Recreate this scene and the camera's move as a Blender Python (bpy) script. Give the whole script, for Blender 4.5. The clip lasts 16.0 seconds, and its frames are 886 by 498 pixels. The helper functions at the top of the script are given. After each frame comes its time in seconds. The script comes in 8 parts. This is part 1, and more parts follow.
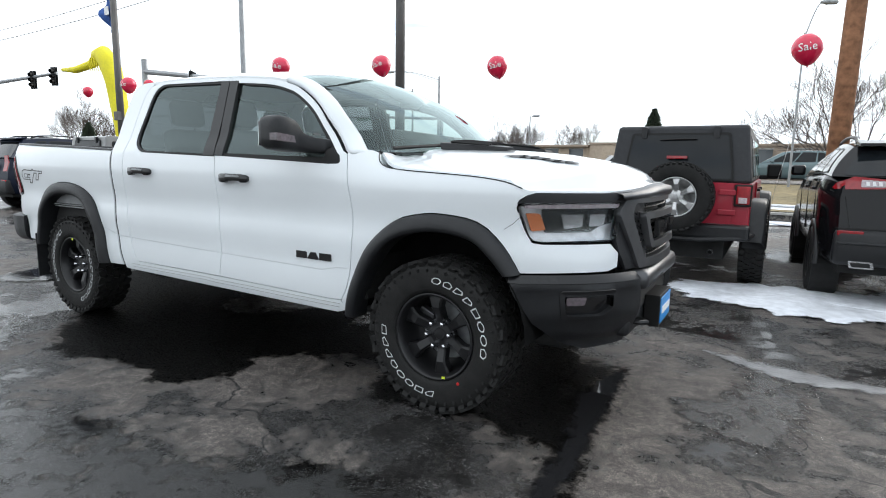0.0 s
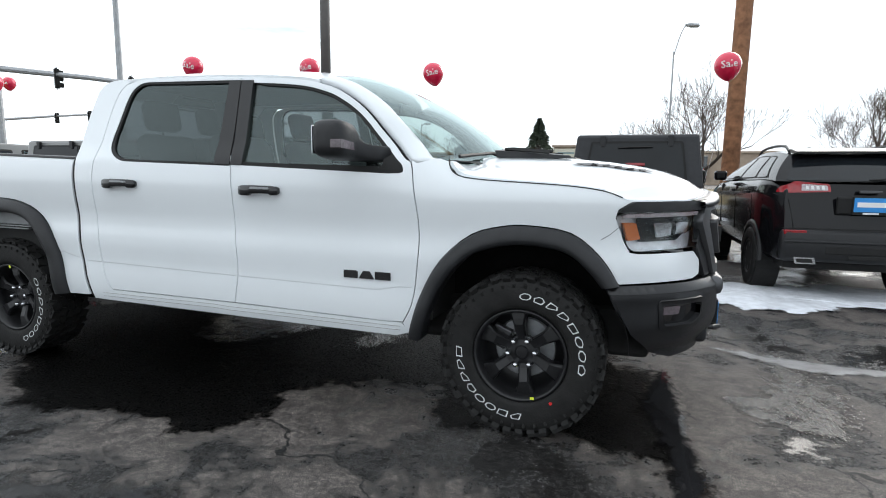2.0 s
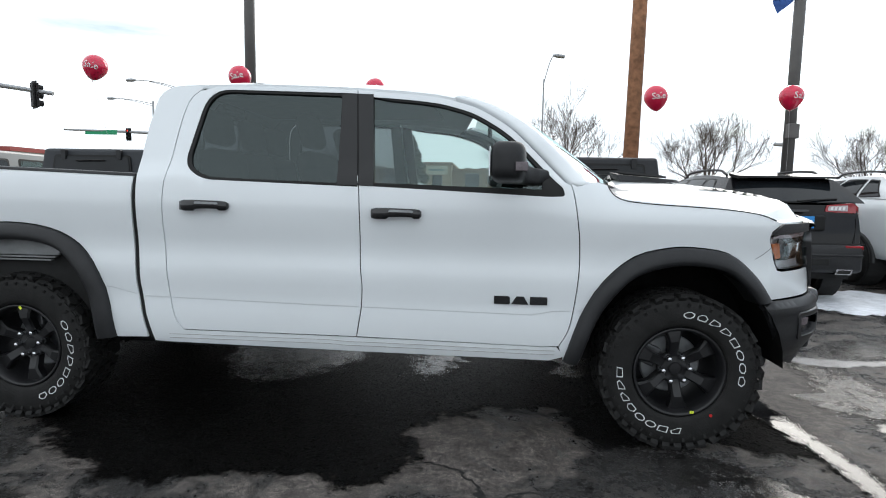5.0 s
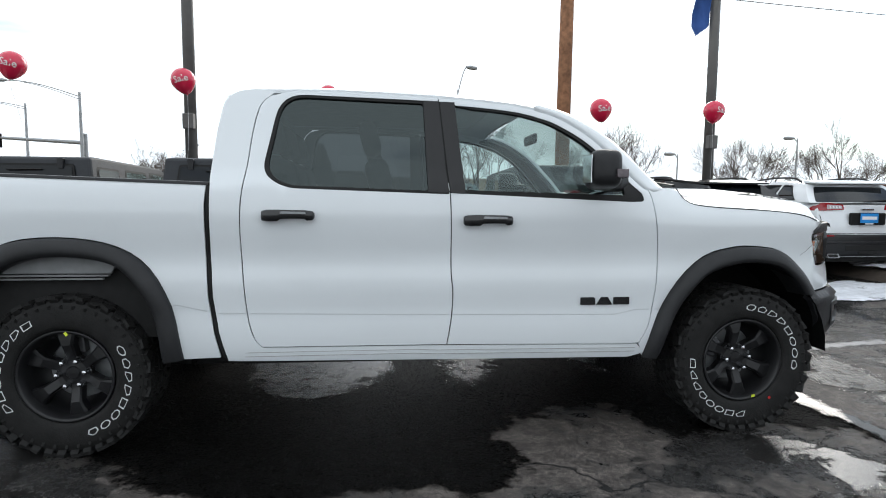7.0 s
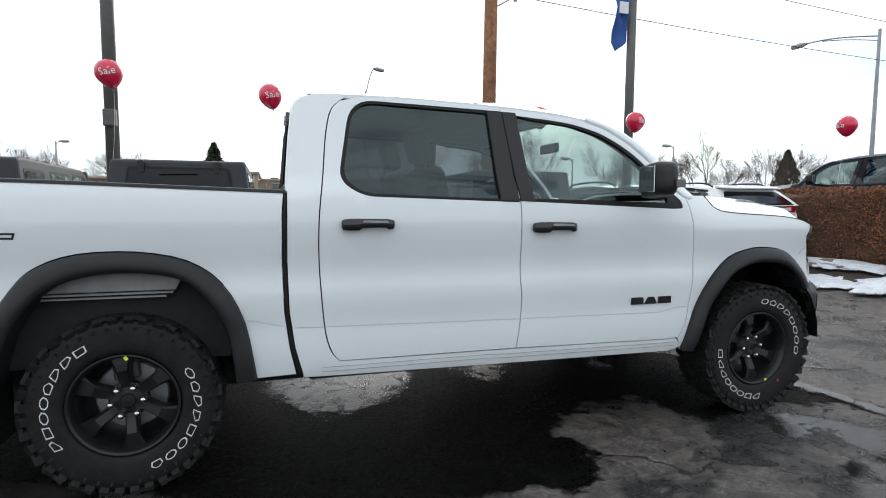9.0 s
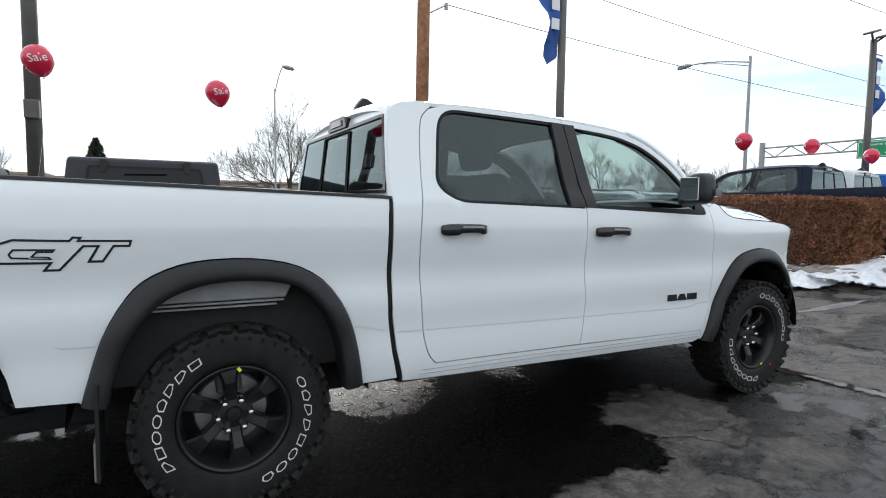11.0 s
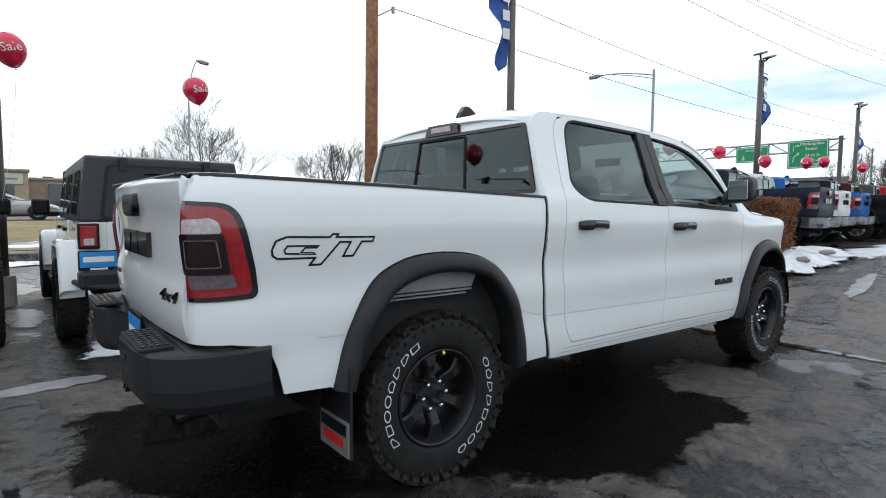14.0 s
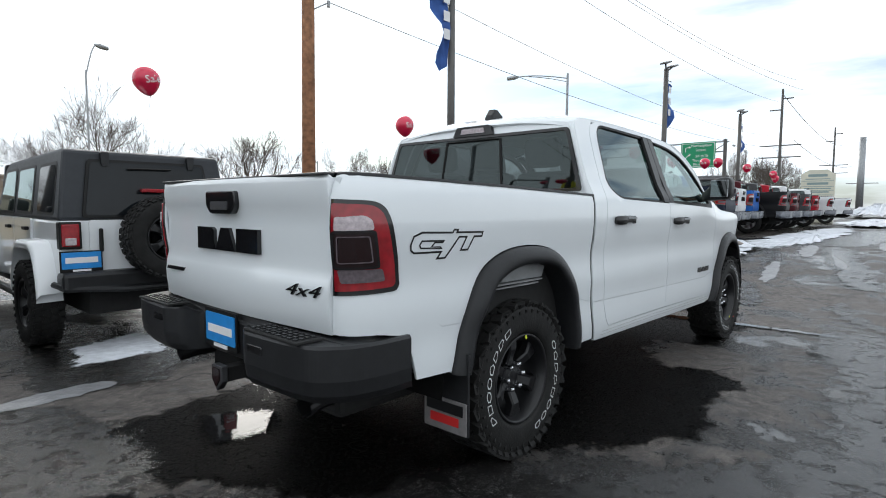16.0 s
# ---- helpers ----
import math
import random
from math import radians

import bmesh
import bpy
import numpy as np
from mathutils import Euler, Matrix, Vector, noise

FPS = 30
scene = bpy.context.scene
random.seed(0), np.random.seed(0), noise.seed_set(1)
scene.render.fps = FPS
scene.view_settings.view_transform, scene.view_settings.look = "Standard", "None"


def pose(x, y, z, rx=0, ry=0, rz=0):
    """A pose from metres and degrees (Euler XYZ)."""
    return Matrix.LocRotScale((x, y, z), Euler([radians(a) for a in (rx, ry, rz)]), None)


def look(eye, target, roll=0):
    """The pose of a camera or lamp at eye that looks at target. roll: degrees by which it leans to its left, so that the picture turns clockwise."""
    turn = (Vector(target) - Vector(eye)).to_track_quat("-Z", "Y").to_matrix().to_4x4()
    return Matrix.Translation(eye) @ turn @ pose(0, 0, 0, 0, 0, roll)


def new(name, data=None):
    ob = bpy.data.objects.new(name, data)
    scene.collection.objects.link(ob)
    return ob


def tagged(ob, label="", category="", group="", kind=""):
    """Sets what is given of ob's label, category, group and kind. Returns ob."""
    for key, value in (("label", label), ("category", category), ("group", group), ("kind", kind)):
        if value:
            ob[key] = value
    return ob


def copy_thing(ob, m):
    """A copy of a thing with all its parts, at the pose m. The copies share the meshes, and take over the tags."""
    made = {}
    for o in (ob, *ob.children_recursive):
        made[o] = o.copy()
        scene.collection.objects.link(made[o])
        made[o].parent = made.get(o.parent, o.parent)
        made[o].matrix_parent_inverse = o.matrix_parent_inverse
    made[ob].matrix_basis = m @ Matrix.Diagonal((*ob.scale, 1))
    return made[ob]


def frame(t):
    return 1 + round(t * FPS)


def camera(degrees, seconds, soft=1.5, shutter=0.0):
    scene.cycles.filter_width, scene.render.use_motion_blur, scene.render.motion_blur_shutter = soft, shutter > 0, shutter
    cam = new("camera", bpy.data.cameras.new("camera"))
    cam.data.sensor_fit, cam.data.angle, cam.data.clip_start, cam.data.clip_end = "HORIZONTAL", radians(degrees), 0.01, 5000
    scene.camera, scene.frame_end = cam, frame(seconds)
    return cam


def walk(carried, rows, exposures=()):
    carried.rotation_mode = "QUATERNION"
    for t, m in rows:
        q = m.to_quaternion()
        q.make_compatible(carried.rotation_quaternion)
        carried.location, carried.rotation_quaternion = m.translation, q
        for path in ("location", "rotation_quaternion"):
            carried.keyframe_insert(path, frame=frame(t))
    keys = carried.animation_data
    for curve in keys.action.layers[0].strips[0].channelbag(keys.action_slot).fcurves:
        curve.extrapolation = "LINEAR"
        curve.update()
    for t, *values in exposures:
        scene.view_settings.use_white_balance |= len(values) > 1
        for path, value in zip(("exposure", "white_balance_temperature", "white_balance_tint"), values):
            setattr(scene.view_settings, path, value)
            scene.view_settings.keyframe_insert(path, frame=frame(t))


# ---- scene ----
cam = camera(77.1, 16.0, 1.0)
PATH = [
    (0, (3.33, -3.409, 1.329), (2.319, -1.71, 1.029), 1.0),
    (0.5, (3.101, -3.497, 1.342), (2.178, -1.747, 1.051), 0.9),
    (1, (2.857, -3.555, 1.303), (2.024, -1.759, 1.015), 0.8),
    (1.5, (2.593, -3.593, 1.341), (1.852, -1.757, 1.062), 0.7),
    (2, (2.336, -3.653, 1.325), (1.694, -1.778, 1.056), 0.6),
    (2.5, (2.063, -3.736, 1.326), (1.518, -1.829, 1.07), 0.6),
    (3, (1.812, -3.79, 1.339), (1.37, -1.856, 1.088), 0.6),
    (3.5, (1.553, -3.816, 1.313), (1.195, -1.865, 1.063), 0.6),
    (4, (1.307, -3.837, 1.349), (1.013, -1.874, 1.104), 0.5),
    (4.2, (1.201, -3.863, 1.338), (0.932, -1.895, 1.102), 0.7),
    (6.5, (0.036, -3.903, 1.355), (0.166, -1.916, 1.169), 0.5),
    (7, (-0.22, -3.91, 1.322), (-0.009, -1.929, 1.149), 0.4),
    (7.5, (-0.469, -3.908, 1.34), (-0.162, -1.939, 1.175), 0.4),
    (8, (-0.715, -3.877, 1.324), (-0.301, -1.927, 1.157), 0.5),
    (8.5, (-0.954, -3.808, 1.333), (-0.451, -1.88, 1.164), 0.4),
    (9, (-1.166, -3.762, 1.35), (-0.579, -1.857, 1.185), 0.3),
    (11.3, (-2.273, -3.464, 1.358), (-1.31, -1.717, 1.21), 0.6),
    (11.5, (-2.356, -3.453, 1.351), (-1.378, -1.714, 1.206), 0.5),
    (12, (-2.578, -3.41, 1.324), (-1.556, -1.696, 1.186), 0.4),
    (12.5, (-2.802, -3.342, 1.347), (-1.708, -1.673, 1.211), 0.4),
    (13, (-3.012, -3.254, 1.32), (-1.859, -1.626, 1.182), 0.4),
    (13.5, (-3.231, -3.142, 1.321), (-2.037, -1.544, 1.179), 0.4),
    (14, (-3.439, -3.055, 1.332), (-2.21, -1.484, 1.187), 0.4),
    (14.5, (-3.666, -2.979, 1.319), (-2.385, -1.45, 1.174), 0.3),
    (15, (-3.866, -2.89, 1.335), (-2.513, -1.424, 1.19), 0.3),
    (15.5, (-4.052, -2.765, 1.303), (-2.635, -1.361, 1.153), 0.3),
    (16, (-4.24, -2.604, 1.331), (-2.767, -1.261, 1.175), 0.3),
]
walk(cam, [(t, look(eye, target, roll)) for t, eye, target, roll in PATH], exposures=((0, 0.30), (1.5, 0.27), (3, 0.15), (4.5, 0.06), (7, 0.0), (16, -0.04)))
# ---- light ----
SUN_AZ, SUN_EL = radians(27.0), radians(26.0)
world = bpy.data.worlds.new("winter_sky")
scene.world = world
world.use_nodes = True


def build_sky():
    nt = world.node_tree
    nt.nodes.clear()
    out = nt.nodes.new("ShaderNodeOutputWorld")
    bg = nt.nodes.new("ShaderNodeBackground")
    sky = nt.nodes.new("ShaderNodeTexSky")
    sky.sky_type = "NISHITA"
    sky.sun_disc = False
    sky.sun_elevation, sky.sun_rotation = SUN_EL, SUN_AZ
    sky.air_density, sky.dust_density, sky.ozone_density = 1.0, 1.5, 1.5
    tint = nt.nodes.new("ShaderNodeVectorMath")
    tint.operation = "MULTIPLY"
    tint.inputs[1].default_value = (0.80, 1.02, 1.22)
    co = nt.nodes.new("ShaderNodeTexCoord")
    mp = nt.nodes.new("ShaderNodeMapping")
    mp.inputs["Scale"].default_value = (1.0, 1.0, 5.5)
    mp.inputs["Location"].default_value = (0.35, 0.2, 0.0)
    ns = nt.nodes.new("ShaderNodeTexNoise")
    ns.inputs["Scale"].default_value = 1.7
    ns.inputs["Detail"].default_value = 7.0
    ns.inputs["Roughness"].default_value = 0.55
    rp = nt.nodes.new("ShaderNodeValToRGB")
    rp.color_ramp.elements[0].position, rp.color_ramp.elements[1].position = 0.36, 0.51
    rp.color_ramp.elements[0].color, rp.color_ramp.elements[1].color = (0.25, 0.25, 0.25, 1), (1, 1, 1, 1)
    mx = nt.nodes.new("ShaderNodeMix")
    mx.data_type = "RGBA"
    cloud = (10.4, 11.2, 11.9, 1)
    mx.inputs["B"].default_value = cloud
    nt.links.new(co.outputs["Generated"], mp.inputs["Vector"])
    nt.links.new(mp.outputs["Vector"], ns.inputs["Vector"])
    sep = nt.nodes.new("ShaderNodeSeparateXYZ")
    nt.links.new(co.outputs["Generated"], sep.inputs[0])
    east = nt.nodes.new("ShaderNodeMapRange")
    east.inputs["From Min"].default_value, east.inputs["From Max"].default_value = 0.35, 0.95
    east.inputs["To Min"].default_value, east.inputs["To Max"].default_value = 0.07, -0.015
    nt.links.new(sep.outputs["X"], east.inputs["Value"])
    fill = nt.nodes.new("ShaderNodeMath")
    nt.links.new(ns.outputs["Fac"], fill.inputs[0])
    nt.links.new(east.outputs["Result"], fill.inputs[1])
    nt.links.new(fill.outputs[0], rp.inputs["Fac"])
    nt.links.new(rp.outputs["Color"], mx.inputs["Factor"])
    nt.links.new(sky.outputs["Color"], tint.inputs[0])
    nt.links.new(tint.outputs["Vector"], mx.inputs["A"])
    nt.links.new(mx.outputs["Result"], bg.inputs["Color"])
    bg.inputs["Strength"].default_value = 0.12
    nt.links.new(bg.outputs["Background"], out.inputs["Surface"])


build_sky()
sun_data = bpy.data.lights.new("sun", "SUN")
sun_data.energy, sun_data.angle, sun_data.color = 1.5, radians(34), (1.0, 0.95, 0.88)
sun = new("sun", sun_data)
sun.matrix_world = look((math.sin(SUN_AZ) * 60 * math.cos(SUN_EL), math.cos(SUN_AZ) * 60 * math.cos(SUN_EL), 60 * math.sin(SUN_EL)), (0, 0, 0))

# ---- materials ----


def material(name, color, rough=0.5, metal=0.0, coat=0.0, vary=0.0, scale=20.0, bump=0.0, bump_scale=120.0, spec=0.5, emit=0.0, vary2=0.0, scale2=2.0, object_vary=0.0):
    """A surface with two scales of tone variation and a fine relief."""
    m = bpy.data.materials.new(name)
    m.use_nodes = True
    nt = m.node_tree
    b = nt.nodes["Principled BSDF"]
    b.inputs["Base Color"].default_value = (*color, 1)
    b.inputs["Roughness"].default_value = rough
    b.inputs["Metallic"].default_value = metal
    b.inputs["Coat Weight"].default_value = coat
    b.inputs["Coat Roughness"].default_value = 0.03
    b.inputs["Specular IOR Level"].default_value = spec
    if emit:
        b.inputs["Emission Color"].default_value = (*color, 1)
        b.inputs["Emission Strength"].default_value = emit
    if vary or vary2 or bump or object_vary:
        co = nt.nodes.new("ShaderNodeTexCoord")
    if vary or vary2 or object_vary:
        last = None
        for amount, sc in ((vary, scale), (vary2, scale2)):
            if not amount:
                continue
            n = nt.nodes.new("ShaderNodeTexNoise")
            n.inputs["Scale"].default_value, n.inputs["Detail"].default_value = sc, 5.0
            nt.links.new(co.outputs["Object"], n.inputs["Vector"])
            r = nt.nodes.new("ShaderNodeMapRange")
            r.inputs["From Min"].default_value, r.inputs["From Max"].default_value = 0.3, 0.7
            r.inputs["To Min"].default_value, r.inputs["To Max"].default_value = 1 - amount, 1 + amount
            nt.links.new(n.outputs["Fac"], r.inputs["Value"])
            if last is None:
                last = r.outputs["Result"]
            else:
                mu = nt.nodes.new("ShaderNodeMath")
                mu.operation = "MULTIPLY"
                nt.links.new(last, mu.inputs[0])
                nt.links.new(r.outputs["Result"], mu.inputs[1])
                last = mu.outputs[0]
        if object_vary:
            oi = nt.nodes.new("ShaderNodeObjectInfo")
            r = nt.nodes.new("ShaderNodeMapRange")
            r.inputs["To Min"].default_value, r.inputs["To Max"].default_value = 1 - object_vary, 1 + object_vary
            nt.links.new(oi.outputs["Random"], r.inputs["Value"])
            if last is None:
                last = r.outputs["Result"]
            else:
                mu = nt.nodes.new("ShaderNodeMath")
                mu.operation = "MULTIPLY"
                nt.links.new(last, mu.inputs[0])
                nt.links.new(r.outputs["Result"], mu.inputs[1])
                last = mu.outputs[0]
        sc = nt.nodes.new("ShaderNodeVectorMath")
        sc.operation = "SCALE"
        sc.inputs[0].default_value = color
        nt.links.new(last, sc.inputs["Scale"])
        nt.links.new(sc.outputs["Vector"], b.inputs["Base Color"])
    if bump:
        n = nt.nodes.new("ShaderNodeTexNoise")
        n.inputs["Scale"].default_value, n.inputs["Detail"].default_value = bump_scale, 4.0
        nt.links.new(co.outputs["Object"], n.inputs["Vector"])
        bp = nt.nodes.new("ShaderNodeBump")
        bp.inputs["Strength"].default_value, bp.inputs["Distance"].default_value = bump, 0.01
        nt.links.new(n.outputs["Fac"], bp.inputs["Height"])
        nt.links.new(bp.outputs["Normal"], b.inputs["Normal"])
    return m


def glass(name, tint, clear, rough=0.0, gloss=0.05):
    """Thin pane: tinted see-through with Fresnel gloss."""
    m = bpy.data.materials.new(name)
    m.use_nodes = True
    nt = m.node_tree
    nt.nodes.clear()
    out = nt.nodes.new("ShaderNodeOutputMaterial")
    tr = nt.nodes.new("ShaderNodeBsdfTransparent")
    tr.inputs["Color"].default_value = (tint[0] * clear, tint[1] * clear, tint[2] * clear, 1)
    gl = nt.nodes.new("ShaderNodeBsdfGlossy")
    gl.inputs["Roughness"].default_value = rough
    gl.inputs["Color"].default_value = (0.78, 0.92, 0.92, 1)
    lw = nt.nodes.new("ShaderNodeLayerWeight")
    pw = nt.nodes.new("ShaderNodeMath")
    pw.operation = "POWER"
    pw.inputs[1].default_value = 4.0
    fr = nt.nodes.new("ShaderNodeMath")
    fr.operation = "MULTIPLY_ADD"
    fr.inputs[1].default_value, fr.inputs[2].default_value = 0.85, gloss
    nt.links.new(lw.outputs["Facing"], pw.inputs[0])
    nt.links.new(pw.outputs[0], fr.inputs[0])
    mx = nt.nodes.new("ShaderNodeMixShader")
    nt.links.new(fr.outputs[0], mx.inputs["Fac"])
    nt.links.new(tr.outputs["BSDF"], mx.inputs[1])
    nt.links.new(gl.outputs["BSDF"], mx.inputs[2])
    nt.links.new(mx.outputs["Shader"], out.inputs["Surface"])
    return m


def road_film(name, color):
    """White car paint with a thin salty film low on the flanks, as splashes with a shape of their own."""
    m = material(name, color, 0.3, coat=1.0, vary2=0.02, scale2=1.5)
    nt = m.node_tree
    b = nt.nodes["Principled BSDF"]
    co = nt.nodes.new("ShaderNodeTexCoord")
    n = nt.nodes.new("ShaderNodeTexNoise")
    n.inputs["Scale"].default_value, n.inputs["Detail"].default_value = 9.0, 8.0
    nt.links.new(co.outputs["Object"], n.inputs["Vector"])
    r = nt.nodes.new("ShaderNodeMapRange")
    r.inputs["From Min"].default_value, r.inputs["From Max"].default_value = 0.4, 0.7
    r.inputs["To Min"].default_value, r.inputs["To Max"].default_value = 0.02, 0.09
    nt.links.new(n.outputs["Fac"], r.inputs["Value"])
    nt.links.new(r.outputs["Result"], b.inputs["Coat Roughness"])
    return m


WHITE = road_film("white_paint", (0.695, 0.728, 0.748))
PLASTIC = material("black_textured_plastic", (0.014, 0.0145, 0.016), 0.42, vary=0.15, bump=0.12, bump_scale=400, spec=0.34)
SATIN = material("satin_black_metal", (0.008, 0.008, 0.009), 0.36, vary=0.1, spec=0.4)
GLOSSBLACK = material("gloss_black", (0.006, 0.006, 0.007), 0.10, spec=0.6)
RUBBER = material("tyre_rubber", (0.013, 0.0128, 0.0125), 0.68, vary=0.3, scale=14, bump=0.3, bump_scale=90, spec=0.22)
DARK = material("underbody_black", (0.008, 0.008, 0.008), 0.85, vary=0.3)
SEAL = material("black_rubber_seal", (0.008, 0.008, 0.008), 0.5, spec=0.25)
MIRROR = material("mirror_glass", (0.45, 0.47, 0.48), 0.03, 1.0, vary2=0.05)
CHROME = material("chrome", (0.55, 0.56, 0.58), 0.16, 1.0, vary=0.08)
GREYMETAL = material("grey_metallic_trim", (0.075, 0.076, 0.08), 0.36, 0.6, vary=0.08)
LETTER = material("white_rubber_lettering", (0.62, 0.64, 0.64), 0.7, vary=0.2, scale=40)
CLOTH = material("grey_seat_cloth", (0.09, 0.09, 0.09), 0.9, vary=0.2, scale=60, bump=0.3)
DASH = material("dark_dash_plastic", (0.03, 0.03, 0.032), 0.6, vary=0.15)
HEADLINER = material("pale_headliner", (0.35, 0.35, 0.34), 0.95, vary=0.1)
PANE = glass("clear_car_glass", (0.84, 0.95, 0.93), 0.78, gloss=0.075)
SCREEN = glass("windscreen_glass", (0.82, 0.93, 0.90), 0.62, gloss=0.05)
PRIVACY = glass("privacy_glass", (0.86, 0.95, 1.0), 0.17, gloss=0.065)
LENS = glass("lamp_lens", (1, 1, 1), 0.92)
REDLENS = material("red_lamp_plastic", (0.27, 0.006, 0.012), 0.12, coat=0.5, vary=0.2, scale=30, vary2=0.15, scale2=7, spec=0.45)
DARKLENS = material("smoked_lamp_plastic", (0.016, 0.007, 0.008), 0.1, spec=0.4)
PALELENS = material("pale_lamp_plastic", (0.46, 0.40, 0.42), 0.12, vary=0.25, scale=60, spec=0.5)
GREYLENS = material("smoke_grey_lamp_plastic", (0.11, 0.09, 0.10), 0.15, vary=0.25, scale=60)
INNER = material("grey_inner_panel", (0.20, 0.205, 0.21), 0.6, vary=0.2, scale=9)
AMBER = material("amber_reflector", (0.52, 0.15, 0.045), 0.25, coat=0.6)
SILVER = material("silver_reflector", (0.62, 0.63, 0.66), 0.3, 0.6, vary=0.2, scale=25)
BLUE = material("blue_plate", (0.02, 0.24, 0.62), 0.35, vary=0.08)
PALE = material("white_print", (0.75, 0.75, 0.75), 0.5)
REDPRINT = material("red_print", (0.55, 0.02, 0.02), 0.45)
YELLOWDOT = material("yellow_green_sticker", (0.65, 0.75, 0.05), 0.5)
LINER = material("wheel_liner", (0.006, 0.006, 0.006), 0.9, vary=0.3, spec=0.1)
FLAPGREY = material("brushed_grey_panel", (0.23, 0.22, 0.22), 0.45, 0.3, vary=0.15, scale=30)
GALV = material("grey_frame_metal", (0.28, 0.29, 0.30), 0.45, 0.5, vary=0.2)

# ---- mesh helpers ----
from mathutils.geometry import delaunay_2d_cdt


def link_mesh(name, me, mat, parent=None, label=""):
    if mat:
        me.materials.append(mat)
    ob = new(name, me)
    if parent:
        ob.parent = parent
    if label:
        ob["label"] = label
    return ob


def part(name, bm, mat, parent=None, label="", smooth=False):
    """Links a bmesh as one mesh object under a thing or a part."""
    me = bpy.data.meshes.new(name)
    if smooth:
        for f in bm.faces:
            f.smooth = True
    bm.to_mesh(me)
    bm.free()
    return link_mesh(name, me, mat, parent, label)


def thing(name, label, category, group="", kind="", at=(0, 0, 0), rz=0.0):
    e = new(name)
    e.empty_display_size = 0.2
    e.matrix_basis = pose(*at, 0, 0, rz)
    return tagged(e, label, category, group, kind)


def add_box(bm, x0, x1, y0, y1, z0, z1, bevel=0.0, m=None):
    mat = Matrix.Translation(((x0 + x1) / 2, (y0 + y1) / 2, (z0 + z1) / 2)) @ Matrix.Diagonal((abs(x1 - x0), abs(y1 - y0), abs(z1 - z0), 1))
    if m is not None:
        mat = m @ mat
    r = bmesh.ops.create_cube(bm, size=1, matrix=mat)
    if bevel:
        es = list({e for v in r["verts"] for e in v.link_edges})
        bmesh.ops.bevel(bm, geom=es, offset=bevel, segments=2, affect="EDGES", profile=0.5)
    return bm


def box(x0, x1, y0, y1, z0, z1, bevel=0.0, m=None):
    return add_box(bmesh.new(), x0, x1, y0, y1, z0, z1, bevel, m)


def add_tube(bm, points, radius, sides=8, caps=True):
    """A tube along a polyline; radius is one number or one for each point."""
    pts = [Vector(p) for p in points]
    rad = radius if isinstance(radius, (list, tuple)) else [radius] * len(pts)
    rings = []
    side = None
    for i, p in enumerate(pts):
        d = (pts[min(i + 1, len(pts) - 1)] - pts[max(i - 1, 0)]).normalized()
        if side is None or abs(d.dot(side)) > 0.95:
            ref = Vector((0, 0, 1)) if abs(d.z) < 0.9 else Vector((1, 0, 0))
            side = d.cross(ref).normalized()
        side = (side - d * side.dot(d)).normalized()
        up = d.cross(side)
        rings.append([bm.verts.new(p + (side * math.cos(a) + up * math.sin(a)) * rad[i]) for a in [2 * math.pi * k / sides for k in range(sides)]])
    for a, b in zip(rings, rings[1:]):
        for k in range(sides):
            bm.faces.new((a[k], a[(k + 1) % sides], b[(k + 1) % sides], b[k]))
    if caps:
        bm.faces.new(rings[0][::-1])
        bm.faces.new(rings[-1])
    return bm


def tube(points, radius, sides=8, caps=True):
    return add_tube(bmesh.new(), points, radius, sides, caps)


def add_lathe(bm, profile, sides, m=None):
    """Turns (radius, height) pairs round the local z axis."""
    m = m or Matrix()
    rings = []
    for r, h in profile:
        rings.append([bm.verts.new(m @ Vector((r * math.cos(a), r * math.sin(a), h))) for a in [2 * math.pi * k / sides for k in range(sides)]])
    for a, b in zip(rings, rings[1:]):
        for k in range(sides):
            bm.faces.new((a[k], a[(k + 1) % sides], b[(k + 1) % sides], b[k]))
    return bm


def add_prism(bm, outline, y0, y1, m=None, bevel=0.0):
    """A flat outline in x, z pushed from y0 to y1."""
    m = m or Matrix()
    a = [bm.verts.new(m @ Vector((x, y0, z))) for x, z in outline]
    b = [bm.verts.new(m @ Vector((x, y1, z))) for x, z in outline]
    n = len(outline)
    fs = [bm.faces.new(a), bm.faces.new(b[::-1])]
    for k in range(n):
        fs.append(bm.faces.new((a[k], b[k], b[(k + 1) % n], a[(k + 1) % n])))
    bmesh.ops.recalc_face_normals(bm, faces=fs)
    if bevel:
        es = [e for e in {e for f in fs[:2] for e in f.edges}]
        bmesh.ops.bevel(bm, geom=es, offset=bevel, segments=2, affect="EDGES", profile=0.5)
    return bm


def prism(outline, y0, y1, m=None, bevel=0.0):
    return add_prism(bmesh.new(), outline, y0, y1, m, bevel)


def resample(pts, step, closed=True):
    out = []
    n = len(pts)
    for i in range(n if closed else n - 1):
        a, b = pts[i], pts[(i + 1) % n]
        k = max(1, int(math.ceil(math.dist(a, b) / step)))
        out += [(a[0] + (b[0] - a[0]) * j / k, a[1] + (b[1] - a[1]) * j / k) for j in range(k)]
    if not closed:
        out.append(pts[-1])
    return out


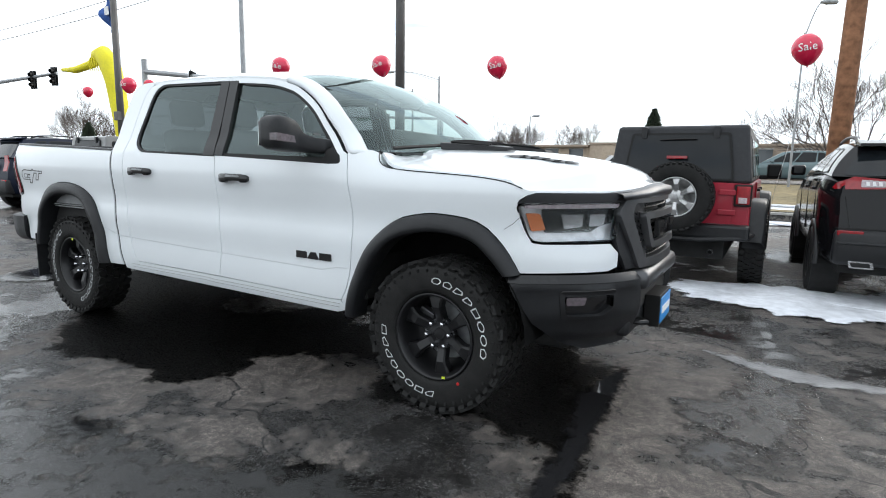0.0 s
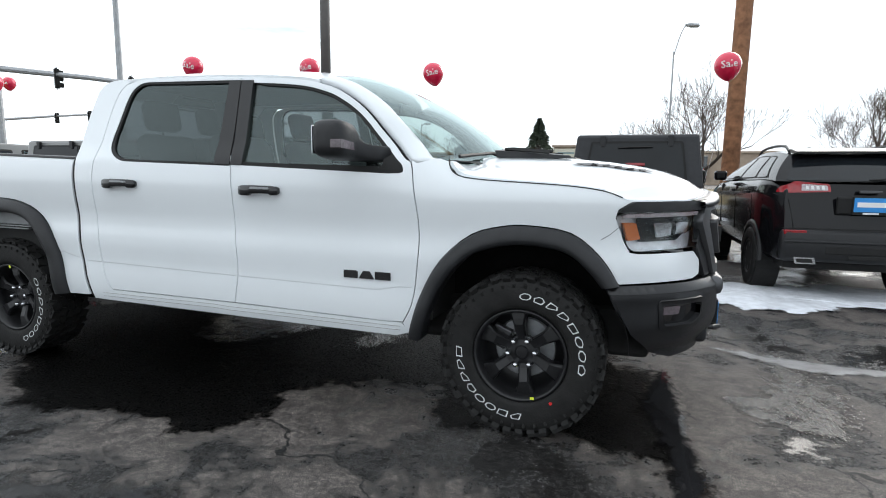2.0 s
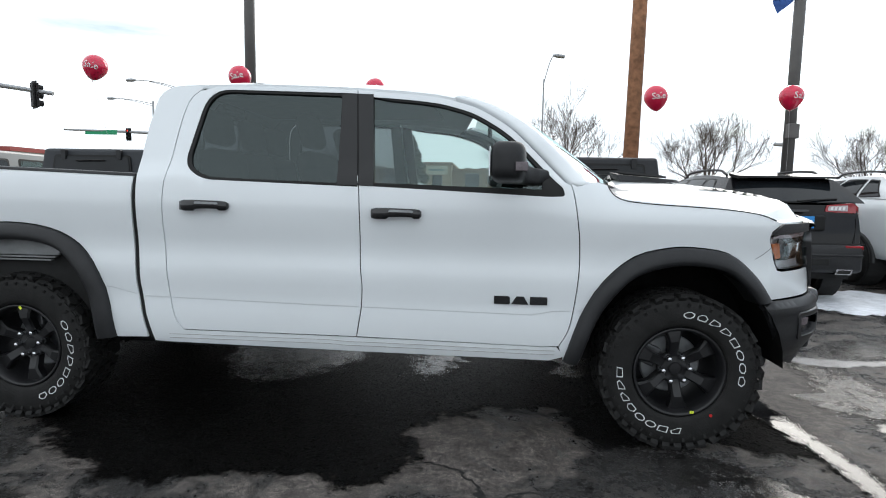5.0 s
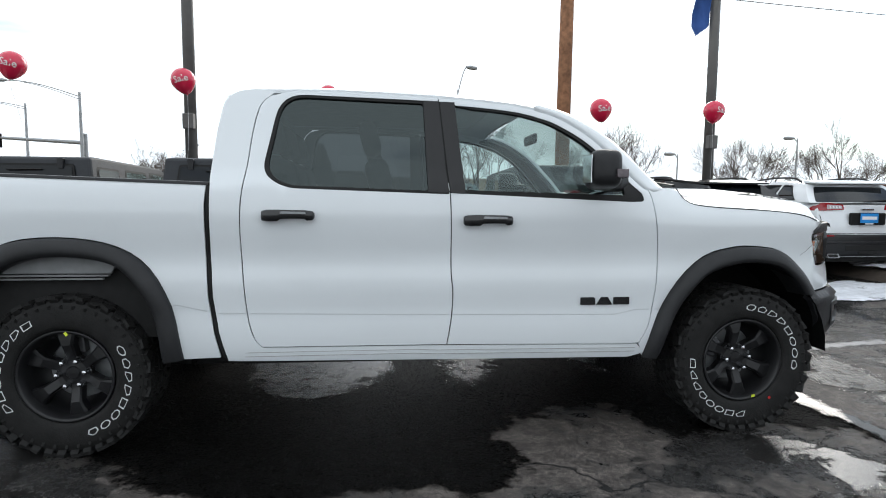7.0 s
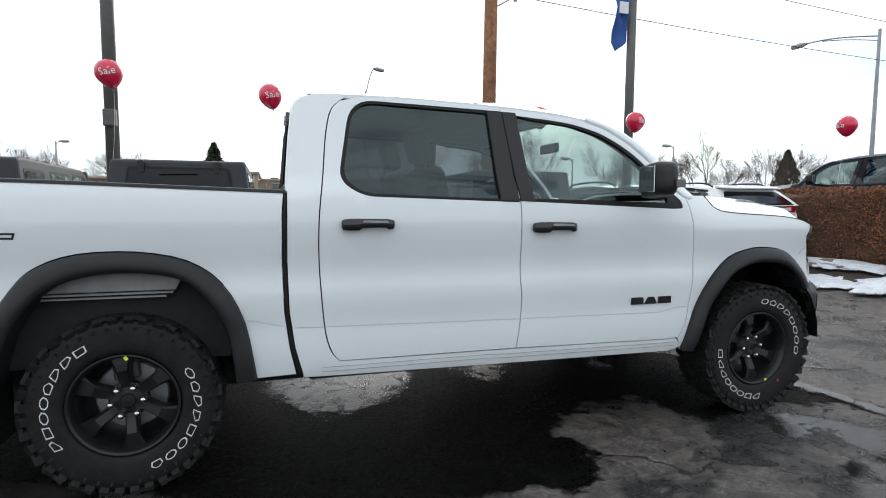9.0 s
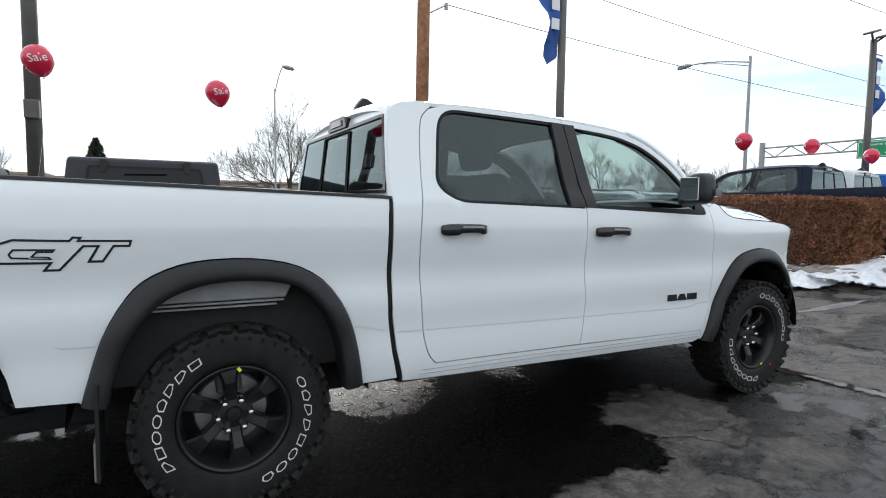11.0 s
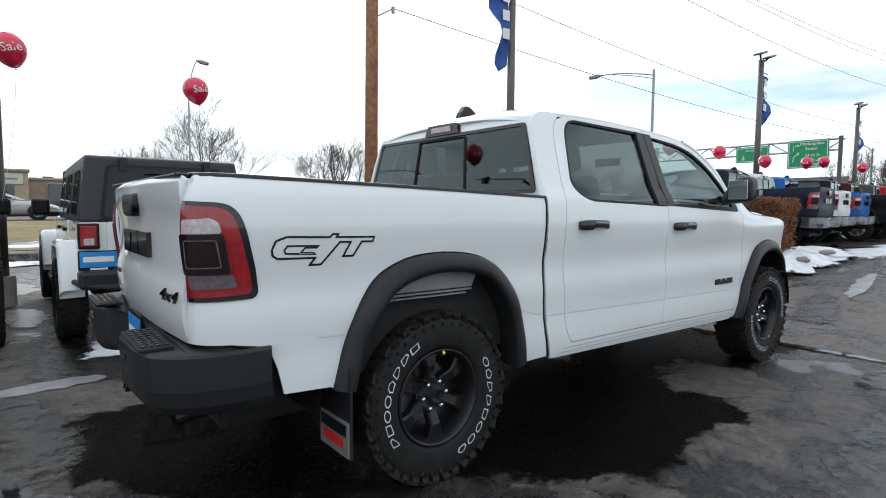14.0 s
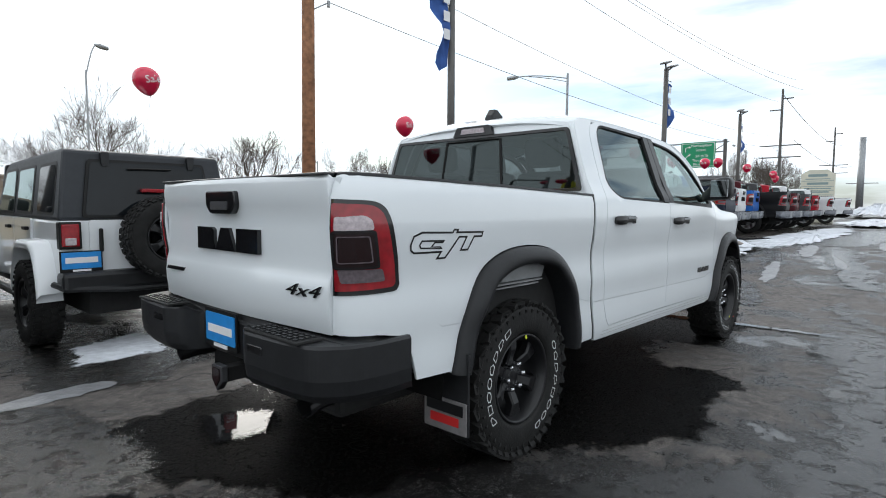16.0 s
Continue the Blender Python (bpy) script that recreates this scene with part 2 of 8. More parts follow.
def rounded(pts, r):
    """A closed outline with each corner rounded by r (one number or one a corner)."""
    n = len(pts)
    out = []
    for i in range(n):
        ri = r[i] if isinstance(r, (list, tuple)) else r
        p, a, b = Vector(pts[i]), Vector(pts[i - 1]), Vector(pts[(i + 1) % n])
        if ri <= 0:
            out.append(tuple(p))
            continue
        da, db = (a - p), (b - p)
        ra, rb = min(ri, da.length * 0.48), min(ri, db.length * 0.48)
        s, e = p + da.normalized() * ra, p + db.normalized() * rb
        for k in range(7):
            t = k / 6
            out.append(tuple(s * (1 - t) ** 2 + p * 2 * t * (1 - t) + e * t ** 2))
    return out


def spline(pts, n=6, closed=False):
    """A smooth curve through points (Catmull-Rom)."""
    P = [np.array(p, float) for p in pts]
    out = []
    m = len(P)
    for i in range(m if closed else m - 1):
        p0 = P[i - 1] if (i > 0 or closed) else P[0]
        p1, p2 = P[i], P[(i + 1) % m]
        p3 = P[(i + 2) % m] if (closed or i + 2 < m) else P[-1]
        for k in range(n):
            t = k / n
            out.append(tuple(0.5 * ((2 * p1) + (p2 - p0) * t + (2 * p0 - 5 * p1 + 4 * p2 - p3) * t * t + (3 * p1 - p0 - 3 * p2 + p3) * t ** 3)))
    if not closed:
        out.append(tuple(P[-1]))
    return out


def inside(poly, pts):
    x, y = pts[:, 0], pts[:, 1]
    c = np.zeros(len(pts), bool)
    n = len(poly)
    for i in range(n):
        (x0, y0), (x1, y1) = poly[i], poly[i - 1]
        if y0 == y1:
            continue
        hit = ((y0 > y) != (y1 > y)) & (x < (x1 - x0) * (y - y0) / (y1 - y0) + x0)
        c ^= hit
    return c


def panel(name, outline, surf, mat, parent=None, holes=(), step=0.05, thick=0.012, flip=False, label="", extra=()):
    """A sheet with the given outline and holes in (u, v), laid on the surface surf(u, v), with a folded edge."""
    loops = [resample(outline, step)] + [resample(h, step) for h in holes]
    verts, edges = [], []
    for lp in loops:
        s = len(verts)
        verts += lp
        edges += [(s + i, s + (i + 1) % len(lp)) for i in range(len(lp))]
    bd = np.array(verts)
    lo, hi = bd.min(0), bd.max(0)
    gx, gy = np.meshgrid(np.arange(lo[0] + step * 0.37, hi[0], step), np.arange(lo[1] + step * 0.41, hi[1], step))
    g = np.stack([gx.ravel(), gy.ravel()], 1)
    if len(g):
        ok = inside(loops[0], g)
        for h in loops[1:]:
            ok &= ~inside(h, g)
        g = g[ok]
        if len(g):
            d = np.sqrt(((g[:, None, :] - bd[None]) ** 2).sum(2)).min(1)
            g = g[d > 0.45 * step]
    if len(extra):
        x = np.array(extra)
        ok = inside(loops[0], x)
        for h in loops[1:]:
            ok &= ~inside(h, x)
        x = x[ok]
        if len(x):
            if len(g):
                g = g[np.sqrt(((g[:, None, :] - x[None]) ** 2).sum(2)).min(1) > 0.35 * step]
            g = np.concatenate([g.reshape(-1, 2), x])
    allv = [Vector(v) for v in verts] + [Vector(v) for v in g]
    vs, _, fs = delaunay_2d_cdt(allv, edges, [], 0, 1e-6)[:3]
    P = np.array([tuple(v) for v in vs])
    F = np.array(fs)
    cen = P[F].mean(1)
    keep = inside(loops[0], cen)
    for h in loops[1:]:
        keep &= ~inside(h, cen)
    F = F[keep]
    e = 1e-3
    pos = np.array([tuple(surf(u, v)) for u, v in P])
    du = np.array([tuple(surf(u + e, v)) for u, v in P]) - np.array([tuple(surf(u - e, v)) for u, v in P])
    dv = np.array([tuple(surf(u, v + e)) for u, v in P]) - np.array([tuple(surf(u, v - e)) for u, v in P])
    nor = np.cross(du, dv)
    nor /= np.maximum(np.linalg.norm(nor, axis=1), 1e-12)[:, None]
    if flip:
        nor = -nor
    faces = []
    count = {}
    for a, b, c in F:
        fn = np.cross(pos[b] - pos[a], pos[c] - pos[a])
        if fn @ (nor[a] + nor[b] + nor[c]) < 0:
            b, c = c, b
        faces.append((int(a), int(b), int(c)))
        for ed in ((a, b), (b, c), (c, a)):
            k = (min(ed), max(ed))
            count[k] = None if k in count else ed
    V, N = list(pos), list(nor)
    if thick:
        for ed in count.values():
            if ed is None:
                continue
            a, b = ed
            d = pos[b] - pos[a]
            o = np.cross(d, nor[a])
            o /= max(np.linalg.norm(o), 1e-12)
            s = len(V)
            V += [pos[a], pos[b], pos[b] - nor[b] * thick, pos[a] - nor[a] * thick]
            N += [o * 0.7 + nor[a] * 0.3, o * 0.7 + nor[b] * 0.3, o, o]
            faces.append((s, s + 3, s + 2, s + 1))
    me = bpy.data.meshes.new(name)
    me.from_pydata([tuple(v) for v in V], [], faces)
    me.polygons.foreach_set("use_smooth", [True] * len(me.polygons))
    me.normals_split_custom_set_from_vertices([tuple(n) for n in N])
    return link_mesh(name, me, mat, parent, label)


def strip(name, rows, mat, parent=None, label="", closed=False, smooth=True):
    """A skin over rows of points of one length."""
    bm = bmesh.new()
    R = [[bm.verts.new(p) for p in row] for row in rows]
    for a, b in zip(R, R[1:]):
        k = len(a)
        for i in range(k if closed else k - 1):
            bm.faces.new((a[i], a[(i + 1) % k], b[(i + 1) % k], b[i]))
    return part(name, bm, mat, parent, label, smooth)


def text_part(name, body, size, m, mat, parent, depth=0.002, shear=0.0, label=""):
    cu = bpy.data.curves.new(name, "FONT")
    cu.body, cu.size, cu.extrude, cu.shear = body, size, depth, shear
    cu.align_x, cu.align_y = "CENTER", "CENTER"
    cu.resolution_u = 2
    tmp = new(name, cu)
    me = bpy.data.meshes.new_from_object(tmp.evaluated_get(bpy.context.evaluated_depsgraph_get()))
    bpy.data.objects.remove(tmp)
    me.transform(m)
    return link_mesh(name, me, mat, parent, label)


def sm(a, b, x):
    t = min(1.0, max(0.0, (x - a) / (b - a)))
    return t * t * (3 - 2 * t)


def lerp(x, xs, ys):
    return float(np.interp(x, xs, ys))

# ---- pickup truck: x forward, right flank at -y, ground at z = 0 ----


def plan_curve():
    """Half outline of the body from above, from the nose to the tailgate, by its length along the flank."""
    pts = []
    for k in range(60):
        y = 0.925 * k / 59
        pts.append((2.775 - 0.49 * (y / 0.925) ** 3.0, y))
    for x in np.linspace(2.24, -2.70, 120):
        w = 1.0
        if x > 1.15:
            w = 1.0 - 0.075 * ((x - 1.15) / 1.13) ** 2.0
        if x < -2.0:
            w = 1.0 - 0.037 * ((-2.0 - x) / 0.7) ** 2.0
        pts.append((float(x), w))
    for k in range(1, 25):
        a = math.pi / 2 * k / 24
        pts.append((-2.70 - 0.225 * math.sin(a), 0.80 + 0.163 * math.cos(a)))
    pts.append((-2.927, 0.40))
    pts.append((-2.93, 0.0))
    P = np.array(pts)
    d = np.concatenate([[0], np.cumsum(np.linalg.norm(np.diff(P, axis=0), axis=1))])
    mid = np.interp(0.0, -P[60:180, 0], d[60:180])
    return (mid - d)[::-1], P[::-1]


PLAN_U, PLAN_P = plan_curve()
U_NOSE, U_TAIL = float(PLAN_U[-1]), float(PLAN_U[0])


def plan_at(u):
    p = np.array((np.interp(u, PLAN_U, PLAN_P[:, 0]), np.interp(u, PLAN_U, PLAN_P[:, 1])))
    a = np.array((np.interp(u - 0.04, PLAN_U, PLAN_P[:, 0]), np.interp(u - 0.04, PLAN_U, PLAN_P[:, 1])))
    b = np.array((np.interp(u + 0.04, PLAN_U, PLAN_P[:, 0]), np.interp(u + 0.04, PLAN_U, PLAN_P[:, 1])))
    d = b - a
    d /= max(np.linalg.norm(d), 1e-9)
    return p, np.array((-d[1], d[0]))


PROF_Z = (0.40, 0.46, 0.52, 0.60, 0.66, 0.735, 0.80, 0.865, 0.90, 1.00, 1.06, 1.13, 1.24, 1.33, 1.40, 1.50)
PROF_O = (-0.058, -0.030, -0.016, -0.010, -0.0115, -0.0165, -0.0125, -0.0085, -0.0105, -0.019, -0.017, -0.006, 0.004, -0.001, -0.012, -0.030)
PROF_FINE_Z = np.linspace(0.40, 1.50, 111)
PROF_FINE_O = np.convolve(np.pad(np.interp(PROF_FINE_Z, PROF_Z, PROF_O), 3, mode="edge"), np.ones(7) / 7, "valid")


def crease_z(u):
    return lerp(u, (-2.7, -1.9, -1.26, -1.18, -1.06, -0.1, 1.05, 1.17, 1.3), (0.803, 0.79, 0.782, 0.76, 0.735, 0.717, 0.701, 0.726, 0.728))


def body(u, z, out=0.0):
    """A point of the right flank's skin, at length u and height z."""
    p, n = plan_at(u)
    o = float(np.interp(z, PROF_FINE_Z, PROF_FINE_O))
    c = crease_z(u)
    o -= 0.0022 * sm(-2.6, -2.45, u) * sm(c + 0.0035, c - 0.0035, z)
    if -1.15 < u < 1.28 and z > 1.385:
        o = o - 0.376 * (z - 1.385) + 0.03 * (z - 1.385)
    if u > 1.0:
        o -= sm(1.0, 1.6, u) * 1.9 * max(0.0, z - 1.17) ** 2
    if u > 2.2:
        o -= sm(2.2, 2.7, u) * 0.10 * (z - 0.95)
    if u < -1.099:
        o -= 2.5 * max(0.0, z - 1.36) ** 2
    q = p + n * (o + out)
    return Vector((q[0], -q[1], z))


def flank(sign, out=0.0):
    def f(u, z):
        v = body(u, z, out)
        return Vector((v.x, v.y if sign < 0 else -v.y, v.z))
    return f


DRIP = spline([(-1.056, 1.80), (-1.04, 1.846), (-1.008, 1.882), (-0.94, 1.904), (-0.79, 1.910), (-0.46, 1.915), (0.08, 1.898), (0.48, 1.868), (0.67, 1.828), (0.79, 1.780), (0.94, 1.682), (1.09, 1.535), (1.235, 1.385)], 4)
DRIP_X = np.array([p[0] for p in DRIP])
DRIP_Z = np.array([p[1] for p in DRIP])
GAP = 0.0065
WHEEL_R = 0.42
FRONT_X, REAR_X = 1.83, -1.825


def wheel(parent, x, y, sign, full, turn=0.0, rim=None, radius=WHEEL_R, width=0.275, dots=(62, 36), tread=False):
    """A wheel with its tyre; sign: the side on which its face looks."""
    rim = rim or SATIN
    hub = new("wheel")
    hub.parent = parent
    hub.empty_display_size = 0.1
    hub.matrix_basis = pose(x, y, radius, 90 if sign < 0 else -90, 0, 0) @ pose(0, 0, 0, 0, 0, turn)
    k = radius / 0.42
    w = width / 2
    bm = bmesh.new()
    n = 72 if full else 36
    prof = [(0.236, -w * 0.75), (0.25, -w * 0.95), (0.32, -w * 1.0), (0.375, -w * 0.95), (0.402, -w * 0.78), (0.407, 0), (0.402, w * 0.78), (0.390, w * 0.90), (0.375, w * 0.96), (0.345, w * 1.0), (0.30, w * 1.0), (0.265, w * 0.98), (0.247, w * 0.92), (0.236, w * 0.75)]
    add_lathe(bm, [(r * k, h) for r, h in prof], n)
    for f in bm.faces:
        f.smooth = True
    part("tyre", bm, RUBBER, hub, "black all-terrain tyre with chunky tread" if full else "")
    if full:
        def block(name, *dims):
            bq = box(*dims)
            me = bpy.data.meshes.new(name)
            bq.to_mesh(me)
            bq.free()
            me.materials.append(RUBBER)
            return me
        wide = block("tread_block", -0.010, 0.008, -0.025, 0.025, -0.20 * w, 0.20 * w)
        slim = block("tread_block", -0.010, 0.008, -0.025, 0.025, -0.16 * w, 0.16 * w)
        lugs = [block("shoulder_lug", -l, 0.014, -0.019, 0.019, -0.014, 0.006) for l in (0.022, 0.040)]
        nub = block("sidewall_nub", -0.010, 0.008, -0.006, 0.006, -0.006, 0.005)

        def put(name, me, m):
            o = new(name, me)
            o.parent = hub
            o.matrix_basis = m
        for h, ph in ((-0.80, 0.0), (-0.40, 0.5), (0.0, 0.25), (0.40, 0.75), (0.80, 0.5)):
            for i in range(40):
                put("tread_block", wide if abs(h) > 0.5 else slim, Matrix.Rotation(2 * math.pi * (i + ph) / 40, 4, "Z") @ Matrix.Translation((0.410 * k, 0, h * w * 0.98)) @ Matrix.Rotation(0.35 * (1 if i % 2 else -1), 4, "X"))
        for i in range(40):
            a = 2 * math.pi * (i + 0.5) / 40
            put("shoulder_lug", lugs[i % 2], Matrix.Rotation(a, 4, "Z") @ Matrix.Translation((0.392 * k, 0, w * 0.93)) @ Matrix.Rotation(-0.55, 4, "Y"))
            put("sidewall_nub", nub, Matrix.Rotation(a + 0.07, 4, "Z") @ Matrix.Translation((0.362 * k, 0, w * 0.985)) @ Matrix.Rotation(-0.3, 4, "Y"))
    if tread:
        bm = bmesh.new()
        for h, ph in ((-0.72, 0.0), (-0.26, 0.5), (0.22, 0.2), (0.70, 0.6)):
            for i in range(36):
                add_box(bm, -0.010, 0.008, -0.024, 0.024, -0.19 * w, 0.19 * w, 0.0, Matrix.Rotation(2 * math.pi * (i + ph) / 36, 4, "Z") @ Matrix.Translation((0.409 * k, 0, h * w)) @ Matrix.Rotation(0.3 * (1 if i % 2 else -1), 4, "X"))
        for i in range(36):
            add_box(bm, -0.030 - 0.012 * (i % 2), 0.012, -0.018, 0.018, -0.012, 0.006, 0.0, Matrix.Rotation(2 * math.pi * (i + 0.5) / 36, 4, "Z") @ Matrix.Translation((0.392 * k, 0, w * 0.93)) @ Matrix.Rotation(-0.55, 4, "Y"))
        part("tread", bm, RUBBER, hub)
    # rim barrel, spokes, nuts
    bm = bmesh.new()
    add_lathe(bm, [(0.240 * k, -w * 0.7), (0.236 * k, w * 0.80), (0.240 * k, w * 0.88), (0.233 * k, w * 0.92), (0.222 * k, w * 0.86), (0.214 * k, w * 0.3), (0.205 * k, -w * 0.35), (0.10 * k, -w * 0.4), (0.0, -w * 0.4)], 48)
    for f in bm.faces:
        f.smooth = True
    part("rim", bm, rim, hub)
    face = w * (0.52 if full else 0.78)
    for i in range(6):
        a = 2 * math.pi * (i + 0.5) / 6
        bm = bmesh.new()
        m = Matrix.Rotation(a, 4, "Z")
        sec = ((0.045, 0.030, face - 0.030, 0.04), (0.085, 0.028, face - 0.022, 0.05), (0.15, 0.031, face + 0.004, 0.05), (0.18, 0.040, face + 0.002, 0.05), (0.226, 0.060, face - 0.004, 0.035))
        rings = []
        for r, hw, top, dep in sec:
            r, hw = r * k, hw * k
            rings.append([bm.verts.new(m @ Vector(v)) for v in ((r, -hw, top - dep), (r, -hw * 0.92, top - 0.010), (r, -hw * 0.66, top), (r, hw * 0.66, top), (r, hw * 0.92, top - 0.010), (r, hw, top - dep))])
        for p, q in zip(rings, rings[1:]):
            for j in range(5):
                bm.faces.new((p[j], q[j], q[j + 1], p[j + 1]))
        part("spoke", bm, rim, hub)
    bm = bmesh.new()
    add_lathe(bm, [(0.0, face - 0.012), (0.030 * k, face - 0.014), (0.036 * k, face - 0.022), (0.085 * k, face - 0.030), (0.088 * k, face - 0.06)], 24)
    part("hub_cap", bm, rim, hub)
    if full:
        for i in range(6):
            a = 2 * math.pi * i / 6
            bm = bmesh.new()
            add_lathe(bm, [(0.016, face - 0.034), (0.016, face - 0.018), (0.0145, face - 0.012), (0.0145, face + 0.006), (0.011, face + 0.014), (0.005, face + 0.018), (0.0, face + 0.019)], 12, Matrix.Translation((0.0695 * math.cos(a), 0.0695 * math.sin(a), 0)))
            part("lug_nut", bm, CHROME, hub)
        # outlined white shapes where the raised lettering is
        shapes = (((0, 0.3), (0.3, 0), (0.75, 0), (1, 0.3), (1, 0.75), (0.7, 1), (0.3, 1), (0, 0.7)), ((0.05, 0), (1, 0.1), (0.95, 1), (0, 1)), ((0, 0), (0.35, 0), (1, 0.55), (0.8, 1), (0.1, 1)), ((0.1, 0), (0.9, 0), (1, 0.6), (0.65, 1), (0.35, 1), (0, 0.6)))
        for mid_a, span, offs in ((34, 104, 0), (219, 100, 2)):
            for i in range(8):
                a0 = radians(mid_a + span / 2 - (i + 0.5) * span / 8)
                sh = shapes[(i * 3 + offs + i // 3) % 4]
                bm = bmesh.new()
                loops = []
                cx_, cy_ = sum(p[0] for p in sh) / len(sh), sum(p[1] for p in sh) / len(sh)
                for k_ in (1.0, 0.76):
                    lp = []
                    for px, py in sh:
                        aa = a0 - radians(10.4) * (cx_ - 0.5 + (px - cx_) * k_) + 0.02 * (0.5 - py)
                        rr = 0.311 + 0.034 * (cy_ + (py - cy_) * k_ - 0.5)
                        lp.append(bm.verts.new((rr * math.cos(aa), rr * math.sin(aa), w * 1.0 + 0.002)))
                    loops.append(lp)
                for j in range(len(sh)):
                    q = (j + 1) % len(sh)
                    bm.faces.new((loops[0][q], loops[0][j], loops[1][j], loops[1][q]))
                part("raised_white_mark", bm, LETTER, hub)
        bm = bmesh.new()
        a = radians(dots[0])
        add_box(bm, -0.010, 0.010, -0.007, 0.007, 0, 0.002, 0, Matrix.Translation((0.222 * math.cos(a), 0.222 * math.sin(a), w * 0.93)))
        part("sticker", bm, YELLOWDOT, hub, "small yellow-green inspection sticker")
        if dots[1] is not None:
            bm = bmesh.new()
            a = radians(dots[1])
            add_lathe(bm, [(0.0, w + 0.004), (0.008, w + 0.004), (0.0085, w)], 10, Matrix.Translation((0.275 * math.cos(a), 0.275 * math.sin(a), 0)))
            part("paint_dot", bm, REDPRINT, hub, "red balance dot")
        add = bmesh.new()
        add_lathe(add, [(0.0, -w * 0.30), (0.155, -w * 0.30), (0.165, -w * 0.40)], 32)
        disc = part("brake_disc", add, GALV, hub)
        bm = bmesh.new()
        add_box(bm, 0.09, 0.19, -0.055, 0.055, -w * 0.30, -w * 0.30 + 0.05, 0.008, Matrix.Rotation(radians(150), 4, "Z"))
        part("brake_caliper", bm, GREYMETAL, hub)
    return hub


def flare(parent, outer, inner, sign, label="", mat=None):
    """A wheel-arch flare between its outer and inner edge lines, given in (x, z)."""
    def even(pts, n):
        P = np.array(spline(pts, 6))
        d = np.concatenate([[0], np.cumsum(np.linalg.norm(np.diff(P, axis=0), axis=1))])
        s = np.linspace(0, d[-1], n)
        return np.stack([np.interp(s, d, P[:, 0]), np.interp(s, d, P[:, 1])], 1)
    A, B = even(outer, 40), even(inner, 40)
    rows = []
    for (xa, za), (xb, zb) in zip(A, B):
        row = []
        for t, o in ((0.0, -0.004), (0.0, 0.016), (0.10, 0.030), (0.35, 0.045), (0.7, 0.052), (0.93, 0.048), (1.0, 0.036), (1.01, -0.03), (1.0, -0.09)):
            x, z = xa + (xb - xa) * t, za + (zb - za) * t
            v = body(x, min(z, 1.1), o)
            row.append((v.x, v.y if sign < 0 else -v.y, z))
        rows.append(row)
    ob = strip("wheel_arch_flare", rows, mat or PLASTIC, parent, label)
    for row in (rows[0], rows[-1]):
        ends = bmesh.new()
        ends.faces.new([ends.verts.new(p) for p in row])
        part("flare_end", ends, mat or PLASTIC, ob)
    return ob


ARCH_F_OUT = [(1.226, 0.455), (1.30, 0.689), (1.407, 0.879), (1.566, 1.018), (1.731, 1.066), (1.866, 1.073), (2.06, 1.043), (2.20, 0.935), (2.292, 0.805)]
ARCH_F_IN = [(1.300, 0.448), (1.372, 0.66), (1.453, 0.80), (1.571, 0.920), (1.736, 0.975), (1.890, 0.982), (2.04, 0.952), (2.14, 0.875), (2.212, 0.79)]
ARCH_R_OUT = [(-2.393, 0.57), (-2.322, 0.813), (-2.23, 0.979), (-2.137, 1.062), (-1.981, 1.115), (-1.749, 1.121), (-1.542, 1.076), (-1.394, 0.965), (-1.295, 0.77), (-1.247, 0.498)]
ARCH_R_IN = [(-2.301, 0.557), (-2.253, 0.746), (-2.158, 0.905), (-2.061, 0.983), (-1.90, 1.028), (-1.70, 1.026), (-1.542, 0.982), (-1.43, 0.86), (-1.367, 0.707), (-1.340, 0.492)]


def seat(parent, x, y, mat, width=0.52, rake=14):
    s = new("seat")
    s.parent = parent
    s.empty_display_size = 0.1
    s.matrix_basis = pose(x, y, 0)
    part("cushion", box(-0.25, 0.28, -width / 2, width / 2, 0.88, 1.02, 0.05), mat, s, smooth=True)
    m = pose(-0.24, 0, 0.98, 0, -rake, 0)
    part("backrest", box(-0.08, 0.06, -width / 2, width / 2, 0.0, 0.60, 0.05, m), mat, s, smooth=True)
    part("headrest", box(-0.06, 0.05, -0.14, 0.14, 0.63, 0.84, 0.045, m), mat, s, smooth=True)


def badge_blocks(parent, name, m, w, h, mat, depth=0.008):
    """Three plain slab shapes that stand for a word mark."""
    shapes = (
        [(0.0, 0.0), (0.30, 0.0), (0.30, 0.88), (0.26, 1.0), (0.0, 1.0)],
        [(0.325, 0.0), (0.65, 0.0), (0.56, 1.0), (0.42, 1.0)],
        [(0.675, 0.0), (1.0, 0.0), (1.0, 1.0), (0.675, 1.0)])
    for sh in shapes:
        part(name, prism([(px * w, pz * h) for px, pz in sh], 0, -depth, m), mat, parent)


def hood_front(y):
    """Height of the hood's front edge at a distance y from the middle."""
    return 1.206 + 0.040 * (1 - sm(0.08, 0.62, abs(y)))


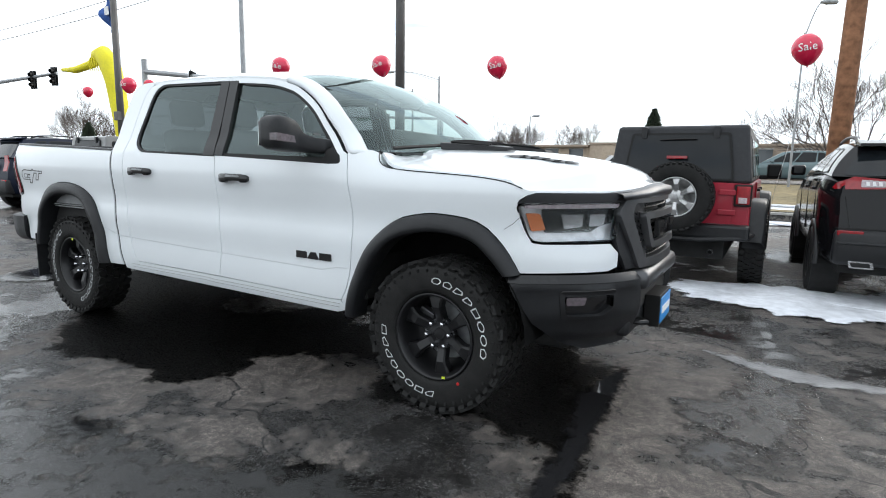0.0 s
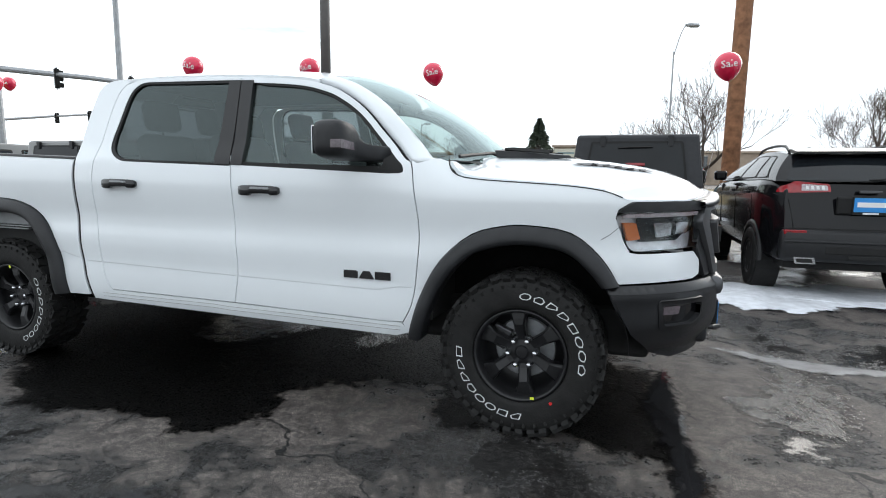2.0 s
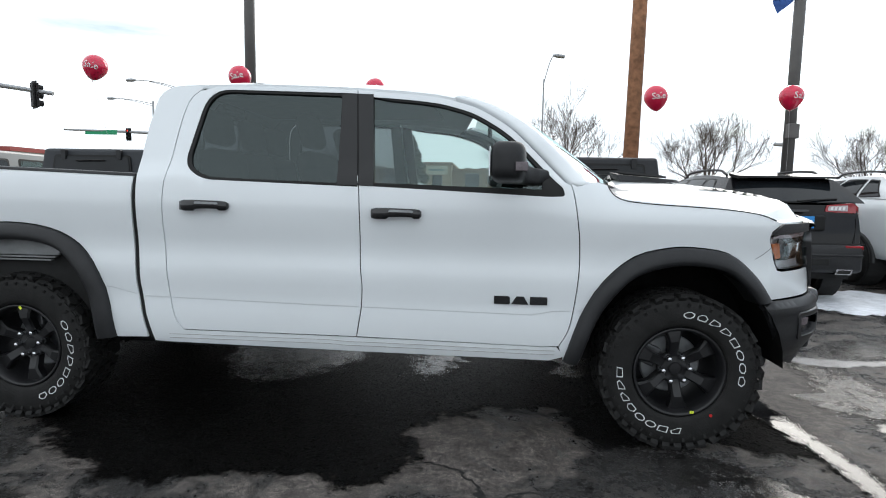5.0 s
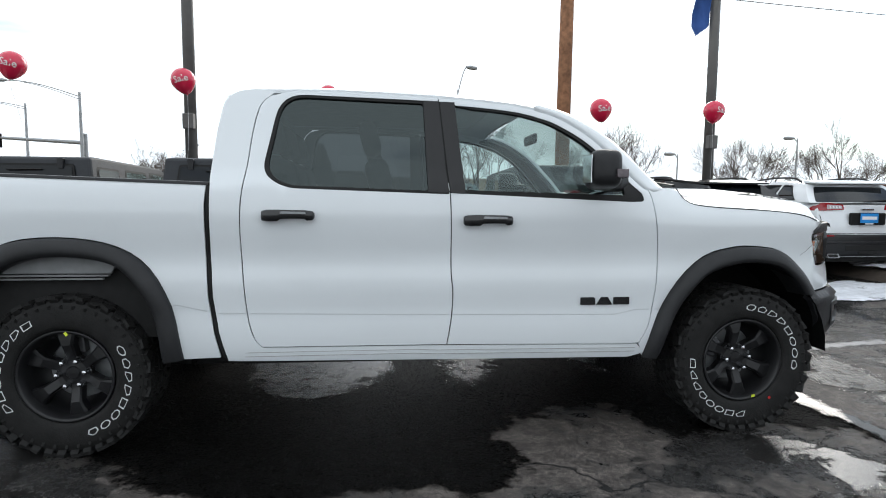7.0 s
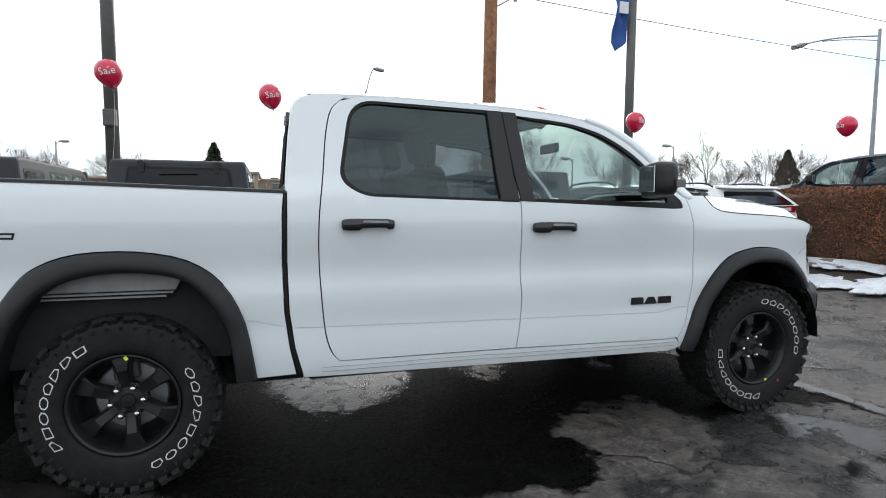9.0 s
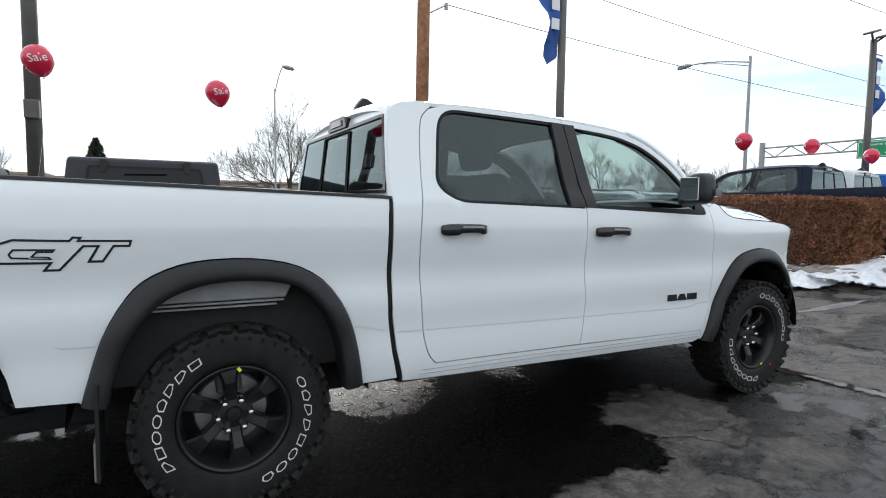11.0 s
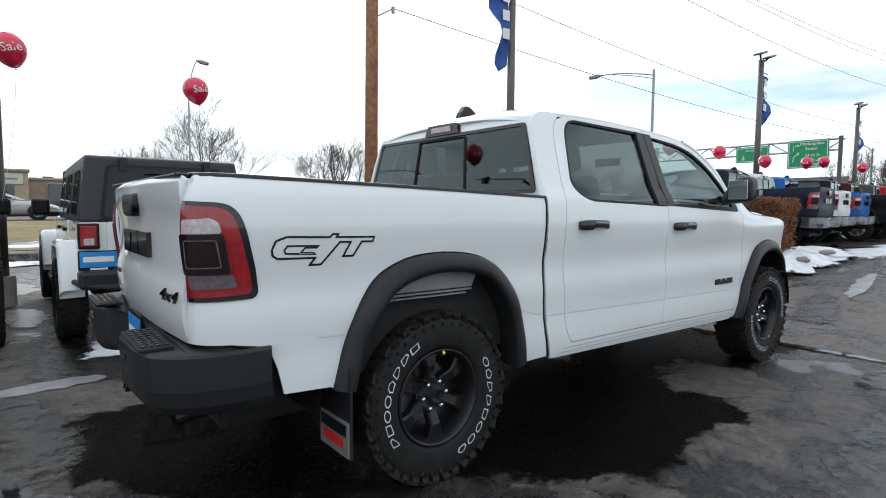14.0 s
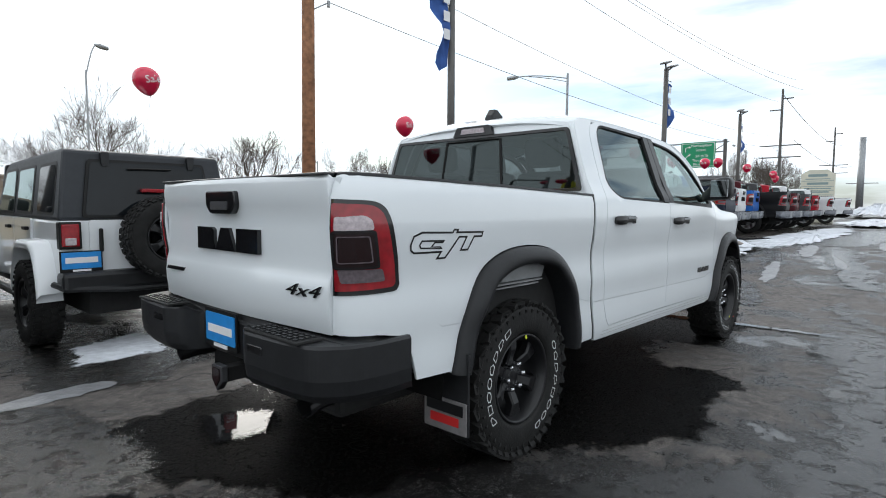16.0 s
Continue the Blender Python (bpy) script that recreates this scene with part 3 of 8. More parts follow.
def pickup(name, label, paint, full=True, at=(0, 0, 0), rz=0.0, group="", wheels=None, bumper=None, arch_mat=None):
    T = thing(name, label, "pickup truck", group, at=at, rz=rz)
    st = 0.05 if full else 0.11
    fold = [(u, crease_z(u) + d) for u in np.arange(-2.45, 1.29, 0.022) for d in (0.0045, -0.0005, -0.0055)] if full else ()
    sides = (-1, 1)
    for sg in sides:
        F = flank(sg)
        fl = sg > 0

        def P(nm, outline, mat=paint, holes=(), out=0.0, thick=0.014, lab="", step=st, under=T):
            return panel(nm, outline, flank(sg, out) if out else F, mat, under, holes, step, thick, fl, lab, fold if mat is paint else ())
        # doors
        rear_edge = spline([(-0.849, 0.556), (-0.886, 0.60), (-0.914, 0.69), (-0.931, 0.84), (-0.943, 1.04), (-0.945, 1.19), (-0.937, 1.33), (-0.915, 1.50), (-0.895, 1.69), (-0.865, 1.82), (-0.815, 1.875)], 4)
        top_r = [(x, z - 0.012) for x, z in zip(DRIP_X, DRIP_Z) if -0.76 < x < 0.06]
        b_edge = spline([(0.078, 1.884), (0.098, 1.70), (0.118, 1.46), (0.127, 1.374), (0.134, 1.19), (0.136, 0.95), (0.146, 0.83), (0.141, 0.71), (0.128, 0.62), (0.116, 0.551)], 4)
        rear_out = rear_edge + top_r + [(x - GAP / 2, z) for x, z in b_edge]
        win_r = rounded([(-0.845, 1.46), (-0.73, 1.381), (0.122, 1.356), (0.074, 1.868), (-0.765, 1.888)], [0.07, 0.07, 0.0, 0.0, 0.13])
        dr = P("rear_door", rear_out, holes=(win_r,), lab="white rear passenger door with tinted window" if full else "")
        front_edge = spline([(1.235, 1.383), (1.25, 1.33), (1.272, 1.19), (1.286, 1.08), (1.289, 0.943), (1.271, 0.753), (1.246, 0.626), (1.20, 0.538)], 4)
        top_f = [(x - 0.008, z - 0.014) for x, z in zip(DRIP_X, DRIP_Z) if 0.10 < x < 1.225]
        front_out = [(x + GAP / 2, z) for x, z in b_edge[::-1]] + top_f + [(x - GAP / 2, z) for x, z in front_edge] + [(1.10, 0.534)]
        wtop = [(x - 0.022, z - 0.045) for x, z in zip(DRIP_X, DRIP_Z) if 0.14 < x < 1.19]
        win_f = [(0.135, 1.362)] + [(0.090, 1.862)] + wtop + rounded([(1.19, 1.37), (1.206, 1.325), (1.12, 1.322)], [0.0, 0.03, 0.0])
        df = P("front_door", front_out, holes=(win_f,), lab="white front passenger door" if full else "")
        # black window surrounds, panes
        gl_r = rounded([(-0.822, 1.470), (-0.722, 1.396), (0.012, 1.374), (-0.004, 1.852), (-0.750, 1.874)], [0.07, 0.07, 0.02, 0.02, 0.12])
        P("window_surround", win_r, SEAL if full else GLOSSBLACK, holes=(gl_r,), out=-0.004, under=dr, thick=0.02)
        P("window_pane", gl_r, PRIVACY, out=-0.016, under=dr, thick=0.0)
        gtop = [(x - 0.036, z - 0.058) for x, z in zip(DRIP_X, DRIP_Z) if 0.24 < x < 1.13]
        gl_f = [(0.207, 1.378), (0.169, 1.845)] + gtop + rounded([(1.085, 1.44), (1.085, 1.358), (1.0, 1.360)], [0.0, 0.01, 0.0])
        P("window_surround", win_f, SEAL if full else GLOSSBLACK, holes=(gl_f,), out=-0.004, under=df, thick=0.02)
        P("window_pane", gl_f, PANE, out=-0.016, under=df, thick=0.0)
        if full:
            P("pillar_backing", [(0.02, 1.368), (0.20, 1.364), (0.162, 1.860), (0.002, 1.866)], SEAL, out=0.002, thick=0.006, under=df)
            P("pillar_trim", [(0.012, 1.366), (0.121, 1.364), (0.078, 1.865), (-0.004, 1.868)], SATIN, out=0.006, thick=0.008, under=dr)
            P("pillar_trim", [(0.129, 1.364), (0.208, 1.362), (0.168, 1.862), (0.086, 1.865)], SATIN, out=0.006, thick=0.008, under=df)
        # sill, cab corner, fender, bed side
        P("sill_panel", [(-1.030, 0.4815), (-0.93, 0.545), (-0.888, 0.5535), (-0.84, 0.549), (0.10, 0.543), (1.10, 0.528), (1.19, 0.530), (1.232, 0.478), (1.15, 0.452), (0.2, 0.462), (-0.95, 0.478)], out=-0.002)
        corner = [(-1.092, 1.395), (-1.094, 1.30), (-1.097, 1.05), (-1.090, 0.813), (-1.066, 0.637), (-1.026, 0.482)] + [(x - GAP, z) for x, z in ([(-0.846, 0.5535)] + rear_edge[1:])] + [(-0.80, 1.893)] + [(x, z) for x, z in DRIP[::-1] if x < -0.82] + [(-1.078, 1.68), (-1.088, 1.55), (-1.092, 1.46)]
        P("cab_corner", corner)
        hood_gap = [(1.432, 1.386), (1.440, 1.362), (1.462, 1.334), (1.51, 1.311), (1.60, 1.299), (1.72, 1.291), (1.90, 1.282), (2.06, 1.271), (2.20, 1.252), (2.29, 1.222)]
        arch = spline(ARCH_F_OUT, 3)
        lamp_cut = [(2.272, 1.165), (2.262, 1.125), (2.31, 1.02), (2.35, 0.958), (2.40, 0.950), (2.78, 0.948), (2.83, 0.90), (2.82, 0.83), (2.76, 0.812), (2.30, 0.808)]
        fender = [(1.242, 1.39), (1.30, 1.398), (1.38, 1.402)] + hood_gap + [(2.345, 1.204), (2.31, 1.188)] + lamp_cut + [(x, z + 0.006) for x, z in arch[::-1]] + [(1.224, 0.478), (1.20, 0.530)] + [(x + GAP / 2, z) for x, z in front_edge[::-1]][1:]
        P("front_fender", fender, lab="white front fender" if full else "")
        ledge = []
        for u, z in [(1.25, 1.392), (1.30, 1.397), (1.38, 1.401)] + hood_gap:
            v = body(u, z)
            v.y *= -sg
            ledge.append([v + Vector((0, -sg * 0.004, -0.005)), v + Vector((-0.02, -sg * 0.04, -0.012)), v + Vector((-0.04, -sg * 0.17, -0.018))])
        strip("fender_ledge", ledge, paint, T)
        hs = [flank(sg, 0.0005)(u, z) for u, z in spline([(1.425, 1.402)] + hood_gap, 3)]
        part("hood_seam", tube(hs, 0.0032, 5), SEAL, T)
        if full:
            gs = [flank(sg, -0.012)(u, z) for u, z in spline([(-1.102, 1.392), (-1.106, 1.30), (-1.110, 1.05), (-1.103, 0.813), (-1.079, 0.637), (-1.045, 0.500)], 4)]
            part("bed_seal", tube(gs, 0.010, 6), SEAL, T)
            for zs in (0.519, 0.497):
                part("sill_groove", tube([flank(sg, -0.0008)(u, zs + 0.006 * (u < 0) - 0.010 * sm(0, 1.2, u)) for u in np.linspace(-0.94, 1.18, 20)], 0.0015, 4), HEADLINER, T)
            part("lamp_seam", tube([flank(sg, 0.0005)(u, z) for u, z in ((2.20, 1.02), (2.24, 1.045), (2.285, 1.085))], 0.0012, 4), SEAL, T)
        archr = spline(ARCH_R_OUT, 3)
        bed = [(-1.112, 1.398), (-1.121, 1.30), (-1.124, 1.05), (-1.117, 0.813), (-1.094, 0.637), (-1.065, 0.503), (-1.245, 0.498)] + [(x, z + 0.006) for x, z in archr[::-1]] + [(-2.40, 0.584), (-2.60, 0.590), (-2.625, 0.70), (-2.66, 0.79), (-2.80, 0.812), (U_TAIL + 0.803, 0.812), (U_TAIL + 0.801, 1.0), (U_TAIL + 0.80, 1.452), (-2.70, 1.447), (-2.0, 1.428)]
        tl = rounded([(U_TAIL + 0.812, 1.355), (-2.80, 1.348), (-2.752, 1.30), (-2.705, 1.10), (-2.690, 0.985), (U_TAIL + 0.805, 0.970)], [0.0, 0.05, 0.06, 0.0, 0.04, 0.0])
        bs = P("bed_side", bed, holes=(), lab="white bed side panel" if full else "")
        # tail lamp: housing, red ring, dark middle, pale bands
        lamp = P("tail_lamp", tl, GLOSSBLACK, out=0.006, lab="red tail lamp with smoked centre" if full else "", thick=0.02, step=0.04)
        U0 = U_TAIL + 0.812
        red = rounded([(U0 + 0.010, 1.338), (-2.815, 1.332), (-2.775, 1.29), (-2.728, 1.09), (-2.716, 1.005), (U0 + 0.008, 0.988)], [0.01, 0.05, 0.05, 0.0, 0.03, 0.01])
        mid = rounded([(U0 + 0.024, 1.220), (-2.825, 1.224), (-2.806, 1.092), (U0 + 0.020, 1.086)], 0.012)
        P("red_lens", red, REDLENS, out=0.012, under=lamp, thick=0.006, step=0.04)
        if full:
            ring_o = rounded([(U0 + 0.014, 1.230), (-2.816, 1.234), (-2.796, 1.082), (U0 + 0.012, 1.076)], 0.014)
            P("lamp_frame", ring_o, GLOSSBLACK, holes=(mid,), out=0.019, under=lamp, thick=0.006, step=0.04)
            inner = rounded([(U0 + 0.034, 1.208), (-2.838, 1.211), (-2.824, 1.106), (U0 + 0.031, 1.100)], 0.010)
            inner2 = rounded([(U0 + 0.038, 1.204), (-2.843, 1.207), (-2.829, 1.110), (U0 + 0.035, 1.104)], 0.010)
            P("light_guide", inner, GREYLENS, holes=(inner2,), out=0.0195, under=lamp, thick=0.003, step=0.04)
        P("smoked_lens", mid, DARKLENS, out=0.017, under=lamp, thick=0.006, step=0.04)
        P("pale_lens", rounded([(U0 + 0.026, 1.285), (U0 + 0.06, 1.285), (-2.86, 1.292), (-2.83, 1.275), (-2.822, 1.235), (U0 + 0.024, 1.228)], 0.012), PALELENS, out=0.016, under=lamp, thick=0.006, step=0.03)
        P("pale_lens", rounded([(U0 + 0.026, 1.076), (-2.784, 1.079), (-2.772, 1.030), (U0 + 0.04, 1.022)], 0.012), GREYLENS, out=0.016, under=lamp, thick=0.006, step=0.03)
        # flares and wells
        flare(T, ARCH_F_OUT, ARCH_F_IN, sg, "matt black front wheel-arch flare" if full else "", arch_mat)
        flare(T, ARCH_R_OUT, ARCH_R_IN, sg, "matt black rear wheel-arch flare" if full else "", arch_mat)
        for cx, r, ends in ((1.79, 0.56, (1.22, 2.33)), (-1.83, 0.62, (-2.42, -1.22))):
            rows = []
            for k in range(19):
                a = math.pi * k / 18
                x, z = cx + r * math.cos(a), 0.46 + (r - 0.02) * math.sin(a)
                rows.append([(x, sg * 0.97, z), (x, sg * 0.55, z)])
            w = strip("wheel_well", rows, LINER, T, "black wheel-well liner" if full else "")
            bm = bmesh.new()
            bm.faces.new([bm.verts.new((r_[1][0], r_[1][1], r_[1][2])) for r_ in rows])
            part("well_wall", bm, LINER, w)
        # bed rail cap, bed inner wall
        rail = []
        for u in np.linspace(U_TAIL + 0.80, -1.10, 24):
            zt = lerp(u, (-2.9, -2.7, -2.0, -1.1), (1.452, 1.447, 1.428, 1.398))
            v = body(u, zt - 0.004)
            yv = -v.y
            rail.append([(v.x, sg * (yv + 0.004), zt - 0.006), (v.x, sg * (yv + 0.003), zt + 0.007), (v.x, sg * (yv - 0.05), zt + 0.012), (v.x, sg * (yv - 0.085), zt + 0.006), (v.x, sg * (yv - 0.088), zt - 0.04)])
        strip("bed_rail_cap", rail, PLASTIC, T, "black plastic bed rail cap" if full else "")
        # handles, mirror
        for hx, hz, dpar in ((-0.705, 1.242, dr), (0.331, 1.220, df)):
            v = body(hx, hz)
            h = part("door_handle", bmesh.new(), None, dpar, "gloss black pull handle" if full else "")
            bm = bmesh.new()
            y = v.y
            m = Matrix.Diagonal((1, 1 if sg < 0 else -1, 1, 1))
            rings = []
            for dx, dy, ry, zb, zt in ((-0.134, -0.006, 0.008, -0.016, 0.014), (-0.128, -0.014, 0.015, -0.025, 0.022), (-0.10, -0.024, 0.019, -0.028, 0.027), (-0.05, -0.030, 0.018, -0.027, 0.028), (-0.035, -0.034, 0.014, -0.016, 0.028), (0.03, -0.036, 0.014, -0.014, 0.027), (0.085, -0.034, 0.014, -0.015, 0.026), (0.095, -0.028, 0.017, -0.024, 0.025), (0.122, -0.018, 0.016, -0.023, 0.021), (0.132, -0.006, 0.008, -0.012, 0.012)):
                ring = []
                for k in range(12):
                    a = 2 * math.pi * k / 12
                    ca, sa = math.cos(a), math.sin(a)
                    ring.append(bm.verts.new(m @ Vector((hx + dx, y + dy + ry * math.copysign(abs(ca) ** 0.5, ca), hz + (zb + zt) / 2 + 1.08 * (zt - zb) / 2 * math.copysign(abs(sa) ** 0.5, sa)))))
                rings.append(ring)
            for a, b in zip(rings, rings[1:]):
                for k in range(12):
                    bm.faces.new((a[k], a[(k + 1) % 12], b[(k + 1) % 12], b[k]))
            bm.faces.new(rings[0])
            bm.faces.new(rings[-1])
            bmesh.ops.recalc_face_normals(bm, faces=bm.faces)
            for f in bm.faces:
                f.smooth = True
            bm.to_mesh(h.data)
            bm.free()
            h.data.materials.append(GLOSSBLACK)
            if full:
                # pale grey sliver that paints the highlight along the gloss handle's upper edge
                part("handle_highlight", prism(rounded([(hx - 0.035, hz + 0.010), (hx + 0.095, hz + 0.008), (hx + 0.09, hz + 0.019), (hx - 0.03, hz + 0.022)], 0.004), y - 0.0525, y - 0.03, m), GALV, h)
        mir = new("side_mirror")
        mir.parent = df
        mir.empty_display_size = 0.1
        m = Matrix.Diagonal((1, 1 if sg < 0 else -1, 1, 1))
        bm = bmesh.new()
        rings = []
        for y, z0, z1, x0, x1 in ((-1.236, 1.455, 1.52, 0.855, 0.91), (-1.232, 1.430, 1.552, 0.83, 0.94), (-1.219, 1.408, 1.574, 0.818, 0.96), (-1.195, 1.396, 1.584, 0.815, 0.975), (-1.15, 1.390, 1.582, 0.815, 0.985), (-1.10, 1.386, 1.572, 0.818, 0.99), (-1.075, 1.384, 1.552, 0.825, 0.992), (-1.055, 1.384, 1.508, 0.845, 1.0), (-1.02, 1.383, 1.482, 0.87, 1.02), (-0.99, 1.381, 1.470, 0.93, 1.06), (-0.955, 1.378, 1.464, 0.98, 1.12)):
            c, hx_, hz_ = ((x0 + x1) / 2, (z0 + z1) / 2), (x1 - x0) / 2, (z1 - z0) / 2
            ring = []
            for k in range(24):
                a = 2 * math.pi * k / 24
                ca, sa = math.cos(a), math.sin(a)
                ring.append(bm.verts.new(m @ Vector((c[0] + hx_ * math.copysign(abs(ca) ** 0.45, ca), y, c[1] + hz_ * math.copysign(abs(sa) ** 0.45, sa)))))
            rings.append(ring)
        for a, b in zip(rings, rings[1:]):
            for i in range(24):
                bm.faces.new((a[i], a[(i + 1) % 24], b[(i + 1) % 24], b[i]))
        bm.faces.new(rings[0][::-1])
        bm.faces.new(rings[-1])
        bmesh.ops.recalc_face_normals(bm, faces=bm.faces)
        part("mirror_shell", bm, PLASTIC, mir, "matt black towing mirror shell" if full else "", smooth=True)
        part("mirror_glass", box(-0.003, 0.003, -0.070, 0.070, -0.070, 0.070, 0.002, m @ pose(0.812, -1.147, 1.486, 0, 0, -3.0)), MIRROR, mir)
        part("turn_signal", prism(rounded([(-1.246, 1.443), (-1.09, 1.436), (-1.11, 1.474), (-1.246, 1.486)], 0.006), 0.93, 0.988, m @ Matrix(((0, 1, 0, 0), (1, 0, 0, 0), (0, 0, 1, 0), (0, 0, 0, 1)))), GREYLENS, mir)
        # head lamp
        brow = [(2.268, 1.150), (2.274, 1.160), (2.315, 1.184)] + [(float(u), hood_front(plan_at(u)[0][1]) - 0.003) for u in np.linspace(2.36, 2.92, 9)] + [(2.93, 1.175), (2.87, 1.157), (2.30, 1.152)]
        P("lamp_brow", brow, PLASTIC, out=0.010, thick=0.03)
        lens = rounded([(2.272, 1.136), (2.30, 1.150), (2.874, 1.155), (2.82, 0.962), (2.40, 0.958), (2.352, 0.968), (2.318, 1.02)], [0.01, 0.01, 0.02, 0.03, 0.03, 0.02, 0.02])
        hl = P("head_lamp", lens, GLOSSBLACK if not full else SILVER, out=-0.045, lab="clear head lamp with amber corner reflector" if full else "", thick=-0.045, step=0.04)
        P("lens", lens, LENS, out=-0.002, under=hl, thick=0.0, step=0.04)
        P("amber_reflector", rounded([(2.318, 1.098), (2.392, 1.098), (2.425, 1.02), (2.352, 1.012)], 0.008), AMBER, out=-0.02, under=hl, thick=0.02, step=0.03)
        P("bezel", rounded([(2.40, 1.122), (2.845, 1.125), (2.835, 1.05), (2.74, 1.035), (2.68, 1.005), (2.42, 1.005)], 0.012), GLOSSBLACK, out=-0.032, under=hl, thick=0.006, step=0.03)
        P("projector", rounded([(2.50, 1.096), (2.625, 1.096), (2.62, 1.035), (2.52, 1.025)], 0.012), CHROME, out=-0.014, under=hl, thick=0.02, step=0.03)
        P("projector", rounded([(2.665, 1.096), (2.765, 1.096), (2.75, 1.04), (2.66, 1.037)], 0.012), CHROME, out=-0.014, under=hl, thick=0.02, step=0.03)
        P("light_strip", rounded([(2.30, 1.144), (2.86, 1.148), (2.855, 1.128), (2.31, 1.126)], 0.004), PALELENS, out=-0.012, under=hl, thick=0.02, step=0.03)
        wheel(T, FRONT_X, sg * 0.855, sg, full and sg < 0, 6, wheels, dots=(-77, -59))
        wheel(T, REAR_X, sg * 0.855, sg, full and sg < 0, -54, wheels, dots=(140, None))

    # hood
    def hood_edge(x):
        return lerp(x, (1.30, 1.432, 1.440, 1.462, 1.51, 1.60, 1.72, 1.90, 2.06, 2.20, 2.29, 2.4), (1.40, 1.388, 1.366, 1.342, 1.320, 1.307, 1.298, 1.288, 1.276, 1.257, 1.226, 1.215))

    def hood(s, v):
        av = abs(v)
        y0 = 0.885 - 0.02 * s
        y = v * y0
        xr = 1.415 + 0.135 * (1 - v * v)
        xf = 2.728 - 0.443 * av ** 3.0
        x = xr + (xf - xr) * s
        zc = lerp(x, (1.3, 1.45, 1.6, 1.8, 2.0, 2.2, 2.35, 2.5, 2.62, 2.70, 2.76, 2.9), (1.405, 1.415, 1.418, 1.412, 1.400, 1.382, 1.360, 1.330, 1.295, 1.262, 1.222, 1.15))
        ze = hood_edge(min(x, 2.29)) + 0.002
        if x > 2.29:
            ze = 1.226
        z = ze + (zc - ze) * (1 - av ** 2.6)
        z += 0.022 * sm(0.66, 0.50, abs(y)) * sm(2.72, 2.45, x)
        k = sm(0.90, 1.0, s)
        z = z * (1 - k) + (hood_front(y) + 0.004) * k
        return Vector((x, y, z))

    panel("hood", [(0.0, -0.985), (0.0, 0.985), (0.02, 0.995), (0.10, 1.0), (1.0, 1.0), (1.0, -1.0), (0.10, -1.0), (0.02, -0.995)], lambda s, v: hood(s, v), paint, T, step=0.05 if full else 0.1, thick=0.02, label="white sculpted hood" if full else "")
    # roof
    def roof_z(x):
        return lerp(x, (-1.06, -1.02, -0.93, -0.6, -0.2, 0.1, 0.4, 0.6, 0.75), (1.888, 1.94, 1.972, 1.994, 1.996, 1.989, 1.972, 1.948, 1.918))

    def roof(u, v):
        av = abs(v)
        xe = -1.05 + 1.67 * u
        x = xe + (0.10 * sm(0.5, 1.0, u)) * (1 - v * v)
        zd = float(np.interp(xe, DRIP_X, DRIP_Z))
        yd = -body(min(max(xe, -1.05), 1.2), zd).y
        z = zd + (roof_z(x) - zd) * max(0.0, 1 - av ** 2.8) ** 0.9
        return Vector((x, v * yd, z))

    panel("roof", [(0, -1), (1, -1), (1, 1), (0, 1)], roof, paint, T, step=0.06 if full else 0.15, thick=0.02, label="white cab roof" if full else "")
    # pillars and windscreen
    def pillar_in(xe, sg):
        zd = float(np.interp(xe, DRIP_X, DRIP_Z))
        v = body(xe, zd)
        k = sm(0.6, 1.2, xe)
        return Vector((xe + 0.075 + 0.035 * k, sg * (-v.y - 0.05), zd + 0.022 - 0.012 * k))
    for sg in sides:
        rows = []
        for xe in np.linspace(0.61, 1.262, 18):
            zd = float(np.interp(xe, DRIP_X, DRIP_Z)) if xe < 1.235 else 1.385 - 0.2 * (xe - 1.235)
            v = body(min(xe, 1.27), zd)
            a = Vector((xe, sg * -v.y, zd))
            b = pillar_in(xe, sg)
            mid = (a + b) / 2 + Vector((0.004, sg * 0.007, 0.007))
            rows.append([a + Vector((0, -sg * 0.02, -0.02)), a, a * 0.6 + mid * 0.4 + Vector((0.001, sg * 0.003, 0.002)), mid, b * 0.7 + mid * 0.3, b, b + Vector((-0.02, -sg * 0.01, -0.02))])
        a = body(1.295, 1.384)
        a = Vector((a.x, a.y if sg < 0 else -a.y, a.z))
        b = a + Vector((0.07, -sg * 0.05, -0.018))
        rows.append([a + Vector((0, -sg * 0.02, -0.02)), a, a * 0.8 + b * 0.2, (a + b) / 2, a * 0.2 + b * 0.8, b, b + Vector((-0.02, -sg * 0.01, -0.02))])
        strip("windscreen_pillar", rows, paint, T)
        if full:
            lin = [[Vector(p) + Vector((-0.035, -sg * 0.045, -0.03)) for p in row] for row in rows]
            strip("pillar_lining", lin, DASH, T)

    def screen(s, v):
        xe = 0.625 + 0.675 * s
        e = pillar_in(min(xe, 1.30), 1)
        c = Vector((0.735, 0, 1.928)) * (1 - s) + Vector((1.60, 0, 1.395)) * s + Vector((0.02, 0, 0.035)) * (4 * s * (1 - s))
        k = 1 - v * v
        return Vector((e.x + (c.x - e.x) * k, v * e.y, e.z + (c.z - e.z) * k))

    panel("windscreen", [(0, -1), (1, -1), (1, 1), (0, 1)], screen, SCREEN, T, step=0.12, thick=0.0, label="clear raked windscreen" if full else "")
    rows = []
    for s in np.linspace(0.95, 1.05, 5):
        rows.append([tuple(screen(s, v) + Vector((0, 0, 0.002 if s > 1 else -0.008))) for v in np.linspace(-0.99, 0.99, 21)])
    strip("cowl_panel", rows, PLASTIC, T, "black cowl panel below the windscreen" if full else "")
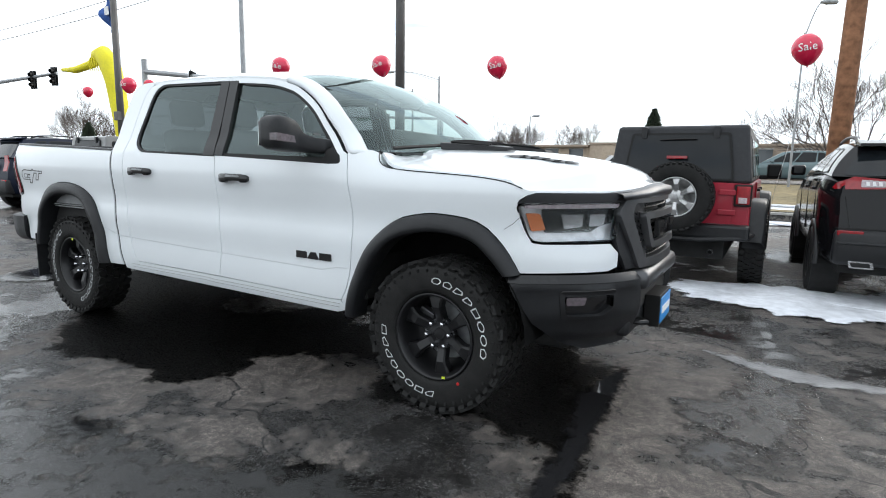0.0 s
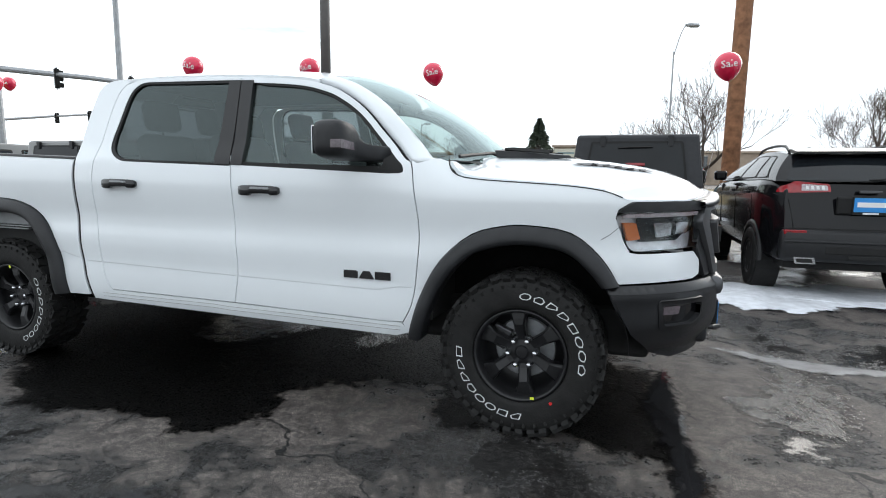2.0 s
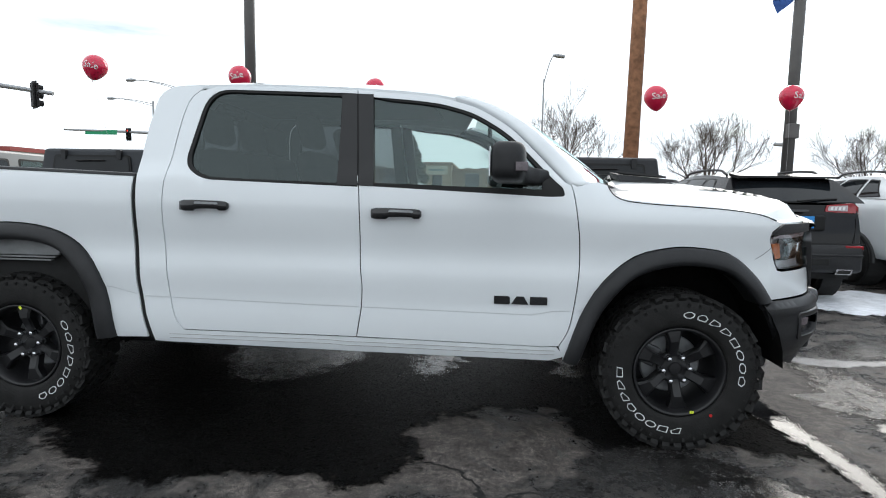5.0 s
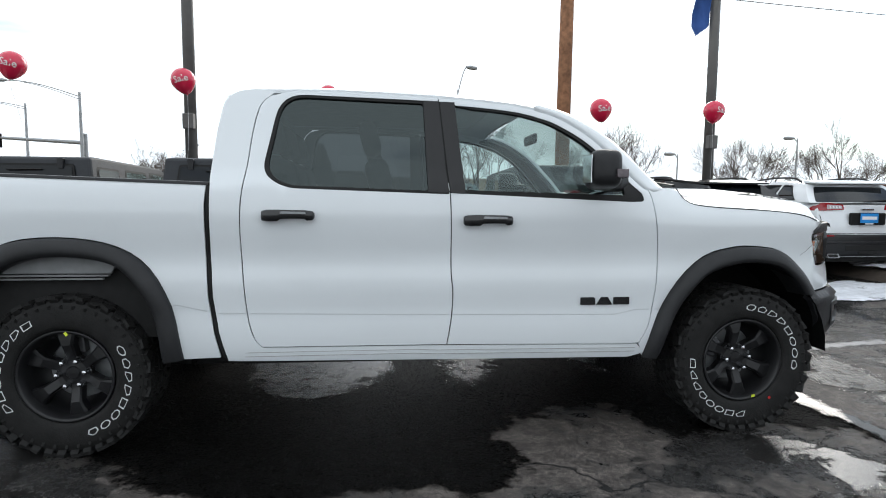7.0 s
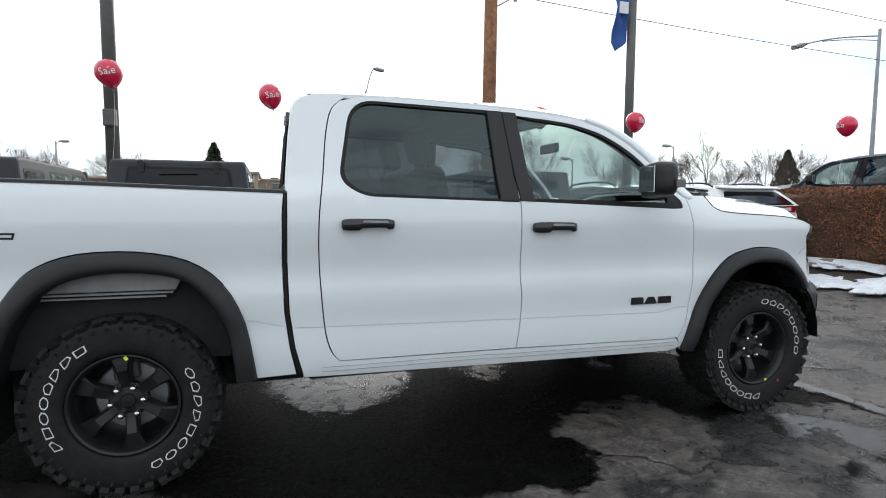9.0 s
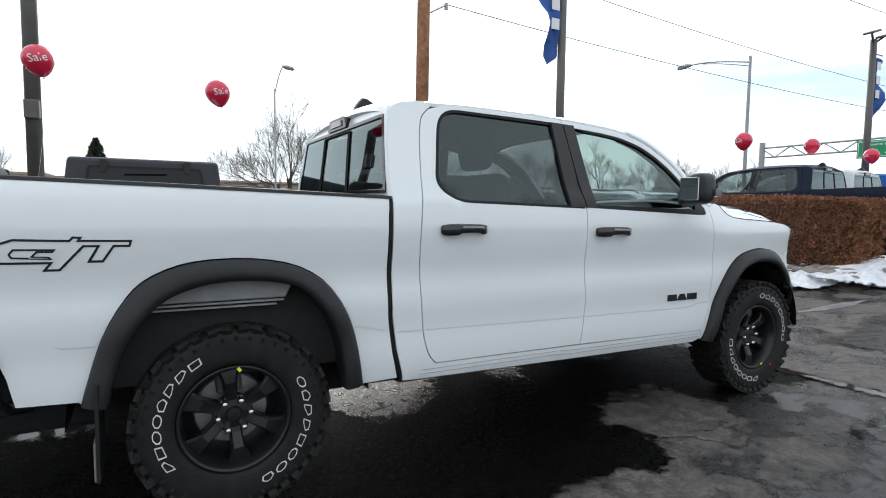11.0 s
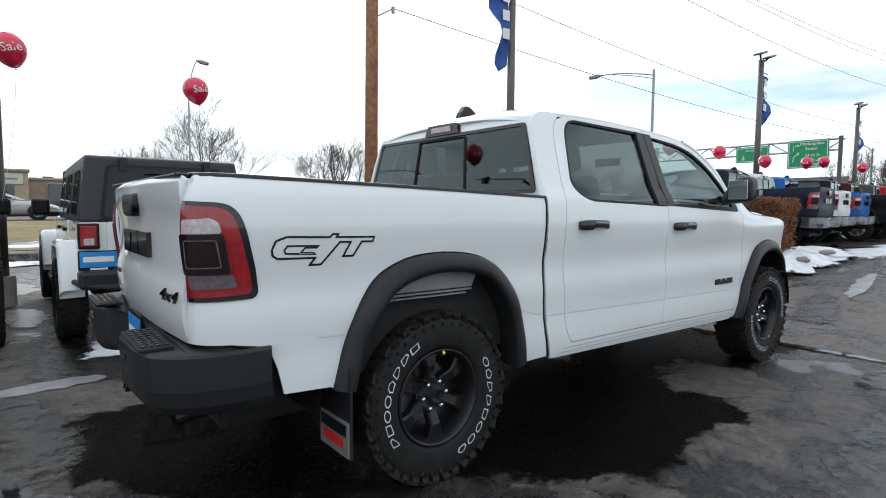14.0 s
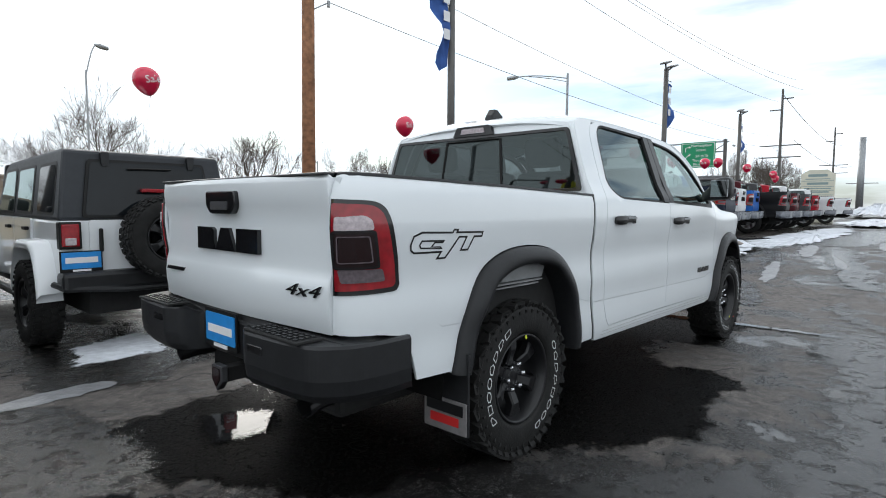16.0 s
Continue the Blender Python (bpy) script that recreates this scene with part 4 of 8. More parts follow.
    # cab rear wall with its glass
    def back(v, z):
        x = lerp(z, (1.36, 1.43, 1.83, 1.90, 1.96), (-1.094, -1.092, -1.054, -1.027, -0.985))
        w = lerp(z, (1.36, 1.43, 1.83, 1.90, 1.96), (0.966, 0.955, 0.818, 0.792, 0.70))
        return Vector((x - 0.004 * (1 - v * v), v * w, z))
    glass_out = rounded([(-0.945, 1.425), (0.945, 1.425), (0.955, 1.835), (-0.955, 1.835)], 0.03)
    panel("cab_rear_wall", [(-1, 1.30), (1, 1.30), (1, 1.845), (0.92, 1.872), (0.7, 1.90), (0.4, 1.918), (0, 1.925), (-0.4, 1.918), (-0.7, 1.90), (-0.92, 1.872), (-1, 1.845)], back, paint, T, (glass_out,), step=0.08, thick=0.03, flip=True)
    for sg in sides:
        rows = []
        for z in np.linspace(1.40, 1.872, 14):
            p0 = body(lerp(z, (1.395, 1.46, 1.55, 1.68, 1.80, 1.846, 1.882, 1.90), (-1.092, -1.092, -1.088, -1.078, -1.056, -1.04, -1.008, -0.96)) + 0.004, z)
            p0 = Vector((p0.x, sg * -p0.y, z))
            p2 = back(0.955 * sg, z) + Vector((-0.004, 0, 0))
            rows.append([p0, p0 * 0.6 + p2 * 0.4 + Vector((-0.010, sg * 0.004, 0)), p0 * 0.25 + p2 * 0.75 + Vector((-0.009, 0, 0)), p2])
        strip("cab_post", rows, paint, T)
    panel("rear_window", glass_out, lambda v, z: back(v, z) + Vector((-0.004, 0, 0)), PRIVACY, T, step=0.1, thick=0.0, flip=True, label="dark sliding rear window" if full else "")
    if full:
        rim_in = rounded([(-0.915, 1.445), (0.915, 1.445), (0.925, 1.815), (-0.925, 1.815)], 0.03)
        panel("window_rim", glass_out, lambda v, z: back(v, z) + Vector((-0.009, 0, 0)), GLOSSBLACK, T, (rim_in,), step=0.1, thick=0.004, flip=True)
    for a, b in (((-0.30, 1.44), (-0.30, 1.80)), ((0.30, 1.44), (0.30, 1.80))):
        p, q = back(*a), back(*b)
        part("window_divider", tube([p + Vector((-0.008, 0, 0)), q + Vector((-0.008, 0, 0))], 0.010, 4), SEAL, T)
    p, q = back(-0.30, 1.80), back(0.30, 1.80)
    part("window_divider", tube([p + Vector((-0.008, 0, 0)), q + Vector((-0.008, 0, 0))], 0.008, 4), SEAL, T)
    bl = part("brake_light", prism(rounded([(-0.19, 1.835), (0.19, 1.835), (0.15, 1.905), (-0.15, 1.905)], 0.012), -0.06, 0.03, Matrix(((0, 1, 0, -1.012), (1, 0, 0, 0), (0, 0, 1, 0), (0, 0, 0, 1)))), GLOSSBLACK, T, "high brake light housing over the rear window" if full else "")
    part("lens", prism(rounded([(-0.11, 1.852), (0.11, 1.852), (0.10, 1.888), (-0.10, 1.888)], 0.006), -0.068, -0.05, Matrix(((0, 1, 0, -1.012), (1, 0, 0, 0), (0, 0, 1, 0), (0, 0, 0, 1)))), PALELENS, bl)
    bm = bmesh.new()
    add_prism(bm, [(-0.98, 1.955), (-0.80, 1.975), (-0.845, 2.0), (-0.90, 2.035), (-0.93, 2.035), (-0.965, 1.99)], -0.10, -0.03, None, 0.012)
    part("aerial_fin", bm, PLASTIC, T, "black roof aerial fin" if full else "")

    # tailgate
    def gate(y, z):
        prof = lerp(z, (0.80, 0.84, 0.90, 0.97, 1.01, 1.04, 1.10, 1.24, 1.29, 1.33, 1.38, 1.43, 1.455), (-2.906, -2.920, -2.930, -2.930, -2.924, -2.914, -2.908, -2.908, -2.914, -2.924, -2.929, -2.928, -2.914))
        return Vector((prof - 0.034 * (1 - (y / 0.8) ** 2), y, z))
    tg = panel("tailgate", rounded([(-0.796, 0.805), (0.796, 0.805), (0.796, 1.452), (-0.796, 1.452)], 0.012), gate, paint, T, step=0.05 if full else 0.1, thick=0.04, flip=True, label="white tailgate" if full else "")
    for sg in sides:
        part("corner_post", box(-2.895, -2.85, sg * 0.70, sg * 0.83, 0.81, 1.44), paint, T)
    part("tailgate_cap", box(-2.942, -2.885, -0.785, 0.785, 1.447, 1.460, 0.005), PLASTIC, tg)
    RX = Matrix(((0, 1, 0, 0), (-1, 0, 0, 0), (0, 0, 1, 0), (0, 0, 0, 1)))
    hd = part("tailgate_handle", prism(rounded([(-0.145, 1.395), (0.145, 1.395), (0.145, 1.325), (0.10, 1.285), (-0.10, 1.285), (-0.145, 1.325)], 0.02), -2.985, -2.94, RX, 0.006), GLOSSBLACK, tg, "gloss black tailgate handle" if full else "")
    part("handle_recess", prism(rounded([(-0.085, 1.345), (0.085, 1.345), (0.085, 1.305), (-0.085, 1.305)], 0.012), -2.990, -2.98, RX), GREYMETAL, hd)
    badge_blocks(tg, "badge", RX @ Matrix.Translation((-0.302, -2.938, 1.105)), 0.605, 0.112, GLOSSBLACK, 0.020)
    if full:
        text_part("badge", "4x4", 0.085, Matrix(((0.119, 0, -1, -2.946), (-1.75, 0, 0, -0.625), (0, 0.85, 0, 0.975), (0, 0, 0, 1))), GLOSSBLACK, tg, 0.004, 0.35, "black 4x4 badge")
        part("badge", prism([(-0.72, 0.965), (-0.50, 0.965), (-0.48, 0.985), (-0.70, 0.985)], -2.958, -2.945, RX, 0.002), GLOSSBLACK, tg)
    # rear bumper
    bump = new("rear_bumper")
    bump.parent = T
    if full:
        bump["label"] = "black steel rear bumper with step pads"
    top = [(-2.655, -0.985), (-2.80, -0.985), (-2.95, -0.955), (-3.06, -0.86), (-3.085, -0.70), (-3.095, -0.42), (-3.05, -0.33), (-2.94, -0.30), (-2.94, 0.30), (-3.05, 0.33), (-3.095, 0.42), (-3.085, 0.70), (-3.06, 0.86), (-2.95, 0.955), (-2.80, 0.985), (-2.655, 0.985), (-2.655, 0.90), (-2.90, 0.80), (-2.90, -0.80), (-2.655, -0.90)]
    if full:
        top = rounded(top, [0.0, 0.05, 0.06, 0.05, 0.06, 0.02, 0.03, 0.03, 0.03, 0.03, 0.02, 0.06, 0.05, 0.06, 0.05, 0.0, 0.0, 0.0, 0.0, 0.0])
    bm = bmesh.new()
    rings = []
    for z, sc, dx in ((0.795, 0.985, 0.006), (0.785, 1.0, 0.0), (0.66, 1.0, 0.0), (0.60, 0.992, 0.01), (0.565, 0.97, 0.035)):
        rings.append([bm.verts.new((x + dx, y * sc, z - (0.03 if abs(y) < 0.31 and z > 0.7 and x < -2.92 else 0))) for x, y in top])
    for a, b in zip(rings, rings[1:]):
        for i in range(len(a)):
            bm.faces.new((a[i], a[(i + 1) % len(a)], b[(i + 1) % len(b)], b[i]))
    bm.faces.new(rings[0])
    bm.faces.new(rings[-1][::-1])
    bmesh.ops.recalc_face_normals(bm, faces=bm.faces)
    part("bumper_shell", bm, bumper or PLASTIC, bump)
    for sg in sides:
        pad = part("step_pad", box(-3.085, -2.96, sg * 0.40, sg * 0.80, 0.795, 0.807, 0.004), DARK, bump)
        if full:
            bm = bmesh.new()
            for i in range(4):
                for j in range(9):
                    add_box(bm, -3.07 + i * 0.027, -3.055 + i * 0.027, sg * (0.43 + j * 0.04), sg * (0.452 + j * 0.04), 0.807, 0.813)
            part("tread_studs", bm, PLASTIC, pad)
        part("bumper_lamp", box(-3.095, -3.07, sg * 0.44, sg * 0.56, 0.715, 0.75, 0.004), GLOSSBLACK, bump)
    plate = new("number_plate")
    plate.parent = bump
    plate["label"] = "blue dealer plate in a black frame"
    m = Matrix(((0, 1, 0, -2.935), (-1, 0, 0, 0.076), (0, 0, 1, 0.008), (0, 0, 0, 1)))
    part("frame", prism(rounded([(-0.165, 0.60), (0.165, 0.60), (0.165, 0.795), (-0.165, 0.795)], 0.01), -0.022, -0.012, m), SEAL, plate)
    part("plate_face", prism(rounded([(-0.152, 0.628), (0.152, 0.628), (0.152, 0.775), (-0.152, 0.775)], 0.008), -0.026, -0.02, m), BLUE, plate)
    part("lettering_bar", prism([(-0.125, 0.675), (0.125, 0.675), (0.125, 0.715), (-0.125, 0.715)], -0.028, -0.024, m), PALE, plate)
    part("lettering_bar", prism([(-0.07, 0.604), (0.07, 0.604), (0.07, 0.622), (-0.07, 0.622)], -0.026, -0.02, m), PALE, plate)

    # front bumper, grille
    fb = new("front_bumper")
    fb.parent = T
    if full:
        fb["label"] = "matt black off-road front bumper"
    for sg in sides:
        def Q(nm, outline, mat, holes=(), out=0.0, thick=0.02, step=0.05, under=fb, lab=""):
            return panel(nm, outline, flank(sg, out), mat, under, holes, step, thick, sg > 0, lab)

        def face(u, z, o=0.0):
            k = lerp(z, (0.44, 0.50, 0.58, 0.68, 0.74, 0.78, 0.80), (-0.055, -0.005, 0.03, 0.045, 0.05, 0.035, 0.005))
            v = body(u, max(z, 0.62), k + o)
            return Vector((v.x, v.y if sg < 0 else -v.y, z))
        fog = rounded([(2.50, 0.705), (2.76, 0.705), (2.76, 0.64), (2.70, 0.60), (2.52, 0.60)], 0.02)
        panel("bumper_wing", [(2.235, 0.795), (2.30, 0.80), (2.95, 0.80), (2.95, 0.415), (2.66, 0.405), (2.52, 0.445), (2.36, 0.56), (2.27, 0.70)], face, PLASTIC, fb, (fog,), 0.05, 0.03, sg > 0)
        pk = panel("fog_pocket", fog, lambda u, z: face(u, z, -0.025), GLOSSBLACK, fb, (), 0.05, -0.025, sg > 0)
        panel("fog_lamp", rounded([(2.52, 0.695), (2.62, 0.695), (2.61, 0.655), (2.52, 0.655)], 0.008), lambda u, z: face(u, z, -0.008), GREYLENS, pk, (), 0.03, 0.015, sg > 0)
        panel("fog_rim", rounded([(2.475, 0.728), (2.785, 0.728), (2.785, 0.63), (2.715, 0.578), (2.495, 0.578)], 0.03), lambda u, z: face(u, z, 0.006), SATIN, fb, (fog,), 0.05, 0.012, sg > 0)
        panel("bumper_crest", [(2.24, 0.80), (2.95, 0.80), (2.95, 0.765), (2.24, 0.765)], lambda u, z: face(u, z, 0.008), SATIN, fb, (), 0.05, 0.012, sg > 0)
        panel("grille_corner", rounded([(2.872, 1.17), (3.06, 1.18), (3.08, 0.82), (2.88, 0.812), (2.835, 0.90), (2.818, 0.962)], 0.006), lambda u, z: (lambda v: Vector((v.x, v.y if sg < 0 else -v.y, v.z)))(body(u, z, 0.006)), PLASTIC, T, (), 0.05, 0.03, sg > 0)
    # middle of the bumper and grille
    part("bumper_middle", box(2.62, 2.805, -0.46, 0.46, 0.70, 0.805, 0.035), GREYMETAL, fb, smooth=True)
    part("bumper_lower", box(2.56, 2.735, -0.52, 0.52, 0.45, 0.58, 0.03), PLASTIC, fb, smooth=True)
    part("lower_grille", box(2.60, 2.74, -0.50, 0.50, 0.57, 0.71), DARK, fb)
    for sg in sides:
        part("tow_hook", tube([(2.66, sg * 0.42, 0.52), (2.77, sg * 0.42, 0.52), (2.80, sg * 0.39, 0.52), (2.77, sg * 0.36, 0.52), (2.66, sg * 0.36, 0.52)], 0.014, 8), SATIN, fb)
    gr = new("grille")
    gr.parent = T
    if full:
        gr["label"] = "black mesh grille with thick frame"
    def nose(y, z, o=0.0):
        return Vector((2.775 - 0.49 * (abs(y) / 0.925) ** 3 + o - 0.10 * (z - 0.95), y, z))
    hexo = rounded([(-0.50, 1.195), (0.50, 1.195), (0.56, 1.10), (0.44, 0.815), (-0.44, 0.815), (-0.56, 1.10)], 0.02)
    hexi = rounded([(-0.44, 1.150), (0.44, 1.150), (0.475, 1.09), (0.38, 0.86), (-0.38, 0.86), (-0.475, 1.09)], 0.02)
    panel("grille_frame", hexo, lambda y, z: nose(y, z, 0.016), GREYMETAL, gr, (hexi,), 0.05, 0.05)
    panel("grille_backing", hexi, lambda y, z: nose(y, z, -0.05), DARK, gr, (), 0.08, 0.0)
    bm = bmesh.new()
    if full:
        for i in range(-13, 14):
            for j in range(8):
                y, z = i * 0.036 + (0.018 if j % 2 else 0), 0.87 + j * 0.036
                if inside(hexi, np.array([[y, z]]))[0]:
                    p = nose(y, z, -0.01)
                    for k in range(3):
                        a = math.pi * k / 3 + math.pi / 6
                        add_tube(bm, [p, p + Vector((0, 0.021 * math.cos(a) * 1.15, 0.021 * math.sin(a)))], 0.0035, 4, False)
    else:
        for j in range(5):
            add_box(bm, 2.72, 2.76, -0.42, 0.42, 0.88 + j * 0.055, 0.895 + j * 0.055)
    part("grille_mesh", bm, GLOSSBLACK, gr)
    inner_o = rounded([(-0.385, 1.10), (0.385, 1.10), (0.33, 0.91), (-0.33, 0.91)], 0.03)
    inner_i = rounded([(-0.34, 1.065), (0.34, 1.065), (0.30, 0.945), (-0.30, 0.945)], 0.02)
    panel("grille_bar", inner_o, lambda y, z: nose(y, z, 0.030), GREYMETAL, gr, (inner_i,), 0.05, 0.05)
    badge_blocks(gr, "badge", Matrix(((0, -1, 0, 2.775), (1, 0, 0, -0.22), (0, 0, 1, 0.965), (0, 0, 0, 1))), 0.44, 0.085, GLOSSBLACK, 0.03)
    rows = []
    for y in np.linspace(-0.56, 0.56, 25):
        zf = hood_front(y)
        rows.append([hood(1.0, y / 0.865) + Vector((-0.03, 0, -0.012)), hood(1.0, y / 0.865) + Vector((0.004, 0, -0.004)), nose(y, zf - 0.012, 0.034), nose(y, zf - 0.040, 0.040), nose(y, 1.180, 0.030), nose(y, 1.168, 0.0)])
    strip("nose_cap", rows, GREYMETAL, gr, "dark grey trim along the hood's front edge" if full else "")
    if full:
        pl = new("front_plate")
        pl.parent = fb
        pl["label"] = "blue dealer plate"
        part("frame", box(2.74, 2.825, -0.165, 0.165, 0.44, 0.62, 0.004), SEAL, pl)
        part("plate_face", box(2.824, 2.830, -0.152, 0.152, 0.46, 0.605, 0.002), BLUE, pl)
        part("lettering_bar", box(2.829, 2.833, -0.12, 0.12, 0.51, 0.55), PALE, pl)

    # underbody, bed, cabin
    part("underbody", box(-2.75, 2.45, -0.62, 0.62, 0.36, 0.62, 0.03), DARK, T)
    part("rocker_bar", box(-1.0, 1.2, -0.84, -0.76, 0.42, 0.52, 0.02), DARK, T)
    part("rocker_bar", box(-1.0, 1.2, 0.76, 0.84, 0.42, 0.52, 0.02), DARK, T)
    part("bed_floor", box(-2.88, -1.12, -0.80, 0.80, 0.85, 0.90), DARK, T)
    part("bed_wall", box(-2.76, -1.12, -0.90, -0.865, 0.60, 1.41), DARK, T)
    part("bed_wall", box(-2.76, -1.12, 0.865, 0.90, 0.60, 1.41), DARK, T)
    part("bed_wall", box(-1.16, -1.125, -0.92, 0.92, 0.50, 1.40), DARK, T)
    part("cab_floor", box(-1.08, 1.35, -0.93, 0.93, 0.55, 0.86), DARK, T)
    part("engine_block", box(1.25, 2.5, -0.52, 0.52, 0.60, 1.20), DARK, T)
    for sg in sides:
        part("inner_fender", box(1.26, 2.16, sg * 0.54, sg * 0.86, 1.08, 1.20), DARK, T)
        part("door_lining", box(-1.05, 1.2, sg * 0.90, sg * 0.955, 0.56, 1.345), DASH, T)
        part("exhaust_tip", tube([(-2.60, sg * 0.60, 0.50), (-2.86, sg * 0.62, 0.49), (-2.94, sg * 0.63, 0.475)], 0.045, 16, False), SATIN, T)
    part("axle", tube([(REAR_X, -0.75, 0.40), (REAR_X, 0.75, 0.40)], 0.05, 8), DARK, T)
    part("axle", tube([(FRONT_X, -0.75, 0.40), (FRONT_X, 0.75, 0.40)], 0.035, 8), DARK, T)
    if full:
        part("frame_rail", box(-2.6, -1.2, -0.66, -0.56, 0.62, 0.80, 0.01), GALV, T)
        # bed panel above the rear wheel, in a mid grey below the body white
        bm = bmesh.new()
        add_prism(bm, [(-2.20, 0.94), (-1.60, 0.94), (-1.55, 1.04), (-2.20, 1.04)], -0.942, -0.92, None, 0.006)
        add_box(bm, -2.18, -1.61, -0.952, -0.925, 0.928, 0.936)
        add_box(bm, -2.14, -1.64, -0.946, -0.925, 0.910, 0.918)
        part("bed_underside", bm, INNER, T, "grey bed panel inside the wheel arch")
        part("headliner", box(-0.90, 0.45, -0.50, 0.50, 1.885, 1.90), HEADLINER, T)
        for sy in (-0.42, 0.42):
            seat(T, 0.12, sy, CLOTH)
        for sy in (-0.48, 0.02, 0.48):
            seat(T, -0.50, sy, CLOTH, 0.44, 10)
        bm = bmesh.new()
        add_prism(bm, rounded([(0.98, 1.05), (1.45, 1.05), (1.50, 1.33), (1.25, 1.375), (1.02, 1.30), (0.96, 1.2)], 0.05), -0.80, 0.80)
        part("dashboard", bm, DASH, T)
        part("console", box(0.1, 1.05, -0.14, 0.14, 0.86, 1.12, 0.03), DASH, T)
        w = new("steering_wheel")
        w.parent = T
        w.matrix_basis = pose(0.84, 0.42, 1.25, 0, -68, 0)
        ring = [(0.19 * math.cos(a), 0.19 * math.sin(a), 0) for a in [2 * math.pi * k / 24 for k in range(25)]]
        part("wheel_ring", tube(ring, 0.016, 8, False), DASH, w)
        part("wheel_spoke", box(-0.03, 0.03, -0.18, 0.18, -0.02, 0.02, 0.01), DASH, w)
        part("rear_view_mirror", box(0.80, 0.83, -0.13, 0.13, 1.72, 1.79, 0.012), DASH, T)
        part("screen", box(0.985, 1.0, -0.13, 0.13, 1.12, 1.36, 0.006, pose(0, 0, 0)), GLOSSBLACK, T)
        # hood scoop, vents, wipers
        sc = new("hood_scoop")
        sc.parent = T
        sc["label"] = "black raised hood scoop trim"
        for sg in sides:
            def ontop(x, y, dz):
                best = min((abs(hood(s, y / 0.87).x - x), s) for s in np.linspace(0, 1, 60))[1]
                v = hood(best, y / 0.87)
                return Vector((v.x, v.y, v.z + dz))
            out = [(1.58, 0.50), (1.95, 0.36), (1.985, 0.33), (1.95, 0.27), (1.60, 0.22)]
            bm = bmesh.new()
            a = [bm.verts.new(ontop(x, sg * y, 0.004)) for x, y in out]
            b = [bm.verts.new(ontop(x - 0.012, sg * y * 0.99, 0.044 if x < 1.9 else 0.022)) for x, y in out]
            for i in range(5):
                bm.faces.new((a[i], a[(i + 1) % 5], b[(i + 1) % 5], b[i]))
            bm.faces.new(b)
            bmesh.ops.recalc_face_normals(bm, faces=bm.faces)
            part("scoop_trim", bm, PLASTIC, sc)
            for i in range(5):
                y = sg * (0.25 + 0.048 * i)
                part("scoop_slat", tube([ontop(1.61, y, 0.046), ontop(1.86, y, 0.038)], 0.007, 4), DARK, sc)
            def vent(u, v):
                return ontop(u, v, 0.006)
            hv = panel("hood_vent", [(2.00, sg * 0.565), (2.42, sg * 0.505), (2.40, sg * 0.462), (2.10, sg * 0.50)], vent, GREYMETAL, T, (), 0.05, 0.0, sg < 0, "grey slotted hood vent")
            for i in range(5):
                x0, y0 = 2.10 + i * 0.062, 0.530 - i * 0.009
                part("vent_slot", tube([ontop(x0, sg * (y0 + 0.014), 0.004), ontop(x0 + 0.035, sg * (y0 - 0.020), 0.004)], 0.005, 4), DARK, hv)
        for y0, y1 in ((-0.78, -0.05), (-0.10, 0.60)):
            pts = [screen(0.99, y0 / 0.85) + Vector((0.02, 0, 0.02)), screen(0.955, (y0 + y1) / 1.7) + Vector((0.01, 0, 0.028)), screen(0.965, y1 / 0.85) + Vector((0.02, 0, 0.02))]
            wp = part("wiper", tube(pts, 0.010, 5), SEAL, T)
            part("wiper_arm", tube([pts[1], screen(1.03, (y0 + y1) / 1.7 + 0.1) + Vector((0.02, 0, 0.03))], 0.009, 5), SEAL, wp)
        # flank badge and outlined bed graphic
        yb = body(0.98, 0.78).y
        badge_blocks(T, "door_badge", Matrix.Translation((0.852, yb + 0.003, 0.757)), 0.278, 0.042, GLOSSBLACK, 0.010)
        for sg in (-1,):
            def ol(pts, wdt):
                P2 = [Vector(p) for p in pts]
                n = len(P2)
                res = []
                for i in range(n):
                    d1, d2 = (P2[i] - P2[i - 1]).normalized(), (P2[(i + 1) % n] - P2[i]).normalized()
                    nn = Vector((-(d1.y + d2.y), d1.x + d2.x))
                    nn = nn / max(nn.length, 1e-6) / max(0.35, math.sqrt(max(0.02, (1 + d1.dot(d2)) / 2)))
                    res.append(tuple(P2[i] + nn * wdt))
                return res
            g = [(-2.648, 1.168), (-2.632, 1.205), (-2.585, 1.222), (-2.41, 1.217), (-2.398, 1.230), (-2.365, 1.228), (-2.372, 1.217), (-2.200, 1.214), (-2.208, 1.186), (-2.262, 1.187), (-2.300, 1.128), (-2.355, 1.128), (-2.322, 1.187), (-2.362, 1.188), (-2.442, 1.098), (-2.50, 1.098), (-2.478, 1.126), (-2.625, 1.128), (-2.645, 1.142)]
            panel("bed_graphic", g, flank(-1, 0.002), SATIN, T, (ol(g, -0.0085),), 0.03, 0.0)
            g2 = [(-2.585, 1.185), (-2.45, 1.182), (-2.462, 1.168), (-2.51, 1.169), (-2.522, 1.156), (-2.475, 1.155), (-2.462, 1.142), (-2.592, 1.148), (-2.60, 1.165)]
            panel("bed_graphic", g2, flank(-1, 0.002), SATIN, T, (ol(g2, -0.007),), 0.03, 0.0)
        # mud flap
        fl_ = new("mud_flap")
        fl_.parent = T
        fl_["label"] = "black mud flap with pale printed panel"
        part("flap_sheet", box(-2.345, -2.33, -1.035, -0.76, 0.27, 0.66, 0.004), PLASTIC, fl_)
        part("flap_panel", box(-2.352, -2.344, -1.03, -0.765, 0.275, 0.43, 0.003), FLAPGREY, fl_)
